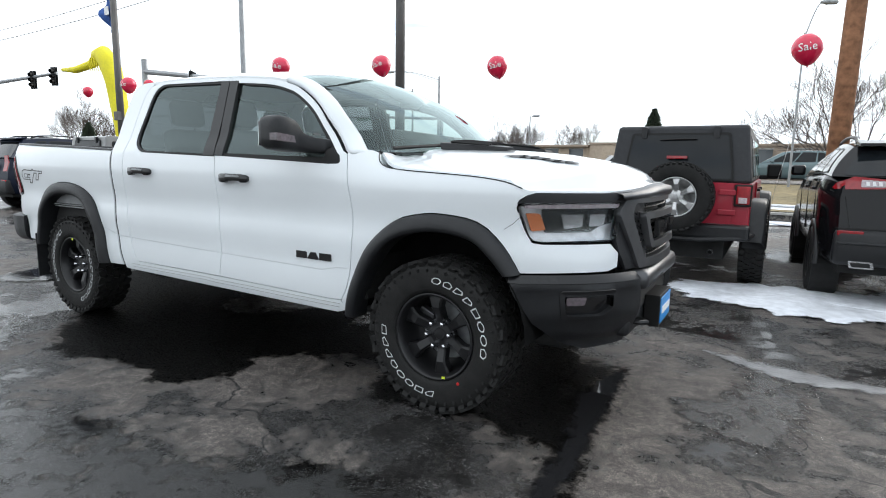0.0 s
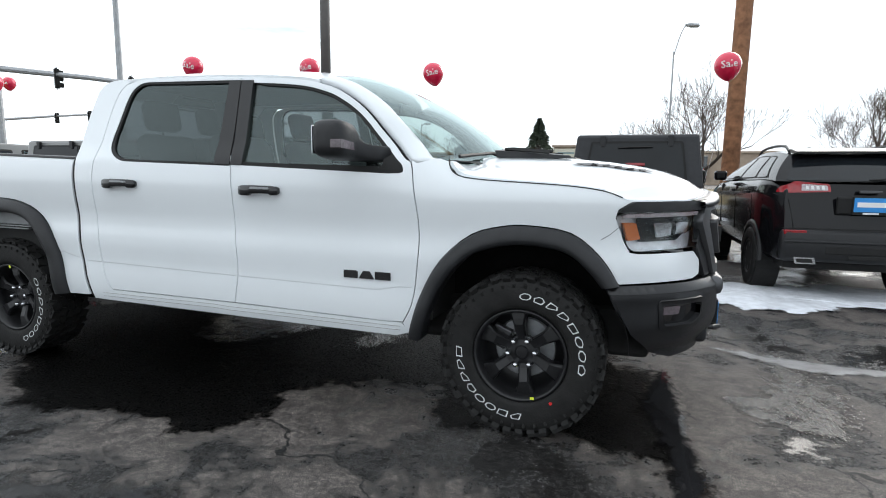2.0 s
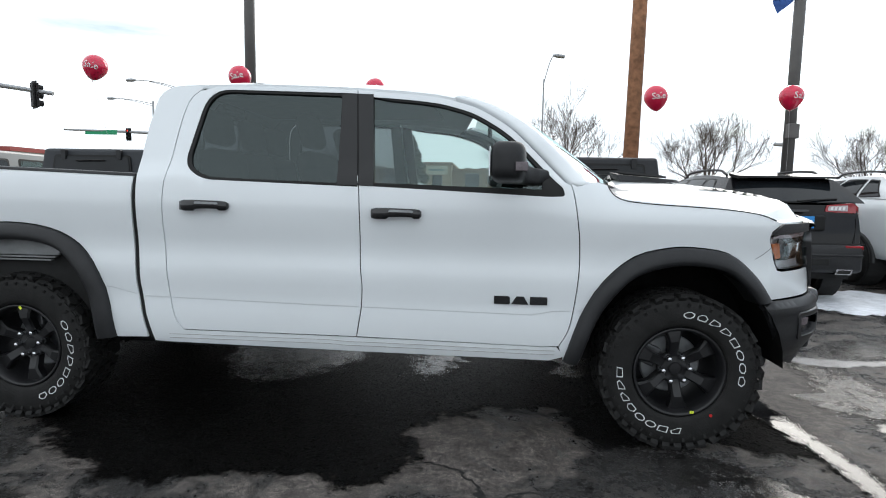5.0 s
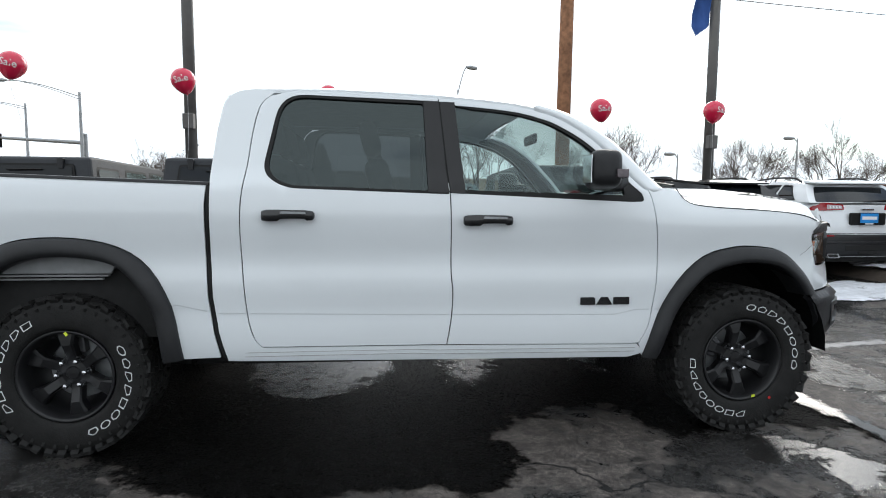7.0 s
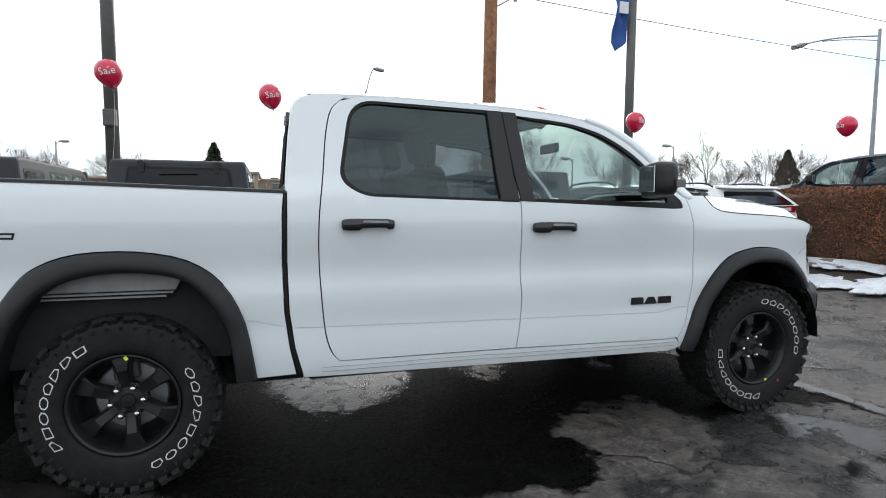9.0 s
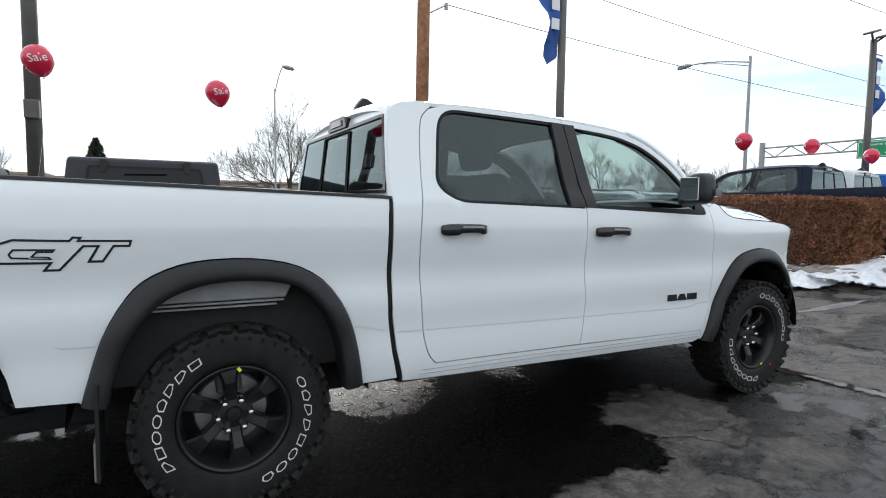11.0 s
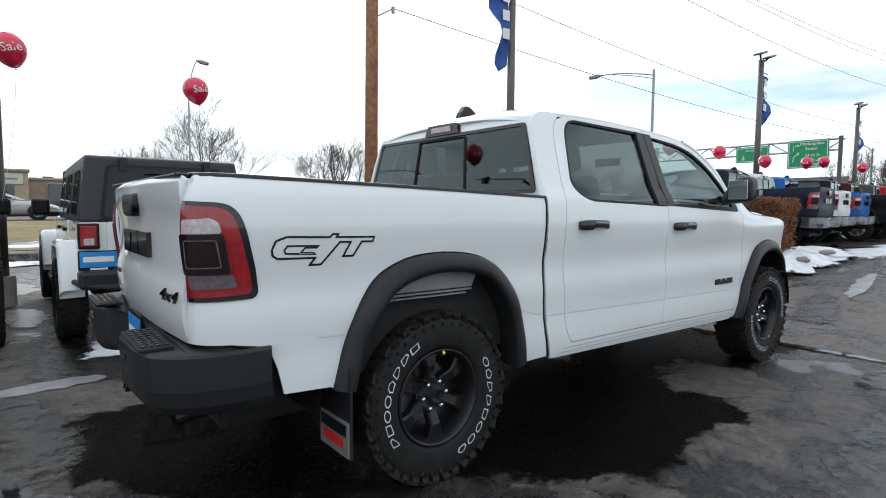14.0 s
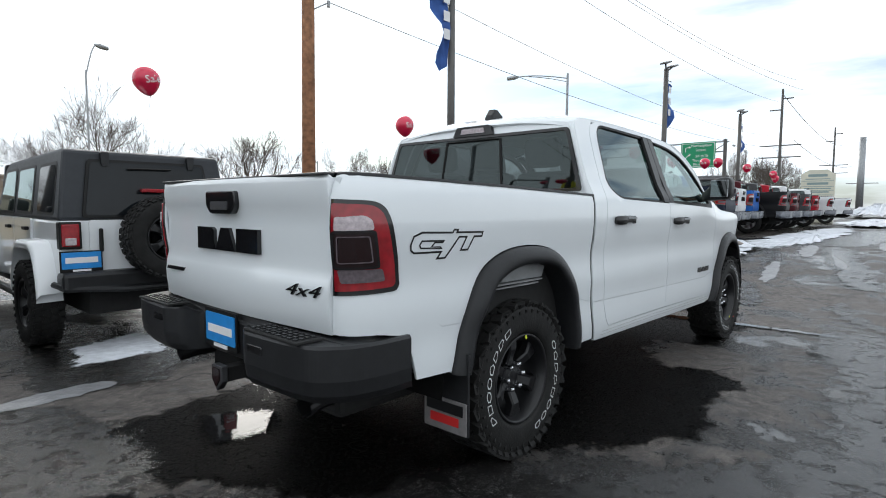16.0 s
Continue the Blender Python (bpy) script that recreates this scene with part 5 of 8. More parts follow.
        part("lettering_bar", box(-2.356, -2.350, -1.01, -0.785, 0.365, 0.415), SATIN, fl_)
        part("lettering_bar", box(-2.356, -2.350, -0.985, -0.81, 0.31, 0.352), REDPRINT, fl_)
        ht = new("hitch_cover")
        ht.parent = T
        ht["label"] = "grey shield-shaped hitch cover with dark red panel"
        part("cover_shell", prism(rounded([(-0.05, 0.50), (0.05, 0.50), (0.05, 0.42), (0.0, 0.37), (-0.05, 0.42)], 0.01), -3.02, -2.985, RX @ Matrix.Translation((0, 0, 0.05)), 0.004), GREYMETAL, ht)
        part("emblem_panel", prism(rounded([(-0.036, 0.487), (0.036, 0.487), (0.036, 0.43), (0.0, 0.392), (-0.036, 0.43)], 0.006), -3.026, -3.016, RX @ Matrix.Translation((0, 0, 0.05))), DARKLENS, ht)
        part("hitch_tube", box(-2.99, -2.70, -0.035, 0.035, 0.465, 0.535), DARK, ht)
    return T


truck = pickup("pickup_truck", "white crew-cab pickup with black flares, parked on wet asphalt", WHITE)

# ---- ground ----


def lot_z(x, y=0.0):
    return 0.40 * sm(5.0, 11.0, x)


def ground_z(x, y):
    z = lot_z(x)
    if y > 13.6:
        z = max(z, 0.22 + 0.40 * sm(13.6, 30.0, y))
    return z


def asphalt(name, wet_bias=0.0, dark=1.0, pool_bias=0.0, film=0.26, spec=0.36):
    """Worn asphalt, partly dry and grey-brown, partly soaked and shining, with crack lines and stones."""
    m = bpy.data.materials.new(name)
    m.use_nodes = True
    nt = m.node_tree
    N, L = nt.nodes, nt.links
    b = N["Principled BSDF"]
    co = N.new("ShaderNodeTexCoord")

    def noise_tex(scale, detail, rough=0.55, distort=0.0):
        n = N.new("ShaderNodeTexNoise")
        n.inputs["Scale"].default_value, n.inputs["Detail"].default_value = scale, detail
        n.inputs["Roughness"].default_value, n.inputs["Distortion"].default_value = rough, distort
        L.new(co.outputs["Object"], n.inputs["Vector"])
        return n.outputs["Fac"]

    def ramp(src, lo, hi, a=0.0, c=1.0):
        r = N.new("ShaderNodeMapRange")
        r.interpolation_type = "SMOOTHSTEP"
        r.inputs["From Min"].default_value, r.inputs["From Max"].default_value = lo, hi
        r.inputs["To Min"].default_value, r.inputs["To Max"].default_value = a, c
        L.new(src, r.inputs["Value"])
        return r.outputs["Result"]

    def math_node(op, a, c):
        n = N.new("ShaderNodeMath")
        n.operation = op
        n.use_clamp = op != "MULTIPLY_ADD"
        for k, v in enumerate((a, c)):
            if isinstance(v, (int, float)):
                n.inputs[k].default_value = v
            else:
                L.new(v, n.inputs[k])
        return n.outputs[0]

    big = noise_tex(0.55, 6.0, 0.6, 0.6)
    medium = noise_tex(2.3, 12.0, 0.68, 0.5)
    fine = noise_tex(38.0, 6.0, 0.7)
    stones = noise_tex(170.0, 3.0, 0.6)
    mix = N.new("ShaderNodeMix")
    mix.data_type = "FLOAT"
    mix.inputs["Factor"].default_value = 0.46
    L.new(big, mix.inputs["A"])
    L.new(medium, mix.inputs["B"])
    field = mix.outputs["Result"]
    dry = ramp(field, 0.478 + wet_bias, 0.53 + wet_bias)
    pool = ramp(field, 0.462 + pool_bias, 0.448 + pool_bias)
    # cracks
    vo = N.new("ShaderNodeTexVoronoi")
    vo.feature = "DISTANCE_TO_EDGE"
    vo.inputs["Scale"].default_value = 0.75
    wob = N.new("ShaderNodeTexNoise")
    wob.inputs["Scale"].default_value, wob.inputs["Detail"].default_value = 1.6, 7.0
    L.new(co.outputs["Object"], wob.inputs["Vector"])
    addv = N.new("ShaderNodeVectorMath")
    addv.operation = "MULTIPLY_ADD"
    addv.inputs[1].default_value = (1.3, 1.3, 0.0)
    L.new(wob.outputs["Color"], addv.inputs[0])
    L.new(co.outputs["Object"], addv.inputs[2])
    L.new(addv.outputs["Vector"], vo.inputs["Vector"])
    crack = ramp(vo.outputs["Distance"], 0.010, 0.003)
    some = ramp(noise_tex(0.8, 2.0), 0.44, 0.50)
    crack = math_node("MULTIPLY", crack, some)
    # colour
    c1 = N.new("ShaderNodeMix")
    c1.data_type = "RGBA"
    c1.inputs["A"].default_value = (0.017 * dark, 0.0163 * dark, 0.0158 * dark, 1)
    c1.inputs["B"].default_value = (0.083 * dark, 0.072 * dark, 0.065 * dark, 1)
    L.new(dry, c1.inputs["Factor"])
    tone = math_node("MULTIPLY", ramp(fine, 0.32, 0.68, 0.45, 1.5), ramp(stones, 0.36, 0.66, 0.35, 1.95))
    tone.node.use_clamp = False
    tone = math_node("MULTIPLY", tone, ramp(noise_tex(330.0, 1.0), 0.63, 0.70, 1.0, 3.2))
    tone.node.use_clamp = False
    tone = math_node("MULTIPLY", tone, ramp(noise_tex(9.0, 8.0, 0.68, 0.4), 0.34, 0.66, 0.6, 1.4))
    tone.node.use_clamp = False
    tint = N.new("ShaderNodeVectorMath")
    tint.operation = "SCALE"
    L.new(c1.outputs["Result"], tint.inputs[0])
    L.new(tone, tint.inputs["Scale"])
    c2 = N.new("ShaderNodeMix")
    c2.data_type = "RGBA"
    c2.inputs["B"].default_value = (0.006, 0.006, 0.006, 1)
    L.new(crack, c2.inputs["Factor"])
    L.new(tint.outputs["Vector"], c2.inputs["A"])
    L.new(c2.outputs["Result"], b.inputs["Base Color"])
    rough = N.new("ShaderNodeMix")
    rough.data_type = "FLOAT"
    rough.inputs["A"].default_value, rough.inputs["B"].default_value = film, 0.66
    L.new(math_node("MULTIPLY_ADD", dry, 0.75), rough.inputs["Factor"])
    rough.inputs["Factor"].links[0].from_node.inputs[2].default_value = 0.0
    L.new(ramp(fine, 0.35, 0.65, 0.0, 0.25), rough.inputs["Factor"].links[0].from_node.inputs[2])
    r2 = N.new("ShaderNodeMix")
    r2.data_type = "FLOAT"
    r2.inputs["B"].default_value = 0.035
    L.new(pool, r2.inputs["Factor"])
    L.new(rough.outputs["Result"], r2.inputs["A"])
    L.new(r2.outputs["Result"], b.inputs["Roughness"])
    b.inputs["Specular IOR Level"].default_value = spec
    # relief: stones stand out of the film, pools are level
    h = math_node("MULTIPLY", ramp(stones, 0.3, 0.75), 1.0)
    bp = N.new("ShaderNodeBump")
    st = N.new("ShaderNodeMix")
    st.data_type = "FLOAT"
    st.inputs["A"].default_value, st.inputs["B"].default_value = 0.60, 0.10
    L.new(pool, st.inputs["Factor"])
    L.new(st.outputs["Result"], bp.inputs["Strength"])
    bp.inputs["Distance"].default_value = 0.006
    L.new(h, bp.inputs["Height"])
    b2 = N.new("ShaderNodeBump")
    b2.inputs["Strength"].default_value, b2.inputs["Distance"].default_value = 0.10, 0.03
    L.new(medium, b2.inputs["Height"])
    L.new(bp.outputs["Normal"], b2.inputs["Normal"])
    L.new(b2.outputs["Normal"], b.inputs["Normal"])
    return m


ASPHALT = asphalt("worn_wet_asphalt", 0.006, 1.0, -0.010, 0.2, 0.42)
# wet asphalt, darkened further to hold the truck's shade and dark reflection
SOAKED_SHADE = asphalt("soaked_shaded_asphalt", 0.4, 0.16, -0.15, 0.25, 0.02)
ROADMAT = asphalt("road_asphalt", -0.12, 1.2, -0.12)
SNOW = material("old_snow", (0.66, 0.68, 0.72), 0.7, vary=0.14, scale=11, vary2=0.16, scale2=2.2, bump=0.55, bump_scale=45)
SLUSH = material("grey_slush", (0.20, 0.20, 0.205), 0.35, vary=0.25, scale=9, vary2=0.25, scale2=3, bump=0.6, bump_scale=40)
GRASS = material("dormant_grass", (0.20, 0.155, 0.075), 0.95, vary=0.3, scale=3, vary2=0.25, scale2=0.4, bump=0.8, bump_scale=60)
SOIL = material("damp_soil", (0.055, 0.042, 0.033), 0.95, vary=0.3, scale=6, vary2=0.2, scale2=1.0, bump=0.8, bump_scale=40)
CONCRETE = material("pale_concrete", (0.36, 0.35, 0.33), 0.85, vary=0.15, scale=8, vary2=0.12, scale2=1.2, bump=0.3, bump_scale=80)
WATER = material("puddle_water", (0.012, 0.012, 0.013), 0.03, vary=0.1, bump=0.05, bump_scale=14, spec=0.2)
FILM = material("wet_stony_film", (0.014, 0.0135, 0.013), 0.10, vary=0.5, scale=60, vary2=0.3, scale2=6, bump=0.5, bump_scale=120, spec=0.5)


def feather(m, scale=11.0, amount=1.0, lo=0.30, hi=0.66):
    """Lets a film thin out raggedly towards its rim, by the mesh's cover value."""
    nt = m.node_tree
    b, out = nt.nodes["Principled BSDF"], nt.nodes["Material Output"]
    at = nt.nodes.new("ShaderNodeAttribute")
    at.attribute_name = "cover"
    co = nt.nodes.new("ShaderNodeTexCoord")
    n = nt.nodes.new("ShaderNodeTexNoise")
    n.inputs["Scale"].default_value, n.inputs["Detail"].default_value, n.inputs["Roughness"].default_value = scale, 8.0, 0.68
    nt.links.new(co.outputs["Object"], n.inputs["Vector"])
    ma = nt.nodes.new("ShaderNodeMath")
    ma.operation = "MULTIPLY_ADD"
    ma.inputs[1].default_value = amount
    nt.links.new(n.outputs["Fac"], ma.inputs[0])
    sub_ = nt.nodes.new("ShaderNodeMath")
    sub_.operation = "SUBTRACT"
    sub_.inputs[1].default_value = 0.5 * amount
    nt.links.new(at.outputs["Fac"], sub_.inputs[0])
    nt.links.new(sub_.outputs[0], ma.inputs[2])
    r = nt.nodes.new("ShaderNodeMapRange")
    r.interpolation_type = "SMOOTHSTEP"
    r.inputs["From Min"].default_value, r.inputs["From Max"].default_value = lo, hi
    nt.links.new(ma.outputs[0], r.inputs["Value"])
    tr = nt.nodes.new("ShaderNodeBsdfTransparent")
    mx = nt.nodes.new("ShaderNodeMixShader")
    nt.links.new(r.outputs["Result"], mx.inputs["Fac"])
    nt.links.new(tr.outputs["BSDF"], mx.inputs[1])
    nt.links.new(b.outputs["BSDF"], mx.inputs[2])
    nt.links.new(mx.outputs["Shader"], out.inputs["Surface"])


feather(SNOW, 6.0, 1.5, 0.36, 0.62)
feather(SLUSH, 9.0)
feather(SOAKED_SHADE, 5.0, 1.7, 0.34, 0.66)
feather(WATER, 13.0, 1.5, 0.34, 0.74)
feather(FILM, 7.0, 2.6, 0.45, 1.05)
LINEPAINT = material("worn_white_line_paint", (0.15, 0.155, 0.16), 0.4, vary=0.3, scale=12, spec=0.2)
feather(LINEPAINT, 9.0, 1.2, 0.40, 0.75)


def cover(ob, values):
    at = ob.data.attributes.new("cover", "FLOAT", "POINT")
    at.data.foreach_set("value", values)
    return ob


def pool(name, outline, mat, label, category, rim=0.16, z=0.0026, kind="stuff", step=0.06):
    """A flat film on the ground inside a smooth outline, thinning over its rim."""
    line = resample(spline(outline, 8, True), 0.05)
    ob = panel(name, line, lambda u, v: Vector((u, v, lot_z(u) + z)), mat, None, (), step, 0.0)
    E = np.array(line)
    V = np.array([tuple(v.co)[:2] for v in ob.data.vertices])
    d = np.sqrt(((V[:, None, :] - E[None]) ** 2).sum(2)).min(1)
    cover(ob, np.clip(d / rim, 0, 1).tolist())
    return tagged(ob, label, category, kind=kind)


def sheet(name, xs, ys, fz, mat, label, category, kind="structure"):
    bm = bmesh.new()
    R = [[bm.verts.new((x, y, fz(x, y))) for x in xs] for y in ys]
    for a, b in zip(R, R[1:]):
        for i in range(len(xs) - 1):
            bm.faces.new((a[i], a[i + 1], b[i + 1], b[i]))
    return tagged(part(name, bm, mat, smooth=True), label, category, kind=kind)


gx = [-900, -300, -120, -60, -40] + list(np.linspace(-30, 4, 18)) + list(np.linspace(4.5, 12, 16)) + [14, 18, 24, 32, 44, 60, 90, 140, 300, 900]
gy = [-900, -200, -60, -30] + list(np.linspace(-20, 13.5, 18)) + [13.65, 14.2, 16, 18, 20, 22, 24, 26, 28, 30, 34, 40, 60, 120, 300, 900]
sheet("ground", gx, gy, ground_z, ASPHALT, "wet worn asphalt of a car lot", "ground")
sheet("verge", [-60, -40, -30, -20, -10, 0, 5, 7, 9, 11, 15, 20, 30, 60, 120], [13.83, 14.4, 15.5, 17, 19, 21, 23, 25, 27, 28.6], lambda x, y: ground_z(x, y) + 0.035, GRASS, "dormant brown grass verge beside the road", "grass")
sheet("road", [-140, -60, -30, -10, 0, 10, 30, 60, 140], [29.6, 33, 37, 41.5], lambda x, y: 0.635, ROADMAT, "grey asphalt road beyond the verge", "road")
kerb = thing("kerb", "pale concrete kerb along the lot", "kerb", kind="structure")
for k in range(40):
    x0 = -48 + k * 2.4
    zz = lot_z(x0 + 1.2)
    part("kerb_stone", box(x0 + 0.006, x0 + 2.394, 13.62, 13.80, zz - 0.05, max(0.235, zz + 0.17), 0.015), CONCRETE, kerb)


def blob(name, cx, cy, rx, ry, turn, height, mat, label, category, seed, rough=0.5, n=0, base=ground_z, kind="stuff", lift=0.003):
    """A low patch with a ragged edge and a domed, bumpy top."""
    bm = bmesh.new()
    off = Vector((seed * 7.3, seed * 3.1, 0))
    ct, sn = math.cos(turn), math.sin(turn)
    small = min(rx, ry)
    n = max(60, min(360, int(7 * max(rx, ry) / 0.06)))
    f0 = 0.9 / max(0.25, small)
    edge = []
    for i in range(n):
        a = 2 * math.pi * i / n
        p = Vector((math.cos(a) * rx, math.sin(a) * ry, 0))
        nn = Vector((math.cos(a) / rx, math.sin(a) / ry, 0)).normalized()
        wave = noise.noise(p * f0 + off) + 0.5 * noise.noise(p * f0 * 2.3 + off) + 0.28 * noise.noise(p * f0 * 5 + off) + 0.14 * noise.noise(p * f0 * 11 + off)
        p += nn * small * rough * wave
        edge.append(p)
    rings = []
    for k, f in enumerate((1.0, 0.93, 0.80, 0.62, 0.42, 0.22)):
        ring = []
        for p in edge:
            x, y = cx + (p.x * ct - p.y * sn) * f, cy + (p.x * sn + p.y * ct) * f
            z = base(x, y) + lift
            if height > 0.004:
                z += height * (1 - f) ** 0.5 * (0.75 + 0.6 * noise.noise(Vector((x * 3, y * 3, seed))) + 0.25 * noise.noise(Vector((x * 9, y * 9, seed)))) if k else -0.01
            ring.append(bm.verts.new((x, y, z)))
        rings.append(ring)
    for a, b in zip(rings, rings[1:]):
        for i in range(n):
            bm.faces.new((a[i], a[(i + 1) % n], b[(i + 1) % n], b[i]))
    c = bm.verts.new((cx, cy, base(cx, cy) + lift + (height if height > 0.004 else 0)))
    for i in range(n):
        bm.faces.new((rings[-1][i], rings[-1][(i + 1) % n], c))
    ob = part(name, bm, mat, smooth=True)
    rim = [0.0, 0.22, 0.75, 1.0, 1.0, 1.0]
    cover(ob, [rim[i // n] if i // n < 6 else 1.0 for i in range(len(ob.data.vertices))])
    return tagged(ob, label, category, kind=kind)


SN = "thin strip of old snow lying on wet asphalt"
blob("snow", 3.7, 3.30, 1.6, 0.85, 0.05, 0.05, SNOW, SN, "snow", 1)
blob("snow", 5.7, 3.45, 1.8, 0.9, 0.05, 0.05, SNOW, SN, "snow", 2)
blob("snow", 7.7, 2.75, 1.6, 0.75, -0.05, 0.09, SNOW, SN, "snow", 3)
blob("snow", 7.5, 1.9, 0.9, 0.6, 0.1, 0.22, SNOW, SN, "snow", 14)
blob("snow", -3.3, 12.6, 1.5, 0.6, 0.0, 0.08, SNOW, "crusted snow bank against the kerb", "snow", 4)
blob("snow", -8.5, 12.7, 4.5, 0.7, 0.0, 0.10, SNOW, "crusted snow bank against the kerb", "snow", 5)
blob("snow", 2.0, 12.6, 3.5, 0.7, 0.0, 0.08, SNOW, "crusted snow bank against the kerb", "snow", 6)
blob("snow", -2.0, 15.6, 14.0, 1.2, 0.0, 0.10, SNOW, "melting snow along the grass verge", "snow", 7)
blob("snow", 16.0, 15.5, 8.0, 1.3, 0.0, 0.12, SNOW, "melting snow along the grass verge", "snow", 8)
blob("snow", 18.0, 0.75, 9.0, 0.9, 0.02, 0.07, SNOW, "snow fringe before the parked pickups", "snow", 9)
blob("snow", 33.0, 0.4, 7.0, 1.3, 0.02, 0.35, SNOW, "ploughed snow heap beside the drive", "snow", 10)
blob("snow", 60.0, 2.0, 9.0, 3.0, 0.02, 1.3, SNOW, "ploughed snow heap far down the drive", "snow", 11)
SL = "grey slush patch on wet asphalt"
for k, (x, y, rx, ry, t) in enumerate(((-4.3, 1.5, 0.8, 0.28, 0.2), (-3.3, 1.9, 0.5, 0.15, 0.1), (-5.6, 2.3, 0.7, 0.25, -0.2), (-3.35, 5.2, 0.28, 0.8, 0.1), (-3.4, 8.0, 0.35, 0.9, 0.0), (8.6, -1.1, 0.9, 0.12, 0.25), (7.4, -0.2, 1.2, 0.14, 0.12), (10.5, -0.3, 1.6, 0.2, 0.1), (6.2, 0.7, 0.8, 0.1, -0.1), (-4.6, 0.4, 0.3, 0.1, 0.5), (13.0, -1.6, 2.5, 0.3, 0.05))):
    blob("slush", x, y, rx, ry, t, 0.012, SLUSH, SL, "slush", 20 + k, 0.45)
PD = "still puddle on worn asphalt"
for line in (
        [(0.61, -1.86), (0.7, -1.97), (0.68, -2.16), (0.43, -2.28), (0.17, -2.13), (0.35, -1.95)],
        [(2.58, -0.40), (2.70, -0.60), (2.66, -0.95), (2.50, -0.98), (2.42, -0.75)],
        [(-3.9, -0.9), (-3.4, -0.7), (-3.2, -0.1), (-3.5, 0.3), (-4.2, 0.1), (-4.3, -0.5)],
        [(-4.9, 0.2), (-4.3, 0.4), (-4.0, 1.1), (-4.7, 1.3), (-5.3, 0.8)],
        [(-3.0, 0.3), (-2.5, 0.2), (-2.3, 0.6), (-2.8, 0.9)]):
    pool("puddle", line, WATER, PD, "puddle", 0.22, 0.0104)
pool("puddle", [(2.48, 0.24), (2.38, -0.31), (2.44, -0.67), (2.50, -0.96), (2.50, -1.42), (2.53, -1.9), (2.67, -1.9), (2.75, -1.38), (2.73, -0.92), (2.70, -0.42), (2.65, 0.34)], WATER, "long puddle along the worn bay line", "puddle", 0.13, 0.0118, step=0.03)
pool("bay_line", [(2.58, -2.1), (2.68, -2.1), (2.72, -3.6), (2.76, -5.5), (2.66, -5.5), (2.62, -3.6)], LINEPAINT, "worn white painted bay line on wet asphalt", "road marking", 0.04, 0.0044, "structure")
FM = "shining wet film over stony asphalt"
for k, line in enumerate((
        [(1.74, -1.56), (2.32, -1.50), (2.65, -1.45), (3.1, -1.7), (3.2, -2.6), (2.3, -3.2), (0.96, -3.2), (-0.5, -3.0), (-1.3, -2.7), (-1.66, -1.9), (-1.23, -1.77), (-0.91, -1.77), (-0.73, -1.9), (-0.47, -1.96), (0.01, -1.93), (0.59, -1.81), (1.05, -1.86)],
        [(0.42, -1.46), (0.33, -1.72), (0.19, -1.78), (0.06, -1.64), (0.07, -1.55)],
        [(-2.23, 1.33), (-1.96, 1.2), (-2.26, 0.6), (-2.45, 0.69)],
        [(-1.35, 4.9), (-1.3, 4.4), (-1.84, 3.7), (-1.95, 4.1)],
        [(-3.18, 4.2), (-2.57, 4.9), (-1.85, 3.16), (-2.39, 1.76), (-3.0, 1.63), (-3.51, 2.18)],
        [(3.2, 1.0), (3.6, 0.95), (3.75, 0.11), (3.65, -0.42), (3.4, -0.65), (3.1, -0.55), (2.85, -0.47), (2.80, -0.04), (3.05, 0.3)],
        [(-2.4, -1.5), (-2.1, -1.1), (-1.3, -1.5), (-0.99, -1.78), (-0.9, -2.0), (-1.6, -2.3)],
        [(-1.15, -0.2), (-0.75, -0.45), (-0.25, -0.1), (0.0, 0.5), (-0.3, 1.1), (-1.1, 1.2), (-1.4, 0.5)],
        [(0.15, 0.0), (0.45, -0.15), (0.75, 0.2), (0.8, 1.0), (0.2, 1.1)],
        [(1.25, 0.0), (1.65, 0.1), (1.7, 1.0), (1.2, 1.0)],
        [(-4.6, -0.2), (-3.3, -0.1), (-3.0, 0.9), (-3.4, 1.9), (-4.8, 1.2)],
        [(4.2, -0.9), (5.6, -0.6), (6.6, -0.1), (6.2, 0.3), (4.9, 0.0), (4.0, -0.3)],
        [(6.5, -2.0), (8.8, -1.6), (11.5, -0.8), (11.0, -0.3), (8.0, -0.9), (6.4, -1.4)],
        [(3.2, -2.4), (4.4, -1.9), (5.4, -1.7), (5.0, -1.3), (3.9, -1.5), (3.1, -2.0)])):
    pool("wet_film", line, FILM, FM, "puddle", 0.24, 0.0029 + 0.00043 * k)
for line in (
        [(9.8, 0.82), (11.2, 0.19), (7.4, -0.61), (4.74, -0.95), (3.34, -0.98), (3.2, -0.7), (5.5, -0.3)],
        [(10.5, -0.53), (12.3, -0.9), (9.9, -1.66), (8.3, -1.48), (5.3, -1.8), (5.4, -1.6), (8.8, -1.1)],
        [(17.0, 1.4), (25.6, -0.65), (20.0, -1.6), (12.5, -1.5), (11.8, -0.07)]):
    pool("wet_film", line, FILM, FM, "puddle", 0.5, 0.006, step=0.2)
pool("slush", [(-2.94, 3.3), (-2.7, 3.48), (-2.13, 3.65), (-1.94, 3.18), (-2.18, 2.5), (-2.44, 2.47), (-2.85, 2.46), (-3.11, 2.56)], SNOW, "thin ice sheet over wet asphalt", "ice", 0.3, 0.006)
pool("slush", [(2.67, 1.06), (3.05, 1.10), (3.45, 0.98), (4.04, 0.95), (4.7, 1.0), (4.6, 0.7), (4.0, 0.6), (3.47, 0.53), (3.08, 0.77)], SLUSH, SL, "slush", 0.22, 0.006)

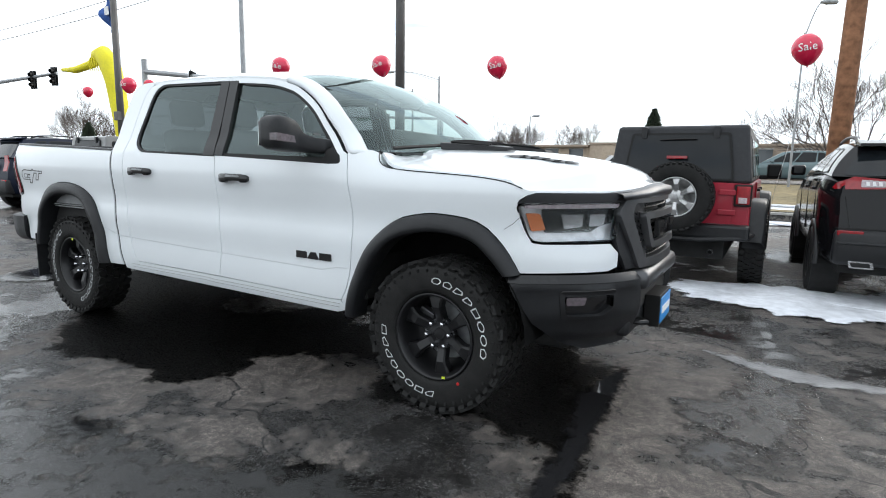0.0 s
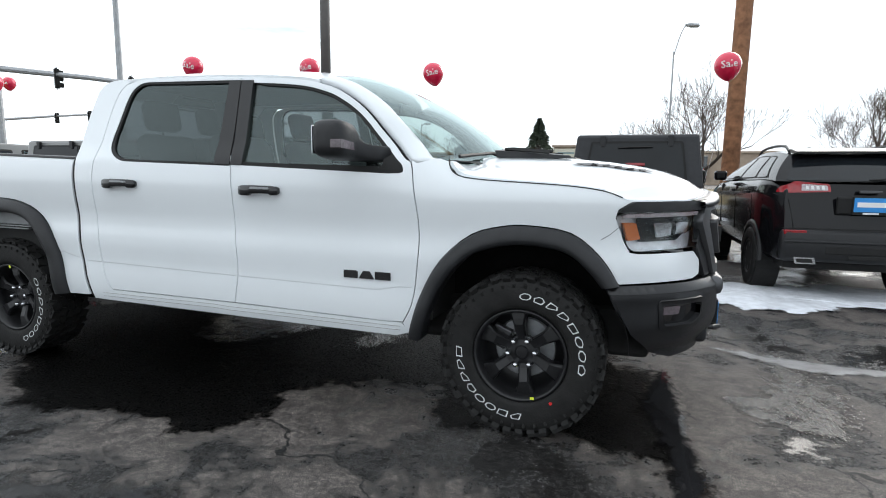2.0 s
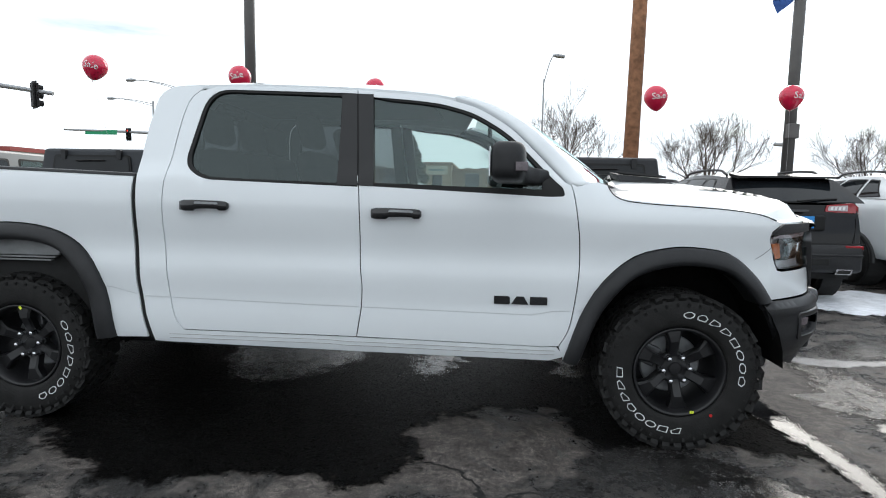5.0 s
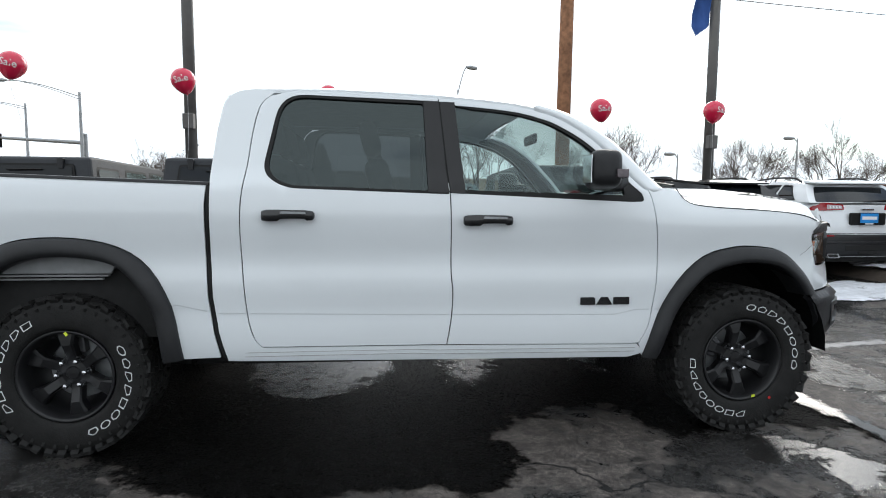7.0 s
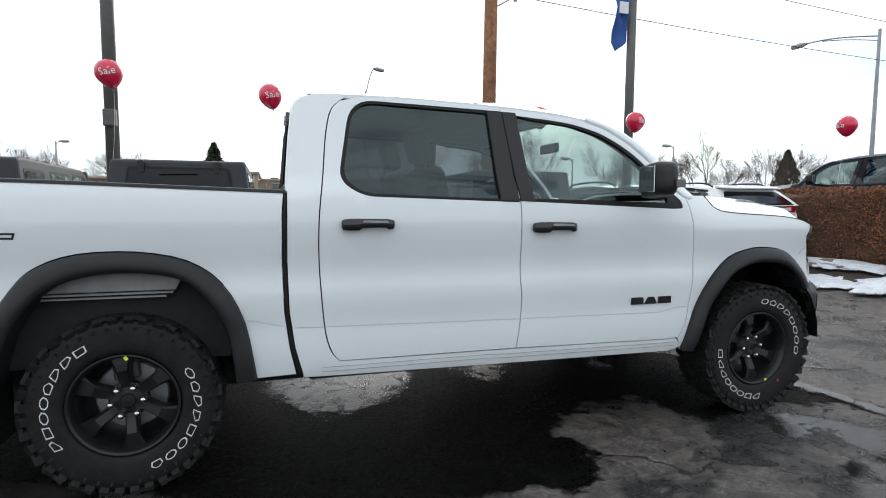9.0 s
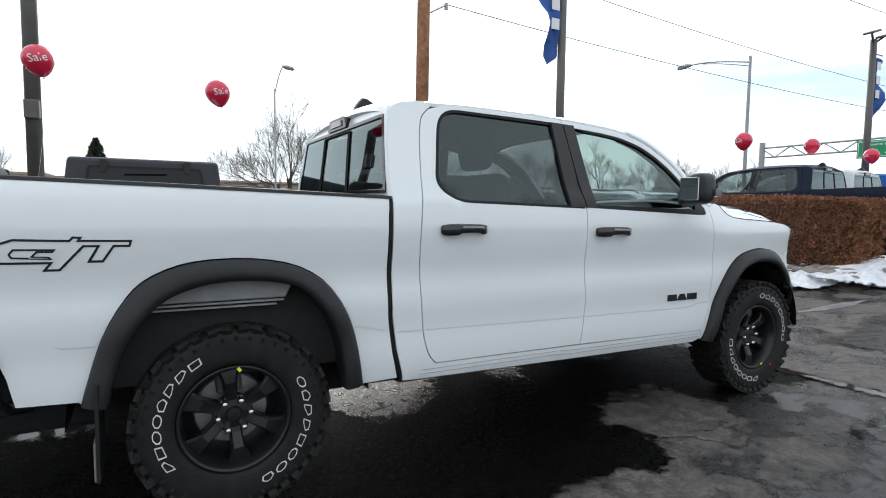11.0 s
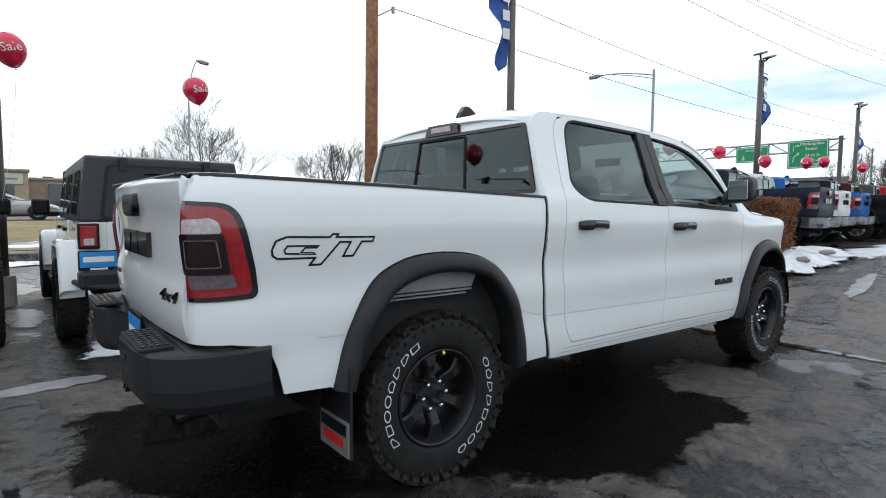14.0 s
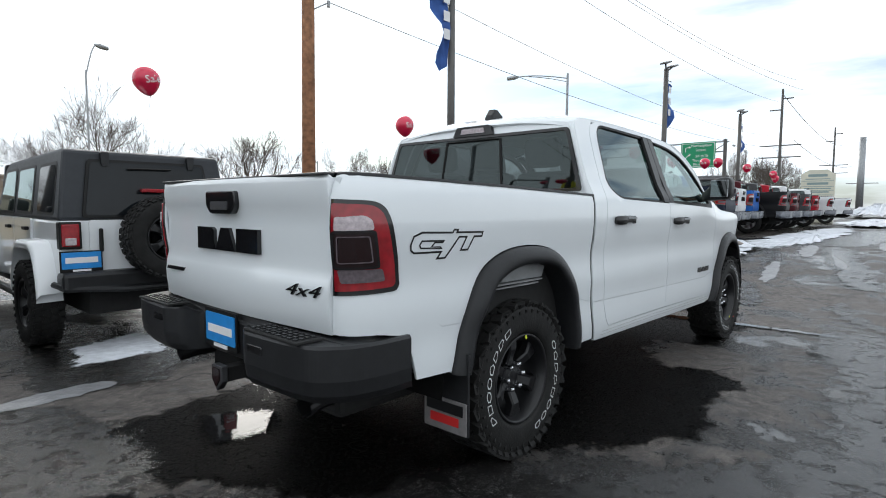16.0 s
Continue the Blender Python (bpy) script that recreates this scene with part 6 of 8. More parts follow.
# soaked ground under and beside the truck, with the truck's shade painted into its black
pool("wet_shade_patch", [(-3.2, 1.2), (-3.0, -0.6), (-1.95, -1.05), (-1.2, -1.66), (-0.76, -1.74), (-0.25, -1.66), (0.36, -1.66), (0.66, -1.25), (0.62, -0.90), (0.9, -0.74), (1.12, -0.68), (1.2, -1.0), (1.5, -1.18), (1.9, -1.08), (2.47, -1.18), (2.72, -1.05), (2.7, -0.54), (2.45, 0.09), (2.3, 0.6), (2.2, 1.2)], SOAKED_SHADE, "soaked patch of asphalt under the white pickup, its shade painted in", "wet asphalt", 0.36, 0.0022, "structure")
pool("wet_shade_patch", [(1.9, 0.3), (2.5, 0.45), (2.75, -0.2), (2.85, -0.9), (2.95, -1.4), (2.6, -1.55), (2.35, -1.2), (2.05, -0.75)], SOAKED_SHADE, "soaked patch of asphalt before the front wheel, blackened with painted shade", "wet asphalt", 0.42, 0.0018, "structure")
pool("wet_shade_patch", [(0.94, -2.05), (1.32, -1.80), (1.63, -1.63), (1.94, -1.60), (2.2, -1.68), (1.9, -1.85), (1.31, -2.05)], SOAKED_SHADE, "damp dark streak on dry asphalt", "wet asphalt", 0.2, 0.0022, "structure")

# planted island with hedge, stones and snow
island = sheet("island", list(np.linspace(7.3, 9.7, 10)), list(np.linspace(1.0, 13.4, 24)), lambda x, y: lot_z(x) + 0.16 * sm(7.3, 7.7, x) * sm(9.7, 9.3, x) * sm(1.0, 1.5, y) - 0.01, SOIL, "planted island of bare soil between the parking bays", "island")
blob("snow", 8.9, 1.30, 2.0, 0.75, -0.03, 0.16, SNOW, "snow cover over the stony island", "snow", 12, base=lambda x, y: lot_z(x) + 0.13 * sm(0.75, 1.3, y))
blob("snow", 7.9, 3.8, 0.45, 2.2, 0.0, 0.09, SNOW, "snow cover over the stony island", "snow", 13, base=lambda x, y: lot_z(x) + 0.14)
STONE = material("river_stone", (0.24, 0.21, 0.19), 0.8, vary=0.2, scale=6, bump=0.4, bump_scale=40, object_vary=0.35)
rng = random.Random(5)
stone_meshes = []
for k in range(5):
    bm = bmesh.new()
    bmesh.ops.create_icosphere(bm, subdivisions=2, radius=1.0)
    for v in bm.verts:
        v.co *= 0.85 + 0.3 * noise.noise(v.co * 1.3 + Vector((k * 5, 0, 0)))
        v.co.z *= 0.55
    me = bpy.data.meshes.new("stone")
    for f in bm.faces:
        f.smooth = True
    bm.to_mesh(me)
    bm.free()
    me.materials.append(STONE)
    stone_meshes.append(me)
for k in range(46):
    x, y = 7.6 + rng.random() * 2.0, 0.95 + rng.random() * (1.1 if k % 3 else 4.2)
    if x > 8.25 and y > 1.4:
        x = 7.6 + rng.random() * 0.6
    s = 0.05 + 0.09 * rng.random()
    o = new("stone", stone_meshes[k % 5])
    o.matrix_basis = pose(x, y, lot_z(x) + 0.17, 0, 0, rng.random() * 360) @ Matrix.Diagonal((s * 1.4, s, s, 1))
    tagged(o, "rounded brown stone lying in snow on the island", "stone", "stones on the island")

# ---- other vehicles: built with the tail at y = 0, facing +y, x to their right ----


def plate_on(parent, x, y, z, name="number_plate"):
    p = new(name)
    p.parent = parent
    p["label"] = "blue dealer plate in a black frame"
    part("frame", box(x - 0.165, x + 0.165, y - 0.012, y, z - 0.10, z + 0.085, 0.003), SEAL, p)
    part("plate_face", box(x - 0.152, x + 0.152, y - 0.016, y - 0.008, z - 0.07, z + 0.075, 0.002), BLUE, p)
    part("lettering_bar", box(x - 0.125, x + 0.125, y - 0.019, y - 0.014, z - 0.02, z + 0.03), PALE, p)
    part("lettering_bar", box(x - 0.07, x + 0.07, y - 0.016, y - 0.010, z - 0.094, z - 0.076), PALE, p)


def car_wheel(parent, x, y, sign, radius, width, rim, full=False, tread=False):
    """A wheel whose axle lies along x."""
    h = wheel(parent, 0, 0, -1, full, 10, rim, radius, width, tread=tread)
    h.matrix_basis = pose(x, y, radius, 0, 0, 90 if sign > 0 else -90) @ pose(0, 0, 0, 90, 0, 0)
    return h


TINT = glass("dark_car_glass", (0.8, 0.9, 0.95), 0.25)


def jeep(label, paint, top, at, full=True, rim=None, flares=None, spare=True, plate=True, group="jeeps in the row", spare_rim=None):
    """A boxy four-door off-roader with hard top and tail-mounted spare wheel."""
    J = thing("off_road_vehicle", label, "car", group, at=at)
    fl = flares or PLASTIC
    w = 0.78
    # tub
    YZ = Matrix(((0, 1, 0, 0), (1, 0, 0, 0), (0, 0, 1, 0), (0, 0, 0, 1)))
    part("tub", prism([(0.0, 0.60), (2.85, 0.50), (2.85, 1.20), (0.0, 1.18)], -w, w, YZ, 0.025), paint, J)
    # hard top: tapered box with thickness, openings filled by panes
    tp = [(0.015, 1.18), (2.72, 1.20), (2.35, 1.745), (2.2, 1.79), (0.20, 1.825), (0.09, 1.81)]
    bm = bmesh.new()
    rings = []
    for x, ins in ((-1, 0.0), (1, 0.0)):
        ring = []
        for y, z in tp:
            k = (z - 1.18) / 0.64
            ring.append(bm.verts.new((x * (w - 0.005 - 0.075 * k), y, z)))
        rings.append(ring)
    n = len(tp)
    for i in range(n):
        bm.faces.new((rings[0][i], rings[0][(i + 1) % n], rings[1][(i + 1) % n], rings[1][i]))
    bm.faces.new(rings[0])
    bm.faces.new(rings[1][::-1])
    bmesh.ops.recalc_face_normals(bm, faces=bm.faces)
    bmesh.ops.bevel(bm, geom=list(bm.edges), offset=0.03, segments=2, affect="EDGES", profile=0.5)
    ht = part("hard_top", bm, top, J)
    # rear glass with hinges, wiper
    def rear(x, z, o=0.0):
        k = (z - 1.18) / 0.64
        return Vector((x * (1 - 0.09 * k), 0.014 + 0.08 * k - o, z))
    panel("rear_window", rounded([(-0.60, 1.205), (0.60, 1.205), (0.57, 1.735), (-0.57, 1.735)], 0.04), lambda x, z: rear(x, z, 0.022), SEAL, J, (), 0.12, 0.02)
    panel("rear_pane", rounded([(-0.575, 1.225), (0.575, 1.225), (0.545, 1.71), (-0.545, 1.71)], 0.04), lambda x, z: rear(x, z, 0.028), TINTED, J, (), 0.12, 0.004)
    for sx in (-0.42, 0.42):
        p = rear(sx, 1.75, 0.03)
        part("glass_hinge", prism(rounded([(-0.035, 0.05), (0.035, 0.05), (0.028, -0.075), (-0.028, -0.075)], 0.012), -0.025, 0.02, Matrix.Translation(p)), PLASTIC, J)
    if full:
        part("rear_wiper", tube([rear(-0.22, 1.655, 0.05), rear(-0.1, 1.66, 0.055), rear(0.2, 1.665, 0.05)], 0.010, 5), SEAL, J)
    part("brake_light", box(-0.11, 0.11, -0.06, 0.0, 1.44, 1.475, 0.006), REDLENS, J)
    # side windows and doors
    for s in (-1, 1):
        def sidep(y, z, o=0.0):
            k = max(0.0, (z - 1.18) / 0.64)
            return Vector((s * (w - 0.005 - 0.075 * k + o), y, z))
        for a, b, t0, t1 in ((0.18, 0.78, 0.20, 0.78), (0.95, 1.62, 0.95, 1.62), (1.74, 2.52, 1.74, 2.26)):
            nm = "side_window" if a < 0.5 else "door_window"
            wn = panel(nm, rounded([(a, 1.225), (b, 1.235), (t1, 1.70), (t0, 1.71)], 0.05), lambda y, z: sidep(y, z, 0.004), SEAL, J, (), 0.15, 0.01, s < 0)
            panel("pane", rounded([(a + 0.03, 1.25), (b - 0.035, 1.26), (t1 - 0.03, 1.67), (t0 + 0.03, 1.68)], 0.05), lambda y, z: sidep(y, z, 0.010), TINTED if a < 0.5 else PALEGLASS, wn, (), 0.15, 0.004, s < 0)
        for a, b in ((0.90, 1.66), (1.68, 2.68)):
            d = panel("door", rounded([(a + (0.10 if a < 1 else 0), 0.66), (b, 0.58), (b, 1.185), (a, 1.185)], [0.12, 0.03, 0.02, 0.02]), lambda y, z: Vector((s * (w + 0.018), y, z)), paint, J, (), 0.2, 0.02, s < 0)
            part("door_handle", box(s * (w + 0.02), s * (w + 0.055), a + 0.07, a + 0.22, 1.07, 1.105, 0.008), SEAL, d)
        # flares
        for cy in (0.62, 3.60):
            rows = []
            for k in range(13):
                a = math.pi * (0.03 + 0.94 * k / 12)
                yy, zz = cy + 0.52 * math.cos(a), 0.42 + 0.56 * min(1.0, math.sin(a) * 1.25) ** 0.8
                rows.append([(s * (w - 0.05), yy, zz + 0.02), (s * (w + 0.13), yy, zz + 0.012), (s * (w + 0.16), yy, zz - 0.02), (s * (w + 0.155), yy - 0.05 * math.cos(a), zz - 0.065), (s * (w - 0.05), yy - 0.05 * math.cos(a), zz - 0.06)])
            strip("wheel_flare", rows, fl, J)
        part("side_mirror", box(s * (w + 0.08), s * (w + 0.27), 2.50, 2.60, 1.22, 1.42, 0.03), SEAL, J)
        part("mirror_arm", box(s * (w - 0.01), s * (w + 0.12), 2.53, 2.58, 1.20, 1.26, 0.01), SEAL, J)
        part("side_step", tube([(s * 0.86, 1.15, 0.42), (s * 0.86, 2.95, 0.42)], 0.04, 8), SEAL, J)
        # tail lamps
        tl = part("tail_lamp", box(s * 0.615, s * 0.785, -0.045, 0.06, 0.93, 1.17, 0.012), SEAL, J)
        part("red_lens", box(s * 0.635, s * 0.77, -0.055, 0.0, 0.955, 1.15, 0.008), REDLENS, tl)
        part("pale_lens", box(s * 0.66, s * 0.745, -0.060, 0.0, 0.965, 1.03, 0.006), PALELENS, tl)
        car_wheel(J, s * 0.82, 0.62, s, 0.405, 0.26, rim, tread=full)
        car_wheel(J, s * 0.82, 3.60, s, 0.405, 0.26, rim)
    # front
    part("bonnet", prism([(2.75, 0.75), (4.25, 0.75), (4.25, 1.08), (4.1, 1.14), (2.80, 1.20)], -0.66, 0.66, YZ, 0.04), paint, J)
    part("windscreen_frame", prism([(2.70, 1.18), (2.80, 1.18), (2.42, 1.77), (2.32, 1.77)], -0.72, 0.72, YZ, 0.02), top, J)
    part("front_bumper", box(-0.85, 0.85, 4.25, 4.45, 0.50, 0.70, 0.03), PLASTIC, J)
    # tailgate, bumper, spare
    tg = panel("tailgate", rounded([(-0.55, 0.72), (0.60, 0.72), (0.60, 1.185), (-0.55, 1.185)], 0.03), lambda x, z: Vector((x, -0.022, z)), paint, J, (), 0.2, 0.02)
    part("tailgate_handle", box(-0.485, -0.45, -0.07, -0.04, 0.90, 1.11, 0.012), SEAL, tg)
    for zz in (0.86, 1.08):
        part("tailgate_hinge", box(0.46, 0.64, -0.045, -0.015, zz - 0.03, zz + 0.03, 0.008), paint, tg)
    part("rear_bumper", box(-0.80, 0.80, -0.17, 0.06, 0.56, 0.73, 0.035), PLASTIC, J)
    part("bumper_bar", tube([(-0.82, 0.05, 0.62), (-0.78, -0.14, 0.60), (-0.3, -0.19, 0.56), (0.3, -0.19, 0.56), (0.78, -0.14, 0.60), (0.82, 0.05, 0.62)], 0.028, 8), PLASTIC, J)
    part("underbody", box(-0.55, 0.55, 0.05, 4.2, 0.32, 0.62), DARK, J)
    part("tail_pipe", tube([(0.42, 0.3, 0.40), (0.42, -0.06, 0.40)], 0.03, 8, False), GALV, J)
    if spare:
        sp = wheel(J, 0, 0, -1, False, 0, spare_rim or rim, 0.39, 0.26, tread=full)
        sp.name = "spare_wheel"
        sp.matrix_basis = pose(0.05, -0.21, 1.02, 90, 0, 0)
    if plate:
        plate_on(J, -0.63, -0.05, 0.83)
    return J


def car(label, paint, at, rz=0, length=4.6, width=1.84, height=1.66, belt=1.02, lower=0.30, tail=0.55, nose=1.35, rail=True, lamps="wide", trim=None, full=True, rim=None, plate=True, group="", roof_paint=None, wheel_r=0.36):
    """A modern closed car: shell of lofted ribs, glasshouse, lamps and bumpers."""
    C = thing("parked_car", label, "car", group, at=at, rz=rz)
    hw = width / 2
    trim = trim or PLASTIC
    Ls = [0.0, 0.03, 0.10, 0.3, 0.8, 1.6, 2.6, length - 1.2, length - 0.6, length - 0.2, length - 0.05, length]

    def halfw(y):
        return hw * (1 - 0.16 * sm(0.35, -0.05, y) ** 2 - 0.22 * sm(length - 0.9, length + 0.1, y) ** 2)

    def deck(y):
        return lerp(y, (0, 0.1, 0.5, length - nose - 0.1, length - nose + 0.2, length - 0.3, length), (belt - 0.03, belt, belt + 0.02, belt - 0.02, belt - 0.06, belt - 0.22, belt - 0.40))
    rows = []
    for y in Ls:
        h, d = halfw(y), deck(y)
        back = 0.0
        row = []
        for z, k in ((lower, 0.90), (lower + 0.06, 0.965), (lower + 0.22, 0.985), (lower + 0.30, 0.992), ((lower + d) / 2 + 0.1, 0.995), (d - 0.16, 1.0), (d - 0.08, 0.985), (d, 0.955), (d + 0.015, 0.90)):
            yy = y
            if y < 0.2:
                yy = y + 0.05 * sm(lower + 0.35, lower, z) + 0.10 * sm(0.75, d, z)
            row.append((k * h, yy, z))
        rows.append(row)
    for s in (-1, 1):
        strip("body_side", [[(s * x, y, z) for x, y, z in r] for r in rows], paint, C)
    strip("body_deck", [[(f * r[-1][0], r[-1][1], r[-1][2] + 0.02 * (1 - f * f)) for f in np.linspace(-1, 1, 7)] for r in rows], paint, C)
    strip("tail_panel", [[(f * x, y - 0.03 * (1 - f * f), z) for f in np.linspace(-1, 1, 9)] for x, y, z in rows[0]], paint, C)
    strip("nose_panel", [[(f * x, y + 0.08 * (1 - f * f), z) for f in np.linspace(-1, 1, 9)] for x, y, z in rows[-1]], trim, C)
    # glasshouse
    y0, y1 = 0.13, length - nose
    r0, r1 = y0 + tail * 0.62, y1 - 0.95

    def gh(t, u, o=0.0):
        """t along from the tail glass to the windscreen at the roof line, u from the belt to the roof."""
        yb, yt = y0 + (y1 - y0) * t, r0 + (r1 - r0) * t
        y = yb + (yt - yb) * u
        z0 = deck(yb) + 0.01
        zr = height - 0.035 - 0.07 * (2 * t - 0.9) ** 2
        z = z0 + (zr - z0) * u
        x = (halfw(max(0.25, min(y, length - 1.0))) * 0.955) * (1 - 0.23 * max(0.0, u) ** 1.4) + o
        return x, y, z
    for s in (-1, 1):
        strip("pillar_side", [[(s * gh(t, u)[0], gh(t, u)[1], gh(t, u)[2]) for u in np.linspace(0, 1, 6)] for t in np.linspace(0, 1, 16)], paint, C)
        def sp(t, u, o=0.004):
            x, y, z = gh(t, u, o)
            return Vector((s * x, y, z))
        for a, b, nm in ((0.10, 0.27, "quarter_window"), (0.29, 0.56, "rear_door_window"), (0.58, 0.90, "front_door_window")):
            sl = 0.05 if a < 0.2 else 0.0
            wn = panel(nm, rounded([(a, 0.06), (b, 0.05), (b - (0.06 if b > 0.8 else 0), 0.88), (a + sl, 0.86)], 0.04), lambda t, u: sp(t, u, 0.003), SEAL, C, (), 0.12, 0.0, s > 0)
            panel("pane", rounded([(a + 0.01, 0.10), (b - 0.01, 0.09), (b - 0.012 - (0.06 if b > 0.8 else 0), 0.83), (a + 0.012 + sl, 0.82)], 0.04), lambda t, u: sp(t, u, 0.007), TINTED, wn, (), 0.12, 0.0, s > 0)
        zc = (lower + belt) / 2 + 0.08
        for yy in (1.12, 2.05):
            part("door_handle", box(s * (hw - 0.012), s * (hw + 0.022), yy + 0.05, yy + 0.23, belt - 0.15, belt - 0.115, 0.008), trim if full else paint, C)
        if full:
            for yy in (0.98, 1.92, 2.98):
                part("door_gap", box(s * (hw - 0.03), s * (hw + 0.0005), yy, yy + 0.006, lower + 0.2, belt - 0.06), SEAL, C)
        part("side_mirror", box(s * (hw + 0.0), s * (hw + 0.17), y1 - 0.62, y1 - 0.50, belt + 0.0, belt + 0.14, 0.03), paint, C)
        if rail:
            pts = []
            for t in np.linspace(0.10, 0.86, 10):
                x, y, z = gh(t, 1.0)
                lift = 0.05 if 0.12 < t < 0.84 else 0.0
                pts.append((s * (x - 0.05), y, z + 0.02 + lift))
            part("roof_rail", tube(pts, 0.018, 6), trim, C)
        for yy in (0.85, length - 0.95):
            rows2 = []
            for k in range(13):
                a = math.pi * k / 12
                ya, za = yy + (wheel_r + 0.09) * math.cos(a), wheel_r + (wheel_r + 0.08) * math.sin(a)
                yb2, zb2 = yy + (wheel_r + 0.03) * math.cos(a), wheel_r + (wheel_r + 0.02) * math.sin(a)
                x = halfw(ya) * 0.995
                rows2.append([(s * (x - 0.03), ya, za), (s * (x + 0.012), ya, za), (s * (x + 0.016), yb2, zb2), (s * (x - 0.22), yb2, zb2)])
            strip("arch_trim", rows2, trim, C)
            bm = bmesh.new()
            add_lathe(bm, [(0.0, 0.0), (wheel_r + 0.03, 0.0), (wheel_r + 0.03, -0.25)], 24, Matrix.Translation((s * (halfw(yy) * 0.995 + 0.006), yy, wheel_r)) @ Matrix.Rotation(s * math.pi / 2, 4, "Y"))
            part("arch_opening", bm, DARK, C)
            car_wheel(C, s * (hw - 0.09), yy, s, wheel_r, 0.235, rim)
        # tail lamps
        zt = belt - 0.02
        if lamps == "wide":
            o = [(0.42, zt - 0.075), (0.44, zt + 0.005), (0.83, zt + 0.035), (0.93, zt - 0.02), (0.95, zt - 0.09), (0.70, zt - 0.085)]
        else:
            o = [(0.70, zt - 0.30), (0.68, zt + 0.08), (0.86, zt + 0.10), (0.97, zt - 0.30)]

        def tailp(k, z, off=0.0):
            k = max(0.0, k)
            y = 0.05 * sm(lower + 0.35, lower, z) + 0.10 * sm(0.75, deck(0), z) - 0.03 * (1 - min(1, k) ** 2) - off
            if k > 0.9:
                y += (k - 0.9) * 2.2
            return Vector((s * min(k, 0.955) * halfw(max(0.0, y)) * (1.0 if k < 0.955 else 1 + (k - 0.955) * 0.3), y, z))
        tl = panel("tail_lamp", rounded(o, 0.02), lambda k, z: tailp(k, z, 0.012), REDLENS, C, (), 0.06, 0.02, s < 0)
        if lamps == "wide":
            panel("pale_lens", rounded([(0.46, zt - 0.060), (0.47, zt - 0.010), (0.76, zt + 0.006), (0.76, zt - 0.066)], 0.01), lambda k, z: tailp(k, z, 0.018), PALELENS, tl, (), 0.06, 0.004, s < 0)
            for q in range(4):
                panel("lamp_bar", [(0.50 + q * 0.06, zt - 0.052), (0.535 + q * 0.06, zt - 0.052), (0.54 + q * 0.06, zt - 0.012), (0.51 + q * 0.06, zt - 0.014)], lambda k, z: tailp(k, z, 0.023), PALE, tl, (), 0.06, 0.003, s < 0)
            seam = [(0.955, zt - 0.10), (0.90, zt - 0.16), (0.88, lower + 0.37)]
            part("hatch_seam", tube([tailp(k, z, 0.004) for k, z in seam], 0.004, 4), SEAL, C)
        part("reflector", box(s * 0.62 * hw, s * 0.86 * hw, -0.045, 0.02, lower + 0.30, lower + 0.35, 0.008), REDLENS, C)
        if full:
            ex = part("exhaust_tip", prism(rounded([(s * 0.50 * hw, lower - 0.01), (s * 0.72 * hw, lower - 0.01), (s * 0.74 * hw, lower + 0.06), (s * 0.52 * hw, lower + 0.06)], 0.015), -0.05, 0.10), CHROME, C)
            part("exhaust_mouth", prism(rounded([(s * 0.53 * hw, lower + 0.005), (s * 0.70 * hw, lower + 0.005), (s * 0.715 * hw, lower + 0.045), (s * 0.545 * hw, lower + 0.045)], 0.012), -0.053, -0.04), DARK, ex)
    # roof, screens, bumper
    strip("roof", [[(f * gh(t, 1.0)[0], gh(t, 1.0)[1], gh(t, 1.0)[2] + 0.035 * (1 - abs(f) ** 2.5)) for f in np.linspace(-1, 1, 11)] for t in np.linspace(0, 1, 12)], roof_paint or paint, C)
    def rearg(f, u, o=0.0):
        x, y, z = gh(0.0, u)
        return Vector((f * x, y - 0.04 * (1 - f * f) - o, z))
    panel("rear_hatch", [(-1, 0), (1, 0), (1, 1), (-1, 1)], lambda f, u: rearg(f, u), paint, C, (), 0.12, 0.0)
    rg = panel("rear_window", rounded([(-0.88, 0.04), (0.88, 0.04), (0.84, 0.86), (-0.84, 0.86)], 0.06), lambda f, u: rearg(f, u, 0.006), TINTED, C, (), 0.1, 0.0)
    part("rear_spoiler", prism([(y_, z_) for y_, z_ in ((r0 - 0.16, height - 0.085), (r0 - 0.16, height - 0.06), (r0 + 0.10, height - 0.02), (r0 + 0.10, height - 0.07))], -hw * 0.70, hw * 0.70, Matrix(((0, 1, 0, 0), (1, 0, 0, 0), (0, 0, 1, 0), (0, 0, 0, 1))), 0.008), paint, C)
    if full:
        part("rear_wiper", tube([rearg(0.0, 0.06, 0.03), rearg(0.25, 0.12, 0.03), rearg(0.62, 0.17, 0.02)], 0.010, 5), SEAL, C)
    def frontg(f, u):
        x, y, z = gh(1.0, u)
        return Vector((f * x, y + 0.06 * (1 - f * f), z))
    panel("windscreen", [(-1, 0), (1, 0), (1, 1), (-1, 1)], frontg, TINTED, C, (), 0.15, 0.0, True)
    part("rear_bumper", box(-hw * 0.88, hw * 0.88, -0.05, 0.16, lower + 0.01, lower + 0.36, 0.05), trim, C, smooth=True)
    part("bumper_recess", box(-hw * 0.42, hw * 0.42, -0.056, 0.0, lower + 0.10, lower + 0.19, 0.015), DARK, C)
    part("underbody", box(-hw * 0.8, hw * 0.8, 0.1, length - 0.15, lower - 0.08, lower + 0.2), DARK, C)
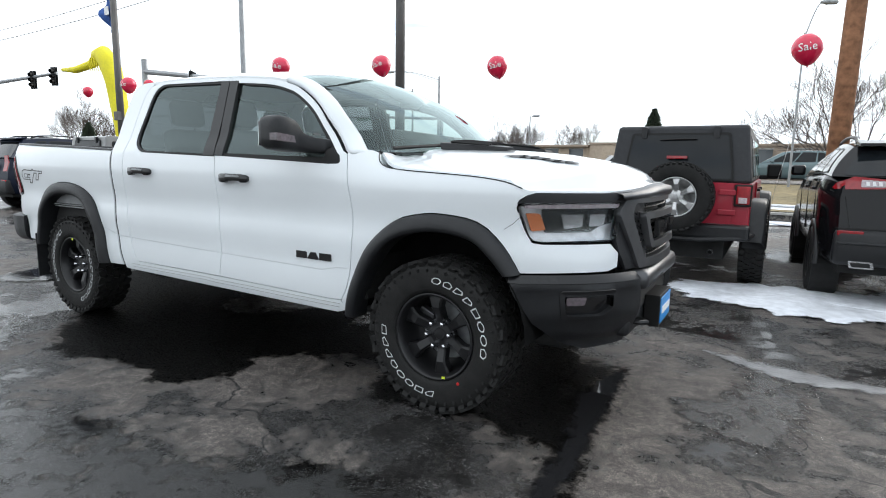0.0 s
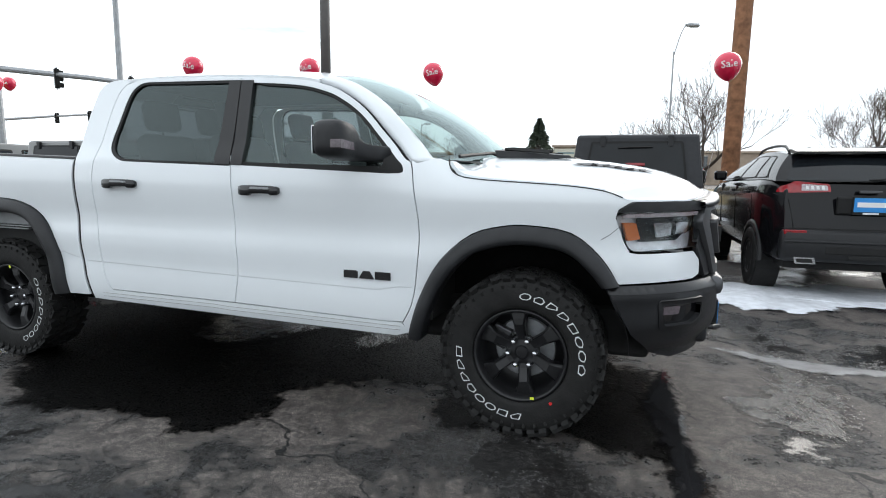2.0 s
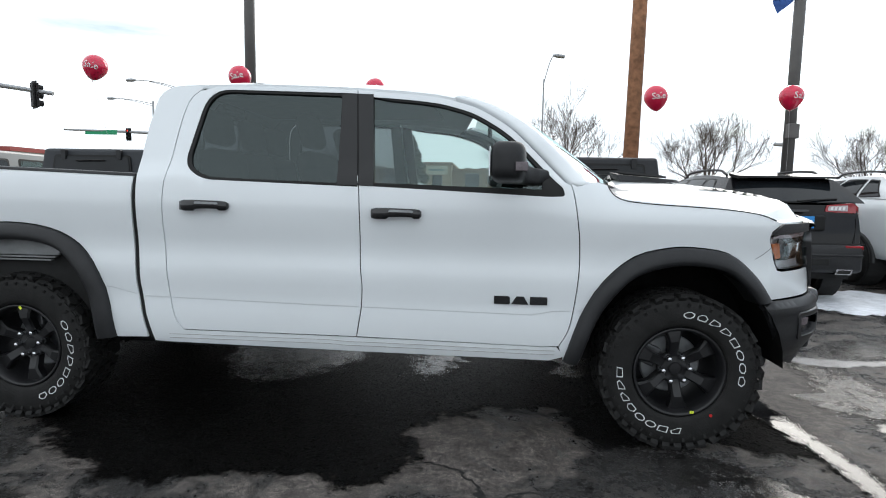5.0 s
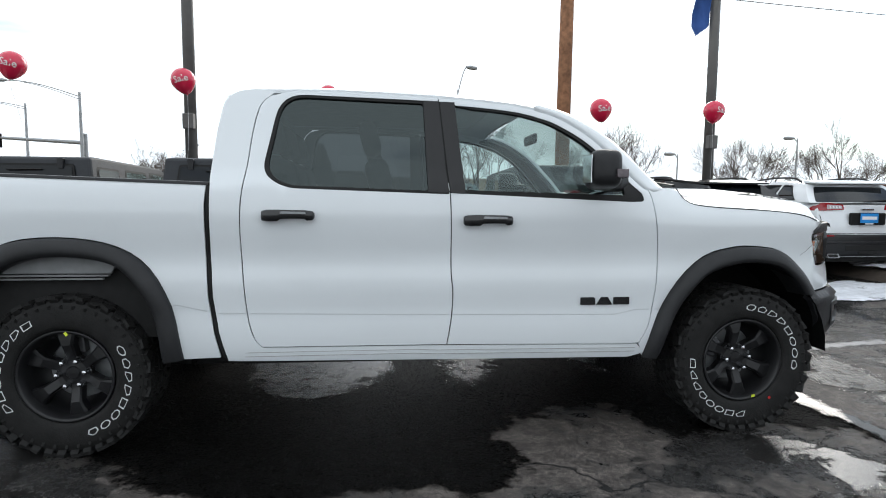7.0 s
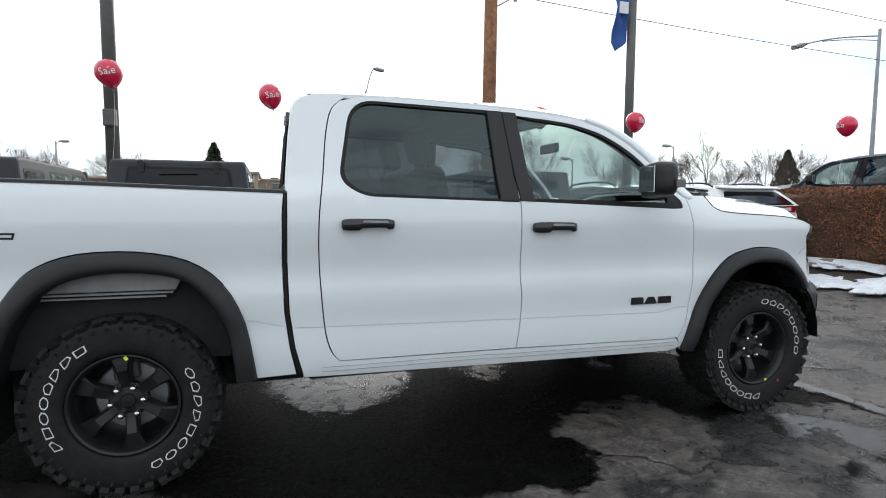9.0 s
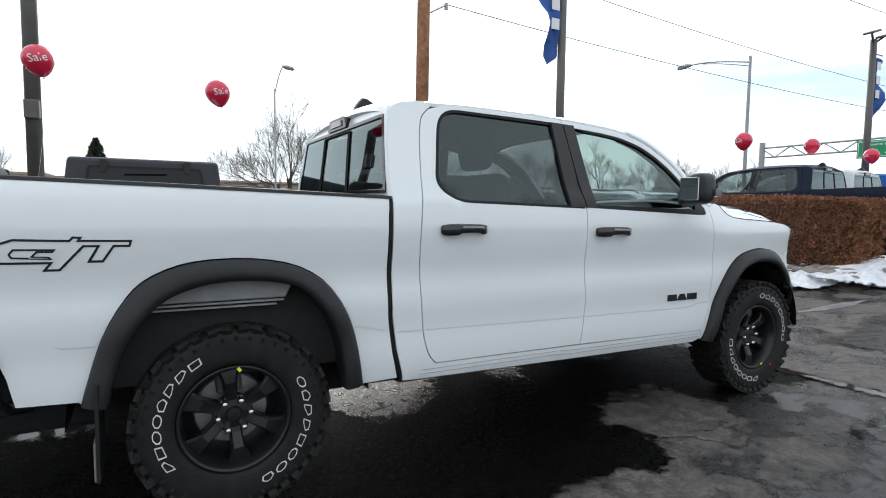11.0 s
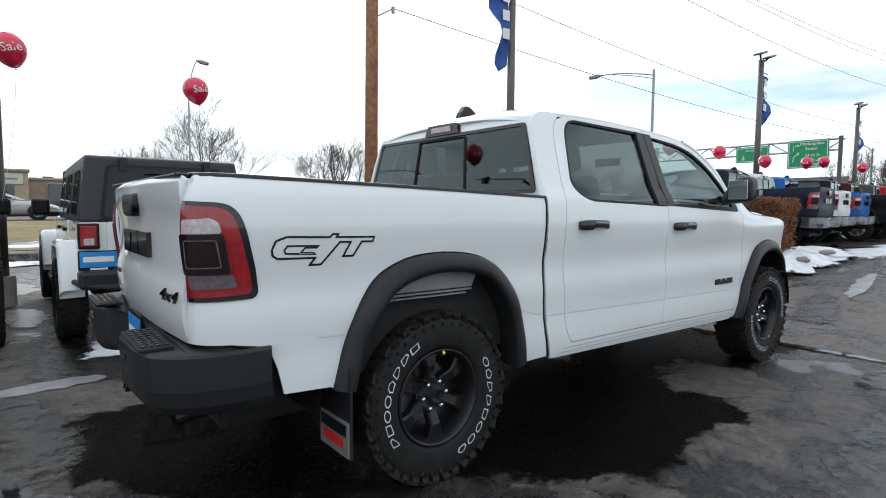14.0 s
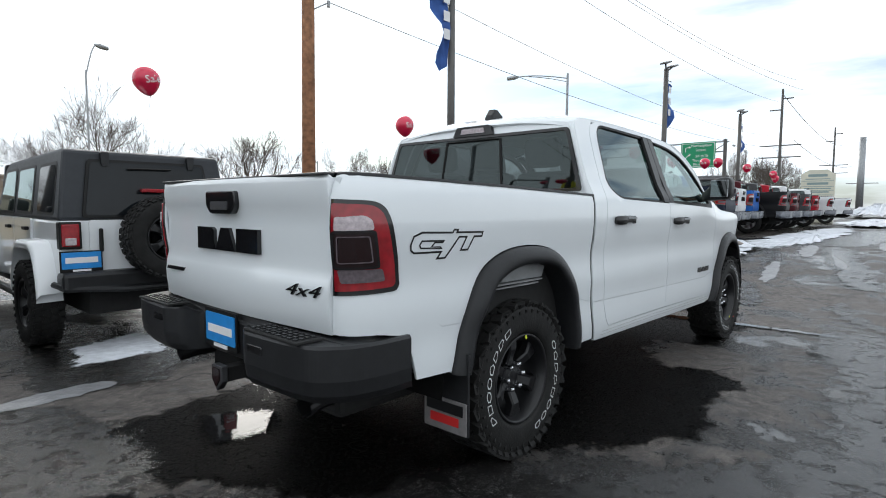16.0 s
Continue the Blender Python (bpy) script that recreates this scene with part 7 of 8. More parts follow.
    if full:
        part("hatch_seam", tube([(x, -0.032 - 0.02 * (1 - (x / hw) ** 2), lower + 0.37) for x in np.linspace(-0.88 * hw, 0.88 * hw, 9)], 0.004, 4), SEAL, C)
        part("badge_bar", box(-0.10, 0.10, -0.012, 0.03, belt - 0.105, belt - 0.075, 0.006), CHROME if paint is WHITE2 else GREYMETAL, C)
        part("tow_cover", box(-0.16, 0.16, -0.062, -0.03, lower + 0.055, lower + 0.095, 0.008), DARK, C)
        part("bumper_ledge", box(-hw * 0.86, hw * 0.86, -0.066, -0.02, lower + 0.215, lower + 0.245, 0.012), trim, C)
    if plate:
        part("plate_recess", box(-0.30, 0.30, -0.03, 0.02, belt - 0.33, belt - 0.14, 0.02), SEAL, C)
        plate_on(C, 0.0, -0.03, belt - 0.225)
    return C


TINTED = material("tinted_window", (0.009, 0.011, 0.013), 0.04, spec=0.26, vary2=0.2, scale2=3)
PALEGLASS = glass("light_door_glass", (0.75, 0.85, 0.82), 0.75)
RED = material("red_paint", (0.31, 0.004, 0.022), 0.4, coat=0.4, vary2=0.06)
BLACKPAINT = material("black_paint", (0.005, 0.005, 0.006), 0.12, vary2=0.2, spec=0.27)
GREYPAINT = material("grey_paint", (0.07, 0.07, 0.075), 0.35, 0.3, coat=1.0, vary2=0.08)
TANPAINT = material("dusty_grey_green_paint", (0.15, 0.152, 0.148), 0.4, 0.2, coat=0.7, vary2=0.1)
SOFTBLACK = material("black_grained_top", (0.028, 0.029, 0.032), 0.55, vary=0.1, bump=0.2, bump_scale=300, spec=0.3)
GREYTOP = material("dark_grey_hard_top", (0.026, 0.029, 0.034), 0.5, spec=0.35, vary=0.08, bump=0.15, bump_scale=300)
NAVY = material("navy_paint", (0.004, 0.008, 0.022), 0.5, 0.0, coat=0.12, spec=0.2, vary2=0.08)
BLUEPAINT = material("blue_paint", (0.010, 0.08, 0.33), 0.45, 0.1, coat=0.15, spec=0.3, vary2=0.08)
TEAL = material("teal_grey_paint", (0.09, 0.14, 0.15), 0.35, 0.4, coat=1.0, vary2=0.08)
SILVERPAINT = material("silver_paint", (0.42, 0.43, 0.44), 0.35, 0.6, coat=1.0, vary2=0.05)
WHITE2 = material("plain_white_paint", (0.71, 0.73, 0.745), 0.3, coat=1.0, vary2=0.04)
ALLOY = material("silver_alloy", (0.48, 0.48, 0.48), 0.35, 0.8, vary=0.12)

jeep("white four-door off-roader with grey hard top and spare wheel", WHITE2, GREYTOP, (-2.15, 3.10, 0), flares=WHITE2, rim=SATIN)
jeep("red off-roader with black hard top and silver spare rim", RED, SOFTBLACK, (2.32, 3.50, 0), rim=SATIN, spare_rim=ALLOY, plate=False)
jeep("grey off-roader with dark hard top beside the light pole", GREYPAINT, GREYTOP, (-4.45, 3.20, 0), rim=SATIN, full=True)
jeep("dusty grey-green off-roader with matching hard top", TANPAINT, TANPAINT, (-7.05, 3.25, 0), rim=SATIN, full=False)
jeep("dusty grey-green off-roader with matching hard top", TANPAINT, TANPAINT, (-10.0, 3.3, 0), rim=SATIN, full=False)
car("black compact sport utility with roof rails and twin exhausts", BLACKPAINT, (4.63, 3.2, 0), rz=2.0, width=1.78, height=1.67, belt=1.27, lower=0.42, rim=SATIN, wheel_r=0.365, roof_paint=BLACKPAINT)
car("white compact sport utility with black roof rails", WHITE2, (7.25, 4.0, 0.07), length=4.4, height=1.65, belt=1.25, lower=0.42, rim=ALLOY, wheel_r=0.36)
car("dark sport utility with smoked rear glass", NAVY, (-13.7, 2.9, 0), height=1.86, belt=1.30, lower=0.42, rim=SATIN, full=False, lamps="tall")
car("teal-grey minivan on the road beyond the verge", TEAL, (6.0, 31.5, 0.63), rz=90, length=4.9, height=1.75, belt=1.10, lower=0.32, full=False, rail=False, rim=ALLOY, plate=False)
car("silver saloon car on the road beyond the verge", SILVERPAINT, (-6.0, 31.5, 0.63), rz=-90, length=4.7, height=1.45, belt=0.98, lower=0.28, full=False, rail=False, rim=ALLOY, plate=False)

DULLCHROME = material("dull_chrome", (0.22, 0.23, 0.25), 0.3, 1.0, vary=0.2)

# row of pickups past the island
def row_paint(name, color):
    return material(name, color, 0.5, coat=0.06, vary2=0.1, spec=0.12)


ROWBLACK, ROWNAVY, ROWBLUE = row_paint("row_black_paint", (0.005, 0.005, 0.006)), row_paint("row_navy_paint", (0.006, 0.012, 0.028)), row_paint("row_blue_paint", (0.010, 0.09, 0.34))
ROWMAROON = row_paint("row_maroon_paint", (0.055, 0.004, 0.008))
ROWRED, ROWGREY, ROWWHITE = row_paint("row_red_paint", (0.30, 0.005, 0.016)), row_paint("row_grey_paint", (0.05, 0.05, 0.053)), row_paint("row_white_paint", (0.62, 0.63, 0.64))
ROW = ((ROWNAVY, "navy", 10.93, 4.48), (ROWWHITE, "white", 13.22, 4.80), (ROWBLUE, "blue", 15.53, 4.97), (ROWBLACK, "black", 17.88, 4.52), (ROWMAROON, "maroon", 20.23, 4.64),
       (ROWGREY, "dark grey", 22.62, 4.63), (ROWRED, "red", 25.12, 4.72), (ROWWHITE, "white", 27.62, 4.50), (ROWWHITE, "white", 34.12, 4.55))
for mat, word, x, y in ROW:
    pickup("pickup_truck", word + " crew-cab pickup with chrome bumper, parked in a row", mat, False, (x, y, lot_z(x)), 97, "pickups in the row", ALLOY, DULLCHROME, mat)

# ---- poles, lamps, wires, signs ----
POLEPAINT = material("bronze_painted_steel", (0.10, 0.095, 0.09), 0.5, 0.3, vary=0.12, scale=5, vary2=0.1)
STEEL = material("galvanised_steel", (0.30, 0.31, 0.32), 0.45, 0.6, vary=0.12, scale=6)
TIMBER = material("creosoted_timber", (0.30, 0.145, 0.075), 0.85, vary=0.35, scale=9, vary2=0.25, scale2=1.5, bump=0.7, bump_scale=30)
WIRE = material("dark_wire", (0.03, 0.03, 0.03), 0.6)
BANNER = material("blue_banner_cloth", (0.035, 0.10, 0.33), 0.8, vary=0.15, scale=5)
BALLOON = material("crimson_balloon_rubber", (0.60, 0.012, 0.055), 0.22, coat=0.4, vary2=0.08)
SIGNGREEN = material("green_sign_sheet", (0.0, 0.27, 0.115), 0.45, vary2=0.08)
LEDGLASS = material("lamp_glass", (0.5, 0.5, 0.5), 0.2)


def light_pole(x, y, top, label, heads=True, box_z=3.0, banner=None, r=0.095):
    z0 = ground_z(x, y)
    P = thing("light_pole", label, "light pole", "light poles of the lot", at=(x, y, z0))
    part("base", tube([(0, 0, 0), (0, 0, 0.40)], 0.17, 20), CONCRETE, P)
    part("shaft", tube([(0, 0, 0.40), (0, 0, top)], [r * 1.08, r * 0.92], 14), POLEPAINT, P, smooth=True)
    if box_z:
        part("junction_box", box(-0.09, 0.09, -0.16, 0.02, box_z - 0.13, box_z + 0.13, 0.015), POLEPAINT, P)
    if heads:
        for s in (-1, 1):
            part("arm", tube([(0, 0, top - 0.12), (s * 0.35, -0.1, top + 0.12)], 0.03, 6), POLEPAINT, P)
            m = pose(s * 0.35, -0.1, top + 0.14, 0, -18, 0)
            part("lamp_head", box(-0.20, 0.24, -0.15, 0.15, -0.03, 0.03, 0.02, m), POLEPAINT, P)
    if banner:
        z_hi, z_lo, side = banner
        for z in (z_hi,):
            part("banner_arm", tube([(0, 0, z), (side * 0.55, 0, z)], 0.015, 6), POLEPAINT, P)
        bm = bmesh.new()
        rows = []
        for k in range(10):
            z = z_hi + (z_lo - z_hi) * k / 9
            wd = 0.52 * (1 - 0.55 * (k / 9) ** 1.5)
            rows.append([bm.verts.new((side * (0.09 + wd * i / 5), 0.05 * math.sin(k * 0.9 + i * 1.3) + 0.03 * i * math.sin(k), z - 0.04 * i)) for i in range(6)])
        for a, b in zip(rows, rows[1:]):
            for i in range(5):
                bm.faces.new((a[i], a[i + 1], b[i + 1], b[i]))
        bn = part("banner", bm, BANNER, P, "weathered blue cloth banner", smooth=True)
        for k in range(3):
            zc = z_hi - 0.35 - k * 0.42
            if zc > z_lo + 0.2:
                part("lettering_bar", box(side * 0.14, side * 0.36, -0.075, -0.07, zc - 0.12, zc + 0.12, 0), PALE, bn)
    return P


light_pole(-3.55, 6.3, 9.2, "tall bronze steel light pole beside parked off-roaders", box_z=2.65)
light_pole(6.23, 6.7, 7.2, "bronze steel light pole with torn blue banner", box_z=2.47, banner=(6.6, 4.75, -1))
light_pole(-13.8, 6.3, 7.2, "bronze steel light pole with blue banner", box_z=2.6, banner=(6.4, 5.15, -1))
light_pole(17.2, 5.62, 6.10, "bronze steel light pole with furled blue banner", box_z=0, banner=(5.7, 3.6, 1))
light_pole(30.2, 6.4, 6.1, "bronze steel light pole with furled blue banner", box_z=0, banner=(5.6, 3.6, 1))

# timber utility pole with its wires
up = thing("utility_pole", "weathered brown timber utility pole", "utility pole", at=(4.25, 9.95, 0))
part("shaft", tube([(0.0, 0, -0.1), (0.06, 0, 6.0), (0.13, 0, 13.0)], [0.185, 0.165, 0.14], 16), TIMBER, up, smooth=True)
part("bracket", tube([(0.14, 0, 6.35), (0.75, 0.1, 6.72), (0.80, 0.1, 6.70)], 0.02, 6), STEEL, up)
part("insulator", tube([(0.78, 0.1, 6.62), (0.78, 0.1, 6.78)], 0.05, 8), STEEL, up)


def far_utility_pole(x, y, h, label):
    z = ground_z(x, y)
    P = thing("utility_pole", label, "utility pole", "far utility poles", at=(x, y, z))
    part("shaft", tube([(0, 0, 0), (0, 0, h)], [0.15, 0.10], 10), POLEPAINT, P)
    for k, (dz, w) in enumerate(((0.9, 0.9), (1.9, 1.0), (5.2, 1.7), (6.3, 1.7))):
        s = 1 if k % 2 else -1
        pts = [(0, -s * 0.0, h - dz), (0.0, s * w, h - dz)] if k < 2 else [(0, -w, h - dz), (0, w, h - dz)]
        part("cross_arm", tube(pts, 0.06, 6), POLEPAINT, P)


far_utility_pole(56.0, 9.6, 11.9, "tall dark utility pole with cross-arms")
far_utility_pole(90.0, 9.9, 12.0, "tall dark utility pole with cross-arms")
gp = thing("steel_pole", "thick pale grey steel pole beyond the snow heap", "pole", at=(72.0, 4.95, 0.4))
part("shaft", tube([(0, 0, 0), (0, 0, 8.6)], [0.36, 0.30], 16), STEEL, gp, smooth=True)
part("cross_arm", tube([(0, -1.6, 3.6), (0, 1.3, 3.6)], 0.05, 6), STEEL, gp)


def wire(a, b, sag, r=0.012):
    pts = [Vector(a).lerp(Vector(b), k / 20) - Vector((0, 0, sag * 4 * (k / 20) * (1 - k / 20))) for k in range(21)]
    tagged(part("overhead_wire", tube(pts, r, 4), WIRE), "thin dark overhead wire", "wire", "overhead wires")


wire((5.0, 10.05, 6.75), (56.0, 9.5, 6.9), 0.9, 0.010)
wire((4.5, 10.0, 8.3), (56.0, 10.6, 8.1), 1.0, 0.010)
wire((4.5, 10.0, 12.0), (56.0, 8.0, 12.0), 1.0, 0.012)
wire((4.5, 10.3, 12.6), (56.0, 8.6, 13.0), 1.2, 0.012)
wire((4.5, 9.6, 11.0), (56.0, 10.0, 11.2), 1.0, 0.012)
wire((4.5, 10.0, 8.8), (-70.0, 13.0, 9.4), 1.4, 0.014)
wire((4.5, 10.0, 9.3), (-70.0, 14.0, 10.4), 1.4, 0.014)
wire((4.5, 10.0, 12.2), (-70.0, 10.0, 13.0), 1.4, 0.016)
wire((4.5, 9.5, 12.8), (-70.0, 8.0, 14.5), 1.4, 0.016)
wire((56.0, 9.5, 11.7), (130.0, 14.0, 13.5), 1.2, 0.03)
wire((56.0, 8.5, 7.5), (130.0, 12.0, 9.5), 1.2, 0.03)


def street_lamp(x, y, h, arm, label, thick=0.07, rise=0.45):
    """A davit street lamp; arm: (dx, dy) from the shaft to the head."""
    z0 = ground_z(x, y)
    P = thing("street_lamp", label, "street lamp", "street lamps", at=(x, y, z0))
    part("shaft", tube([(0, 0, 0), (0, 0, h)], [thick * 1.3, thick * 0.8], 10), STEEL, P)
    ax, ay = arm
    pts = [(ax * t, ay * t, h - 0.25 + rise * math.sin(t * math.pi / 2)) for t in np.linspace(0, 1, 9)]
    part("arm", tube(pts, 0.028, 6), STEEL, P)
    if thick > 0.06:
        part("brace", tube([(ax * t, ay * t, h - 0.25 + rise * math.sin(t * math.pi / 2) - 0.16 * (1 - t)) for t in np.linspace(0, 0.75, 6)], 0.02, 6), STEEL, P)
    d = Vector((ax, ay, 0)).normalized()
    p = Vector(pts[-1])
    part("lamp_head", tube([p - d * 0.1, p + d * 0.15, p + d * 0.55, p + d * 0.62], [0.05, 0.11, 0.10, 0.03], 10), STEEL, P)
    return P


street_lamp(3.75, 26.4, 6.72, (0.55, 0.25), "thin galvanised street lamp beside the road", 0.045, 1.5)
street_lamp(20.3, 11.6, 7.4, (-0.15, 2.9), "galvanised street lamp with long mast arm")
street_lamp(-18.0, 31.5, 6.9, (-4.2, 0.3), "galvanised street lamp at the junction", 0.09, 0.9)
street_lamp(17.4, 28.3, 3.6, (-0.25, 0), "short grey car-park lamp", 0.045, 0.25)
street_lamp(-16.5, 45.0, 5.2, (0.3, 0), "short grey car-park lamp", 0.06, 0.25)
street_lamp(24.5, 27.5, 4.6, (-0.3, 0), "short grey car-park lamp", 0.05, 0.25)
street_lamp(62.0, 14.0, 7.0, (-3.4, 0.2), "galvanised street lamp with long mast arm", 0.09)
street_lamp(-26.0, 40.0, 7.5, (-3.4, 0.2), "galvanised street lamp at the junction", 0.09)
fp = thing("steel_mast", "tall thick galvanised mast at the junction", "mast", at=(-18.0, 14.4, ground_z(-18, 14.4)))
part("shaft", tube([(0, 0, 0), (0, 0, 13)], [0.14, 0.09], 12), STEEL, fp)


def traffic_signal(parent, x, y, z, face, lit=None):
    """A three-lamp signal head; face: the way its lamps look, in degrees."""
    s = new("signal_head")
    s.parent = parent
    s.matrix_basis = pose(x, y, z, 0, 0, face) @ Matrix.Diagonal((0.68, 0.68, 0.68, 1))
    part("housing", box(-0.17, 0.17, -0.12, 0.12, -0.55, 0.50, 0.03), SEAL, s)
    part("backplate", box(-0.26, 0.26, 0.0, 0.02, -0.62, 0.58, 0.02), SEAL, s)
    for k, zc in enumerate((0.32, -0.02, -0.36)):
        part("visor", tube([(0, -0.12, zc), (0, -0.30, zc - 0.02)], 0.13, 12, False), SEAL, s)
        bm = bmesh.new()
        add_lathe(bm, [(0, 0.0), (0.11, 0.0)], 14, Matrix.Translation((0, -0.125, zc)) @ Matrix.Rotation(math.pi / 2, 4, "X"))
        part("lens", bm, lit if (lit and k == 0) else DARKLENS, s)


REDGLOW = material("lit_red_signal", (0.9, 0.03, 0.02), 0.3, emit=1.5)


def mast_arm(a, b, h0, h1, label, heads, face, lit=None, r=0.12):
    """A signal mast: post at a, arm to b."""
    z0 = ground_z(*a)
    P = thing("traffic_light", label, "traffic light", "traffic lights at the junction", at=(a[0], a[1], z0))
    part("post", tube([(0, 0, 0), (0, 0, h0 + 0.55)], [r * 1.25, r * 1.05], 12), STEEL, P)
    dx, dy = b[0] - a[0], b[1] - a[1]
    part("arm", tube([(0, 0, h0), (dx * 0.5, dy * 0.5, (h0 + h1) / 2 + 0.05), (dx, dy, h1)], [r, r * 0.75, r * 0.5], 10), STEEL, P)
    for t in heads:
        traffic_signal(P, dx * t, dy * t, h0 + (h1 - h0) * t - 0.1, face, lit)
    return P


mast_arm((-21.7, 12.0), (-12.3, 12.4), 5.25, 4.05, "galvanised mast with traffic lights over the junction", (0.33, 0.70, 0.94), 150)
mast_arm((-52.0, 30.5), (-35.5, 30.0), 4.9, 5.1, "galvanised mast with traffic lights over the junction", (0.55, 0.78, 0.97), 20)
mast_arm((-36.0, 9.0), (-25.0, 9.9), 4.6, 5.1, "galvanised mast with traffic lights over the junction", (0.83, 0.98), 20)
ma = mast_arm((-18.0, 31.9), (-27.0, 31.5), 4.0, 4.3, "galvanised mast with traffic lights over the junction", (0.52,), 0, REDGLOW)
part("street_sign", box(-7.6, -5.4, -0.35, -0.32, 4.0, 4.3, 0.01), SIGNGREEN, ma, "small green street-name sign")

# highway sign gantry
gy0, gx0 = 8.0, 33.0
gan = thing("sign_gantry", "galvanised overhead gantry with green highway signs", "road sign", at=(gx0, 0, 0.4))
part("post", tube([(0, 7.9, 0), (0, 7.9, 5.1)], 0.11, 12), POLEPAINT, gan)
for z in (4.35, 4.95):
    part("chord", tube([(0, 7.9, z), (0, 19.0, z)], 0.05, 8), STEEL, gan)
for k in range(12):
    part("web", tube([(0, 7.7 + k * 0.95, 4.35 if k % 2 else 4.95), (0, 8.65 + k * 0.95, 4.95 if k % 2 else 4.35)], 0.035, 6), STEEL, gan)
part("post", tube([(0, 19.0, 0), (0, 19.0, 5.3)], 0.17, 12), STEEL, gan)
SX = Matrix(((0, 0, -1, 0), (-1, 0, 0, 0), (0, 1, 0, 0), (0, 0, 0, 1)))


def road_sign(y0, y1, z0, z1, lines, arrows):
    s = part("sign_panel", box(-0.16, -0.12, y0, y1, z0, z1, 0.02), SIGNGREEN, gan, "green highway sign with white lettering")
    b = 0.06
    for a in ((y0 + b, y1 - b, z1 - b - 0.03, z1 - b), (y0 + b, y1 - b, z0 + b, z0 + b + 0.03), (y0 + b, y0 + b + 0.03, z0 + b, z1 - b), (y1 - b - 0.03, y1 - b, z0 + b, z1 - b)):
        part("border", box(-0.166, -0.158, *a), PALE, s)
    for body_, yc, zc, size in lines:
        text_part("lettering", body_, size, Matrix.Translation((-0.168, yc, zc)) @ SX, PALE, s, 0.003)
    for pts in arrows:
        part("arrow", tube([(-0.167, y, z) for y, z in pts], 0.022, 5), PALE, s)


road_sign(8.4, 10.5, 3.4, 5.0, (("Marketplace", 9.25, 4.78, 0.25), ("Street", 9.28, 4.50, 0.25), ("24 th St", 9.2, 4.12, 0.24), ("Thru Traffic", 9.22, 3.86, 0.23), ("First Right", 9.22, 3.61, 0.23)), (((10.2, 4.4), (10.2, 4.66), (10.0, 4.7), (9.92, 4.7)), ((10.0, 4.76), (9.90, 4.7), (10.0, 4.64)), ((10.2, 3.75), (10.17, 4.05), (10.0, 4.2), (9.92, 4.24)), ((9.98, 4.3), (9.90, 4.24), (9.97, 4.15))))
road_sign(11.5, 13.46, 3.9, 4.85, (("Avenue W", 12.4, 4.62, 0.22),), (((12.0, 4.35), (12.0, 4.08)), ((12.1, 4.18), (12.0, 4.06), (11.9, 4.18)), ((13.0, 4.35), (13.0, 4.08)), ((13.1, 4.18), (13.0, 4.06), (12.9, 4.18))))

# business-park sign and a dark store sign
bb = thing("business_sign", "large cream sign board with faint lettering", "sign", at=(37.0, 3.6, 0.4))
CREAM = material("cream_sign_board", (0.62, 0.60, 0.50), 0.6, vary=0.06, scale=4)
TEALBAR = material("grey_green_print", (0.22, 0.30, 0.30), 0.6)
part("board", box(-0.15, 0.15, -0.88, 0.88, -0.02, 3.0, 0.03), CREAM, bb)
part("crown", prism([(-0.8, 3.0), (0.8, 3.0), (0.5, 3.25), (-0.5, 3.25)], -0.12, 0.12, Matrix(((0, 1, 0, 0), (1, 0, 0, 0), (0, 0, 1, 0), (0, 0, 0, 1)))), CREAM, bb)
for z, w, h, mt in ((2.9, 0.5, 0.16, TEALBAR), (2.68, 0.65, 0.05, TEALBAR), (2.4, 0.55, 0.14, TEALBAR), (2.1, 0.7, 0.06, TEALBAR), (1.88, 0.6, 0.08, TEALBAR), (1.5, 0.5, 0.10, AMBER)):
    part("lettering_bar", box(-0.158, -0.15, -w, w, z - h / 2, z + h / 2), mt, bb)
for z in (2.56, 2.22, 1.98, 1.7):
    part("divider", box(-0.156, -0.15, -0.84, 0.84, z - 0.015, z + 0.015), TEALBAR, bb)
ss = thing("store_sign", "dark grey store sign on two posts", "sign", at=(47.0, 14.0, 0.5))
part("board", box(-0.2, 0.2, -2.6, 2.6, 2.0, 3.5, 0.03), GREYPAINT, ss)
part("lettering_bar", box(-0.21, -0.2, -2.0, 2.0, 2.45, 3.05), PALE, ss)
for yy in (-2, 2):
    part("post", tube([(0, yy, 0), (0, yy, 2.0)], 0.1, 8), STEEL, ss)

# ---- balloons on strings ----
bm = bmesh.new()
prof = []
for k in range(17):
    a = math.pi * k / 16
    r, z = math.sin(a), -math.cos(a)
    if z < 0:
        r *= 1 - 0.30 * (-z) ** 1.6
        z *= 1.22
    prof.append((max(r, 0.001), z))
add_lathe(bm, [(0.06, -1.30), (0.03, -1.24)] + prof, 28)
for f in bm.faces:
    f.smooth = True
balloon_mesh = bpy.data.meshes.new("balloon_skin")
bm.to_mesh(balloon_mesh)
bm.free()
balloon_mesh.materials.append(BALLOON)


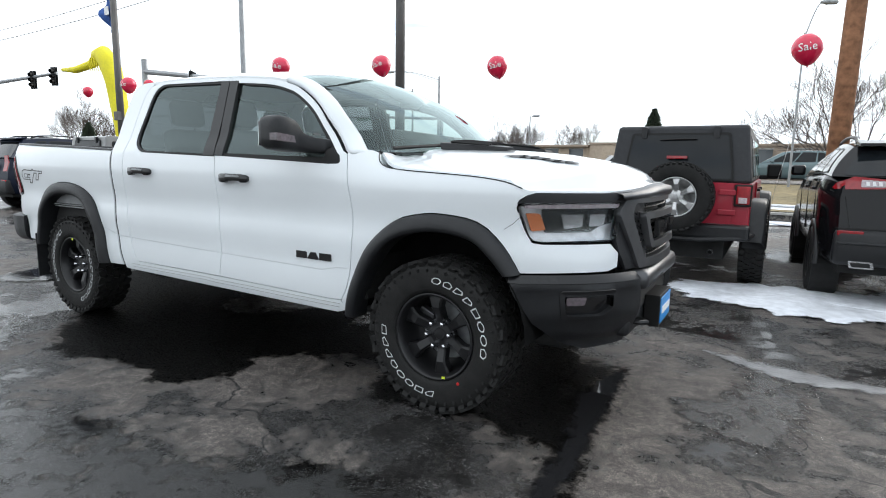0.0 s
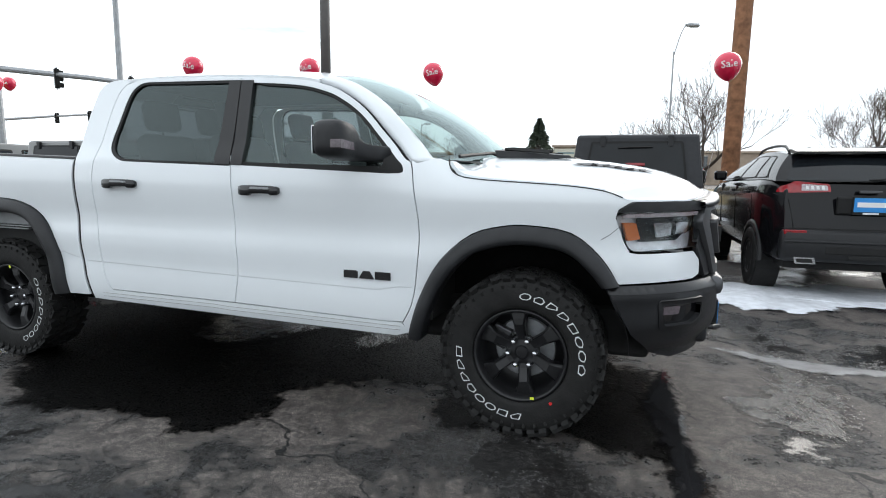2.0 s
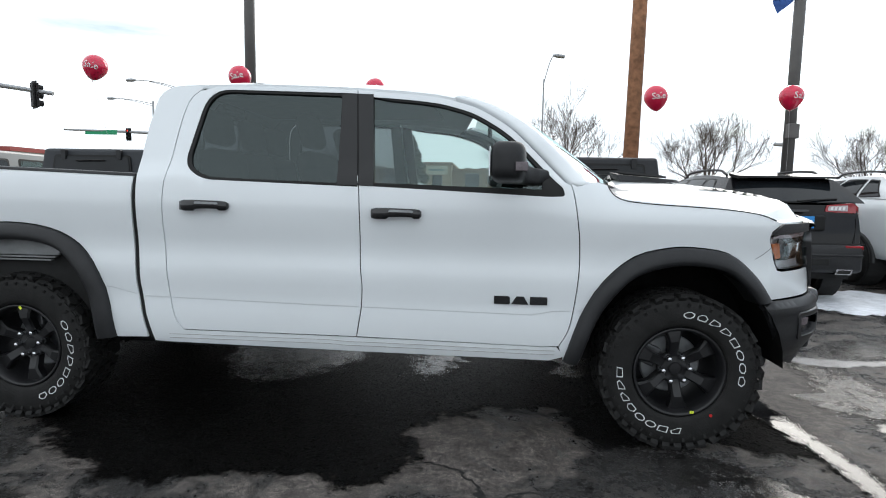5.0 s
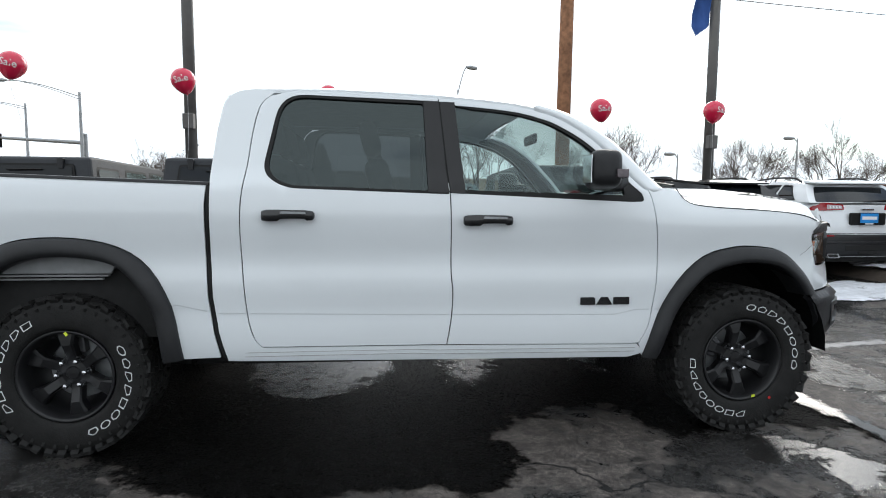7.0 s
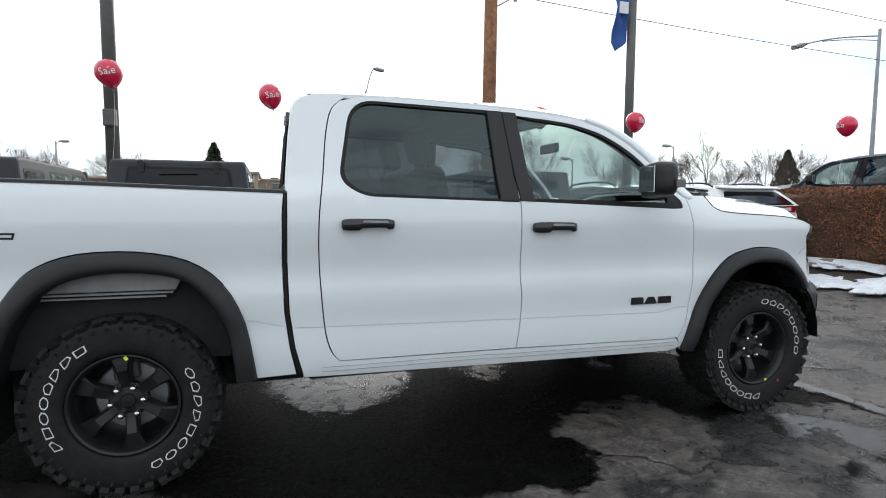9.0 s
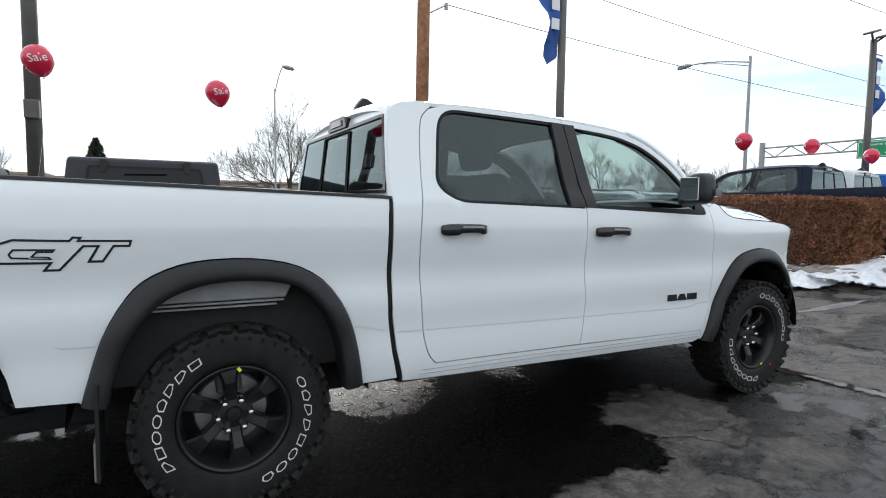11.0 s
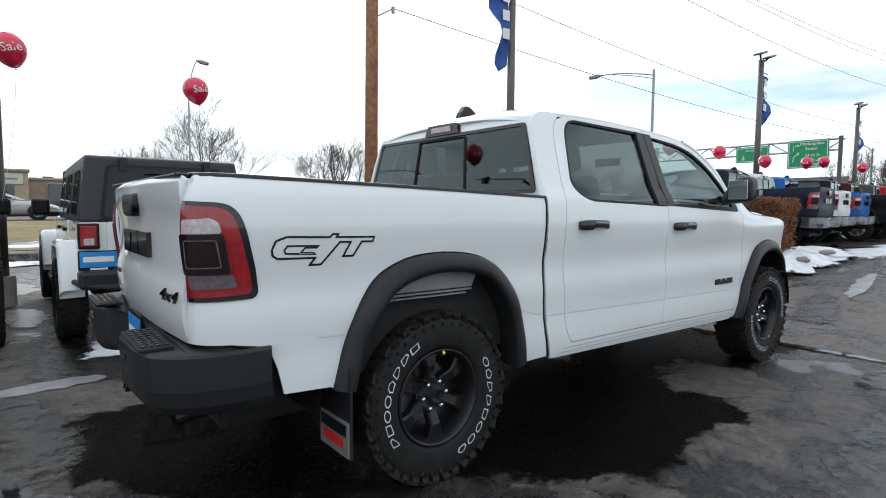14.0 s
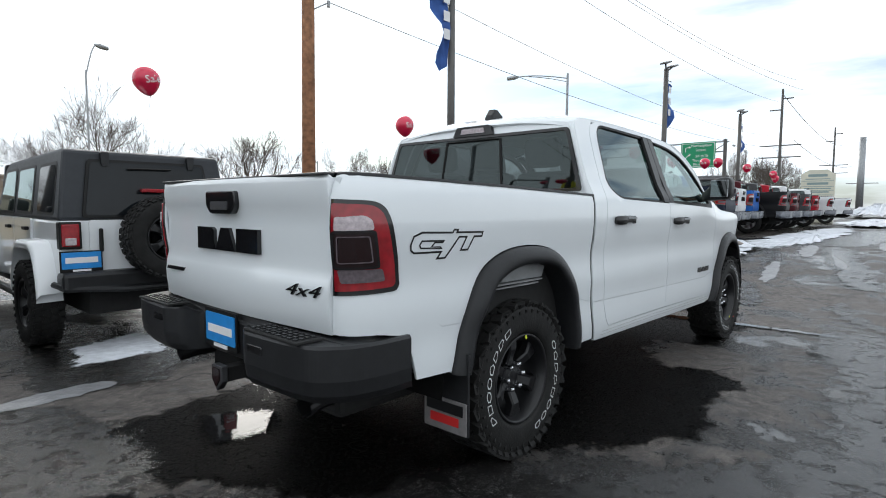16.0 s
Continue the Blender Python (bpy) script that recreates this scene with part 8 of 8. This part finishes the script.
def balloon(x, y, z, tie, tilt=0.0, turn=0.0, r=0.185):
    B = thing("balloon", "crimson balloon with white lettering, tied by a string", "balloon", "balloons over the parked row", at=(x, y, z))
    B.matrix_basis = pose(x, y, z, 0, tilt, turn)
    s = new("balloon_skin", balloon_mesh)
    s.parent = B
    s.matrix_basis = Matrix.Diagonal((r, r, r, 1))
    for sg in (0, 180):
        t = text_part("lettering", "Sale", 0.145, Matrix(), PALE, B, 0.0, 0.0)
        for v in t.data.vertices:
            px, py = v.co.x, v.co.y - 0.01
            ang = px / r
            zz = py
            rad = math.sqrt(max(0.0001, r * r - zz * zz)) + 0.0025
            v.co = Vector((rad * math.sin(ang), -rad * math.cos(ang), zz))
        t.matrix_basis = pose(0, 0, 0, 0, 0, sg)
    inv = B.matrix_basis.inverted()
    a = inv @ Vector(tie)
    b = Vector((0, 0, -1.3 * r))
    pts = [b.lerp(a, k / 8) + Vector((0.02 * math.sin(k), 0, -0.10 * math.sin(math.pi * k / 8))) for k in range(9)]
    part("string", tube(pts, 0.0022, 4), PALE, B)


BAL = ((-5.58, 4.97, 3.25, 12, 15), (-3.35, 5.4, 3.18, -14, 5), (-1.15, 5.9, 3.08, -12, 10), (3.5, 5.5, 2.91, -6, 0), (5.75, 5.8, 2.98, 4, 20), (9.8, 4.6, 2.93, 0, 80), (13.2, 5.0, 3.06, 10, 40), (15.1, 4.5, 2.87, 14, 60), (18.3, 4.45, 3.0, 0, 90), (19.9, 4.45, 3.12, -8, 60), (24.0, 4.4, 3.12, 0, 120), (29.1, 4.4, 3.06, 0, 90), (29.6, 4.4, 2.85, 0, 80), (-11.06, 5.0, 3.2, -5, 5), (-15.8, 8.5, 3.9, -5, 10), (-20.0, 8.6, 3.9, -5, -20))
for x, y, z, tilt, turn in BAL:
    balloon(x, y, z, (x - 0.35 * (1 if tilt < 0 else -1), y + 0.6, ground_z(x, y + 0.6)), tilt, turn)

# ---- yellow inflatable tube figure: a plain bent tube ----
YELLOW = material("yellow_nylon", (0.75, 0.66, 0.01), 0.6, vary=0.08, vary2=0.08)
td = thing("inflatable_tube", "bright yellow inflatable advertising tube, bent over", "inflatable", at=(-17.0, 7.6, 0))
part("body", tube([(1.2, 0, 0.5), (1.0, 0, 2.4), (0.7, 0, 3.9), (0.45, 0, 4.55), (0.1, 0, 4.85), (-0.3, 0, 4.85), (-0.55, 0, 4.72)], [0.24, 0.26, 0.30, 0.34, 0.30, 0.2, 0.1], 18), YELLOW, td, smooth=True)
part("arm", tube([(0.0, 0, 4.75), (-0.6, -0.1, 4.55), (-1.3, -0.2, 4.42), (-2.25, -0.2, 4.48)], [0.16, 0.14, 0.12, 0.06], 12), YELLOW, td, smooth=True)
for k in range(6):
    part("streamer", tube([(-0.35 + k * 0.12, -0.2, 4.75), (-0.37 + k * 0.12, -0.25, 4.5), (-0.33 + k * 0.12, -0.22, 4.28)], [0.03, 0.025, 0.01], 5), YELLOW, td)
part("blower", box(0.7, 1.7, -0.4, 0.4, 0.0, 0.6, 0.05), SEAL, td)

# ---- buildings across the road ----
STUCCO = material("beige_stucco", (0.42, 0.34, 0.26), 0.9, vary=0.1, scale=5, vary2=0.1, scale2=0.6, bump=0.2, bump_scale=60)
BRICKRED = material("red_roof_trim", (0.30, 0.06, 0.05), 0.7, vary=0.15)
TANWALL = material("tan_block_wall", (0.34, 0.27, 0.21), 0.9, vary=0.12, scale=3, vary2=0.1, scale2=0.5)
WINDOWDARK = material("shop_window", (0.03, 0.04, 0.045), 0.08, coat=0.5)
cas = thing("shop_building", "low beige stucco shop building with red roof trim", "building", at=(0, 46.5, 0.62))
part("wall", box(-17, -2.2, 0, 12, 0, 2.5), STUCCO, cas)
part("wall", box(-2.2, 13, 0.6, 12, 0, 2.6), TANWALL, cas)
part("tower", box(-11.2, -8.8, -0.5, 2.0, 0, 2.7), STUCCO, cas)
part("tower", box(-4.6, -2.2, -0.4, 2.0, 0, 3.1), STUCCO, cas)
for x0, x1, z in ((-17.1, -11.3, 2.5), (-11.3, -8.7, 2.7), (-8.7, -4.6, 2.5), (-4.7, -2.1, 3.1)):
    part("roof_trim", box(x0, x1, -0.6, 12, z, z + 0.16), TANWALL, cas)
part("roof_trim", box(-2.1, 13.1, 0.45, 12, 2.6, 2.75), STUCCO, cas)
for x in (-15.5, -13.2, -8.2, -6.6, -1.0, 1.5, 4.0, 6.5):
    w = part("shop_front", box(x, x + 1.3, -0.03 if x < -2.2 else 0.57, 0.3, 0.5, 2.3, 0.01), WINDOWDARK, cas)
    part("window_frame", box(x - 0.06, x + 1.36, -0.06 if x < -2.2 else 0.54, 0.0 if x < -2.2 else 0.6, 2.3, 2.4), CONCRETE, w)
part("door", box(-3.9, -3.0, -0.45, -0.3, 0.0, 2.1, 0.01), WINDOWDARK, cas)
cs = part("wall_sign", box(-7.4, -5.5, -0.18, 0.0, 1.35, 2.35, 0.03), SEAL, cas, "black and red sign with white lettering")
text_part("lettering", "CASINO", 0.46, Matrix(((1, 0, 0, -6.45), (0, 0, -1, -0.19), (0, 1, 0, 1.6), (0, 0, 0, 1))), PALE, cs, 0.004)
part("sign_top", prism([(-7.4, 2.35), (-5.5, 2.35), (-5.5, 2.75), (-6.45, 3.25), (-7.4, 2.75)], -0.18, 0.0), BRICKRED, cs)
part("lettering_bar", box(-7.1, -5.8, -0.19, -0.18, 2.05, 2.2), PALE, cs)
ws_ = part("wall_sign", box(-4.5, -2.5, -0.50, -0.4, 2.2, 2.95, 0.02), CREAM, cas, "pale sign board in a green frame")
part("lettering_bar", box(-4.2, -2.8, -0.51, -0.5, 2.5, 2.65), TEALBAR, ws_)
for x in (-1.2, 0.2, 1.0, 2.6):
    part("roof_unit", box(x, x + 0.7, 4, 5, 2.6, 3.0, 0.02), GREYPAINT, cas)
ob2 = thing("far_building", "low pale commercial building beyond the junction", "building", at=(-46, 44.0, 0.62))
part("wall", box(-9, 4, 0, 8, 0, 3.6), CREAM, ob2)
part("roof_trim", box(-9.2, 4.2, -0.3, 8, 3.6, 4.0), BRICKRED, ob2)
for k in range(5):
    part("shop_front", box(-8 + k * 2.4, -6.3 + k * 2.4, -0.03, 0.2, 0.6, 2.6), WINDOWDARK, ob2)

# ---- hedge ----
TWIG = material("dormant_hedge_twigs", (0.22, 0.095, 0.048), 0.9, vary=0.4, scale=8, vary2=0.2, scale2=1.0, object_vary=0.0)
TWIGSHADE = material("hedge_shade_core", (0.085, 0.042, 0.025), 0.95, vary=0.5, scale=30, vary2=0.3, scale2=5, bump=1.0, bump_scale=60)
hd = thing("hedge", "clipped dormant hedge with red-brown leaves", "hedge", at=(8.72, 5.0, lot_z(8.72) + 0.10))


def hedge_shape(u, v):
    """A rounded box skin: u round the outline, v from the foot to the middle of the top."""
    a = u * 2 * math.pi
    c, s = math.cos(a), math.sin(a)
    ex = 0.35
    x = math.copysign(abs(c) ** ex, c) * 0.47
    y = math.copysign(abs(s) ** ex, s) * 3.65
    if v < 0.7:
        k, z = 1.0 - 0.06 * (0.7 - v), 1.18 * v / 0.7
    else:
        t = (v - 0.7) / 0.3
        k, z = 1 - t ** 1.6, 1.18 + 0.09 * math.sin(t * math.pi / 2)
    return Vector((x * k, y * k, z))


# solid core in a darkened twig colour, painted as the shade between the leaves
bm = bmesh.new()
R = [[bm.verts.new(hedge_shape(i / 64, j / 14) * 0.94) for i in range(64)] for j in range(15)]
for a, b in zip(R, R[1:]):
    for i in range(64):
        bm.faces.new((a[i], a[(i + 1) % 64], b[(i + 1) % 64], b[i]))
part("hedge_shade_core", bm, TWIGSHADE, hd)
V, Fc = [], []
hr = random.Random(3)
for k in range(52000):
    u, v = hr.random(), hr.random() ** 0.8
    p = hedge_shape(u, min(v, 0.99)) * (0.93 + 0.09 * hr.random() + 0.035 * noise.noise(Vector((u * 40, v * 6, 1.7))))
    d = Vector((hr.gauss(0, 1), hr.gauss(0, 1), hr.gauss(0, 1) + 0.3)).normalized()
    e = d.cross(Vector((hr.gauss(0, 1), hr.gauss(0, 1), hr.gauss(0, 1)))).normalized()
    l, w = 0.022 + 0.02 * hr.random(), 0.008 + 0.008 * hr.random()
    s = len(V)
    V += [p - d * l, p + e * w, p + d * l, p - e * w]
    Fc.append((s, s + 1, s + 2, s + 3))
me = bpy.data.meshes.new("hedge_leaves")
me.from_pydata([tuple(v) for v in V], [], Fc)
ob = link_mesh("hedge_leaves", me, TWIG, hd)
tagged(ob, kind="stuff")

# ---- trees ----
BARK = material("grey_brown_bark", (0.072, 0.057, 0.047), 0.9, vary=0.25, scale=6)
NEEDLE = material("conifer_needles", (0.040, 0.058, 0.034), 0.9, vary=0.35, scale=2)


def bare_tree(seed, height=7.0, spread=8.0):
    """A leafless tree: short trunk, wide limbs, five orders of ever finer twigs."""
    r = random.Random(seed)
    T = thing("bare_tree", "bare winter tree with a wide twiggy crown", "tree", "bare street trees")
    trunk = bmesh.new()
    V, F = [], []

    def twig(pts, rads):
        for k, p in enumerate(pts):
            d = (pts[min(k + 1, len(pts) - 1)] - pts[max(k - 1, 0)]).normalized()
            e = d.cross(Vector((0.3, 0.5, 0.81)) if abs(d.z) < 0.8 else Vector((1, 0.2, 0))).normalized()
            f = d.cross(e)
            s = len(V)
            V.extend((p + e * rads[k], p - e * rads[k] * 0.5 + f * rads[k] * 0.87, p - e * rads[k] * 0.5 - f * rads[k] * 0.87))
            if k:
                for j in range(3):
                    F.append((s - 3 + j, s - 3 + (j + 1) % 3, s + (j + 1) % 3, s + j))

    def grow(p, d, length, rad, depth):
        pts, rads = [p], [rad]
        q, dd = p.copy(), d.copy()
        n = 3 if depth < 4 else 2
        for k in range(n):
            dd = (dd + Vector((r.gauss(0, 0.12), r.gauss(0, 0.12), r.gauss(0.05, 0.08)))).normalized()
            q = q + dd * length / n
            pts.append(q.copy())
            rads.append(rad * (1 - 0.32 * (k + 1) / n))
        if depth < 2:
            add_tube(trunk, pts, rads, 6, False)
        else:
            twig(pts, rads)
        if depth >= 6:
            return
        for k in range((3, 3, 3, 4, 4, 4)[min(depth, 5)]):
            if k == 0:
                at = pts[-1]
            else:
                f = r.uniform(0.25, 1.0) * n
                c = min(int(f), n - 1)
                at = pts[c].lerp(pts[c + 1], f - c)
            side = dd.cross(Vector((r.gauss(0, 1), r.gauss(0, 1), r.gauss(0, 1)))).normalized()
            ang = r.uniform(0.35, 0.85) if k else r.uniform(0.1, 0.4)
            nd = (dd * math.cos(ang) + side * math.sin(ang) + Vector((0, 0, 0.16))).normalized()
            grow(at, nd, length * r.uniform(0.60, 0.86), max(0.0060, rads[-1] * r.uniform(0.55, 0.75)), depth + 1)

    trunk_h = height * 0.13
    add_tube(trunk, [(0, 0, -0.05), (0.03, 0, trunk_h * 0.6), (0, 0.03, trunk_h)], [height * 0.034, height * 0.027, height * 0.024], 9, False)
    for k in range(6):
        a = 2 * math.pi * (k + r.random() * 0.6) / 6
        out = spread / height * (1.25 if k else 0.15)
        d = Vector((math.cos(a) * out, math.sin(a) * out, 0.85 + 0.3 * r.random())).normalized()
        grow(Vector((0, 0, trunk_h * (0.8 + 0.2 * r.random()))), d, height * 0.27, height * 0.015, 1)
    part("trunk", trunk, BARK, T, smooth=True)
    me = bpy.data.meshes.new("crown")
    me.from_pydata([tuple(v) for v in V], [], F)
    link_mesh("crown", me, BARK, T, "leafless crown of fine twigs")
    return T


def conifer(x, y, height, width, seed):
    r = random.Random(seed)
    z0 = ground_z(x, y)
    T = thing("conifer", "dark green conifer behind the shop building", "tree", at=(x, y, z0))
    part("trunk", tube([(0, 0, 0), (0, 0, height)], [0.2, 0.02], 8, False), BARK, T)
    V, Fc = [], []
    for k in range(4200):
        t = r.random() ** 0.8
        z = 0.6 + (height - 0.5) * t
        tier = 0.88 + 0.12 * math.sin(z * 7)
        rad = width / 2 * (1 - t) ** 0.85 * tier * r.random() ** 0.4
        a = r.random() * 2 * math.pi
        p = Vector((rad * math.cos(a), rad * math.sin(a), z - 0.15 * rad))
        d = Vector((math.cos(a), math.sin(a), -0.25 + r.gauss(0, 0.3))).normalized()
        e = d.cross(Vector((r.gauss(0, 1), r.gauss(0, 1), r.gauss(0, 1)))).normalized()
        l, w = 0.16 + 0.10 * r.random(), 0.04
        s = len(V)
        V += [p - d * l, p + e * w, p + d * l, p - e * w]
        Fc.append((s, s + 1, s + 2, s + 3))
    me = bpy.data.meshes.new("needles")
    me.from_pydata([tuple(v) for v in V], [], Fc)
    link_mesh("needles", me, NEEDLE, T)


KINDS = [bare_tree(11), bare_tree(12), bare_tree(13)]
SPOTS = ((6.0, 33.0, 7.4, 8.6), (14.2, 31.0, 6.6, 7.6), (23.6, 31.0, 6.0, 7.2), (31.0, 31.5, 6.3, 7.5), (38.8, 32, 6.4, 7.6), (46.0, 32, 6.0, 7.0), (54.0, 33, 6.4, 7.2), (-13.5, 50, 6.0, 6.0), (-21.0, 52, 6.5, 7.0), (-70.0, 34, 9.0, 9.0), (-82.0, 40, 9.5, 10.0), (62.0, 14.5, 8.5, 8.0), (70.0, 12.0, 8.0, 8.0), (78, 15, 8, 8), (-25, 62, 7, 7))
for k, (x, y, h, sp) in reversed(list(enumerate(SPOTS))):
    m = pose(x, y, ground_z(x, y), 0, 0, 77 * k) @ Matrix.Diagonal((sp / 8.0, sp / 8.0, h / 7.0, 1))
    if k < 3:
        KINDS[k].matrix_basis = m
    else:
        copy_thing(KINDS[k % 3], m)
conifer(-5.3, 42.6, 5.1, 4.2, 2)
conifer(44.0, 36.0, 5.6, 4.4, 3)
conifer(-62.0, 30.0, 4.5, 4.5, 4)
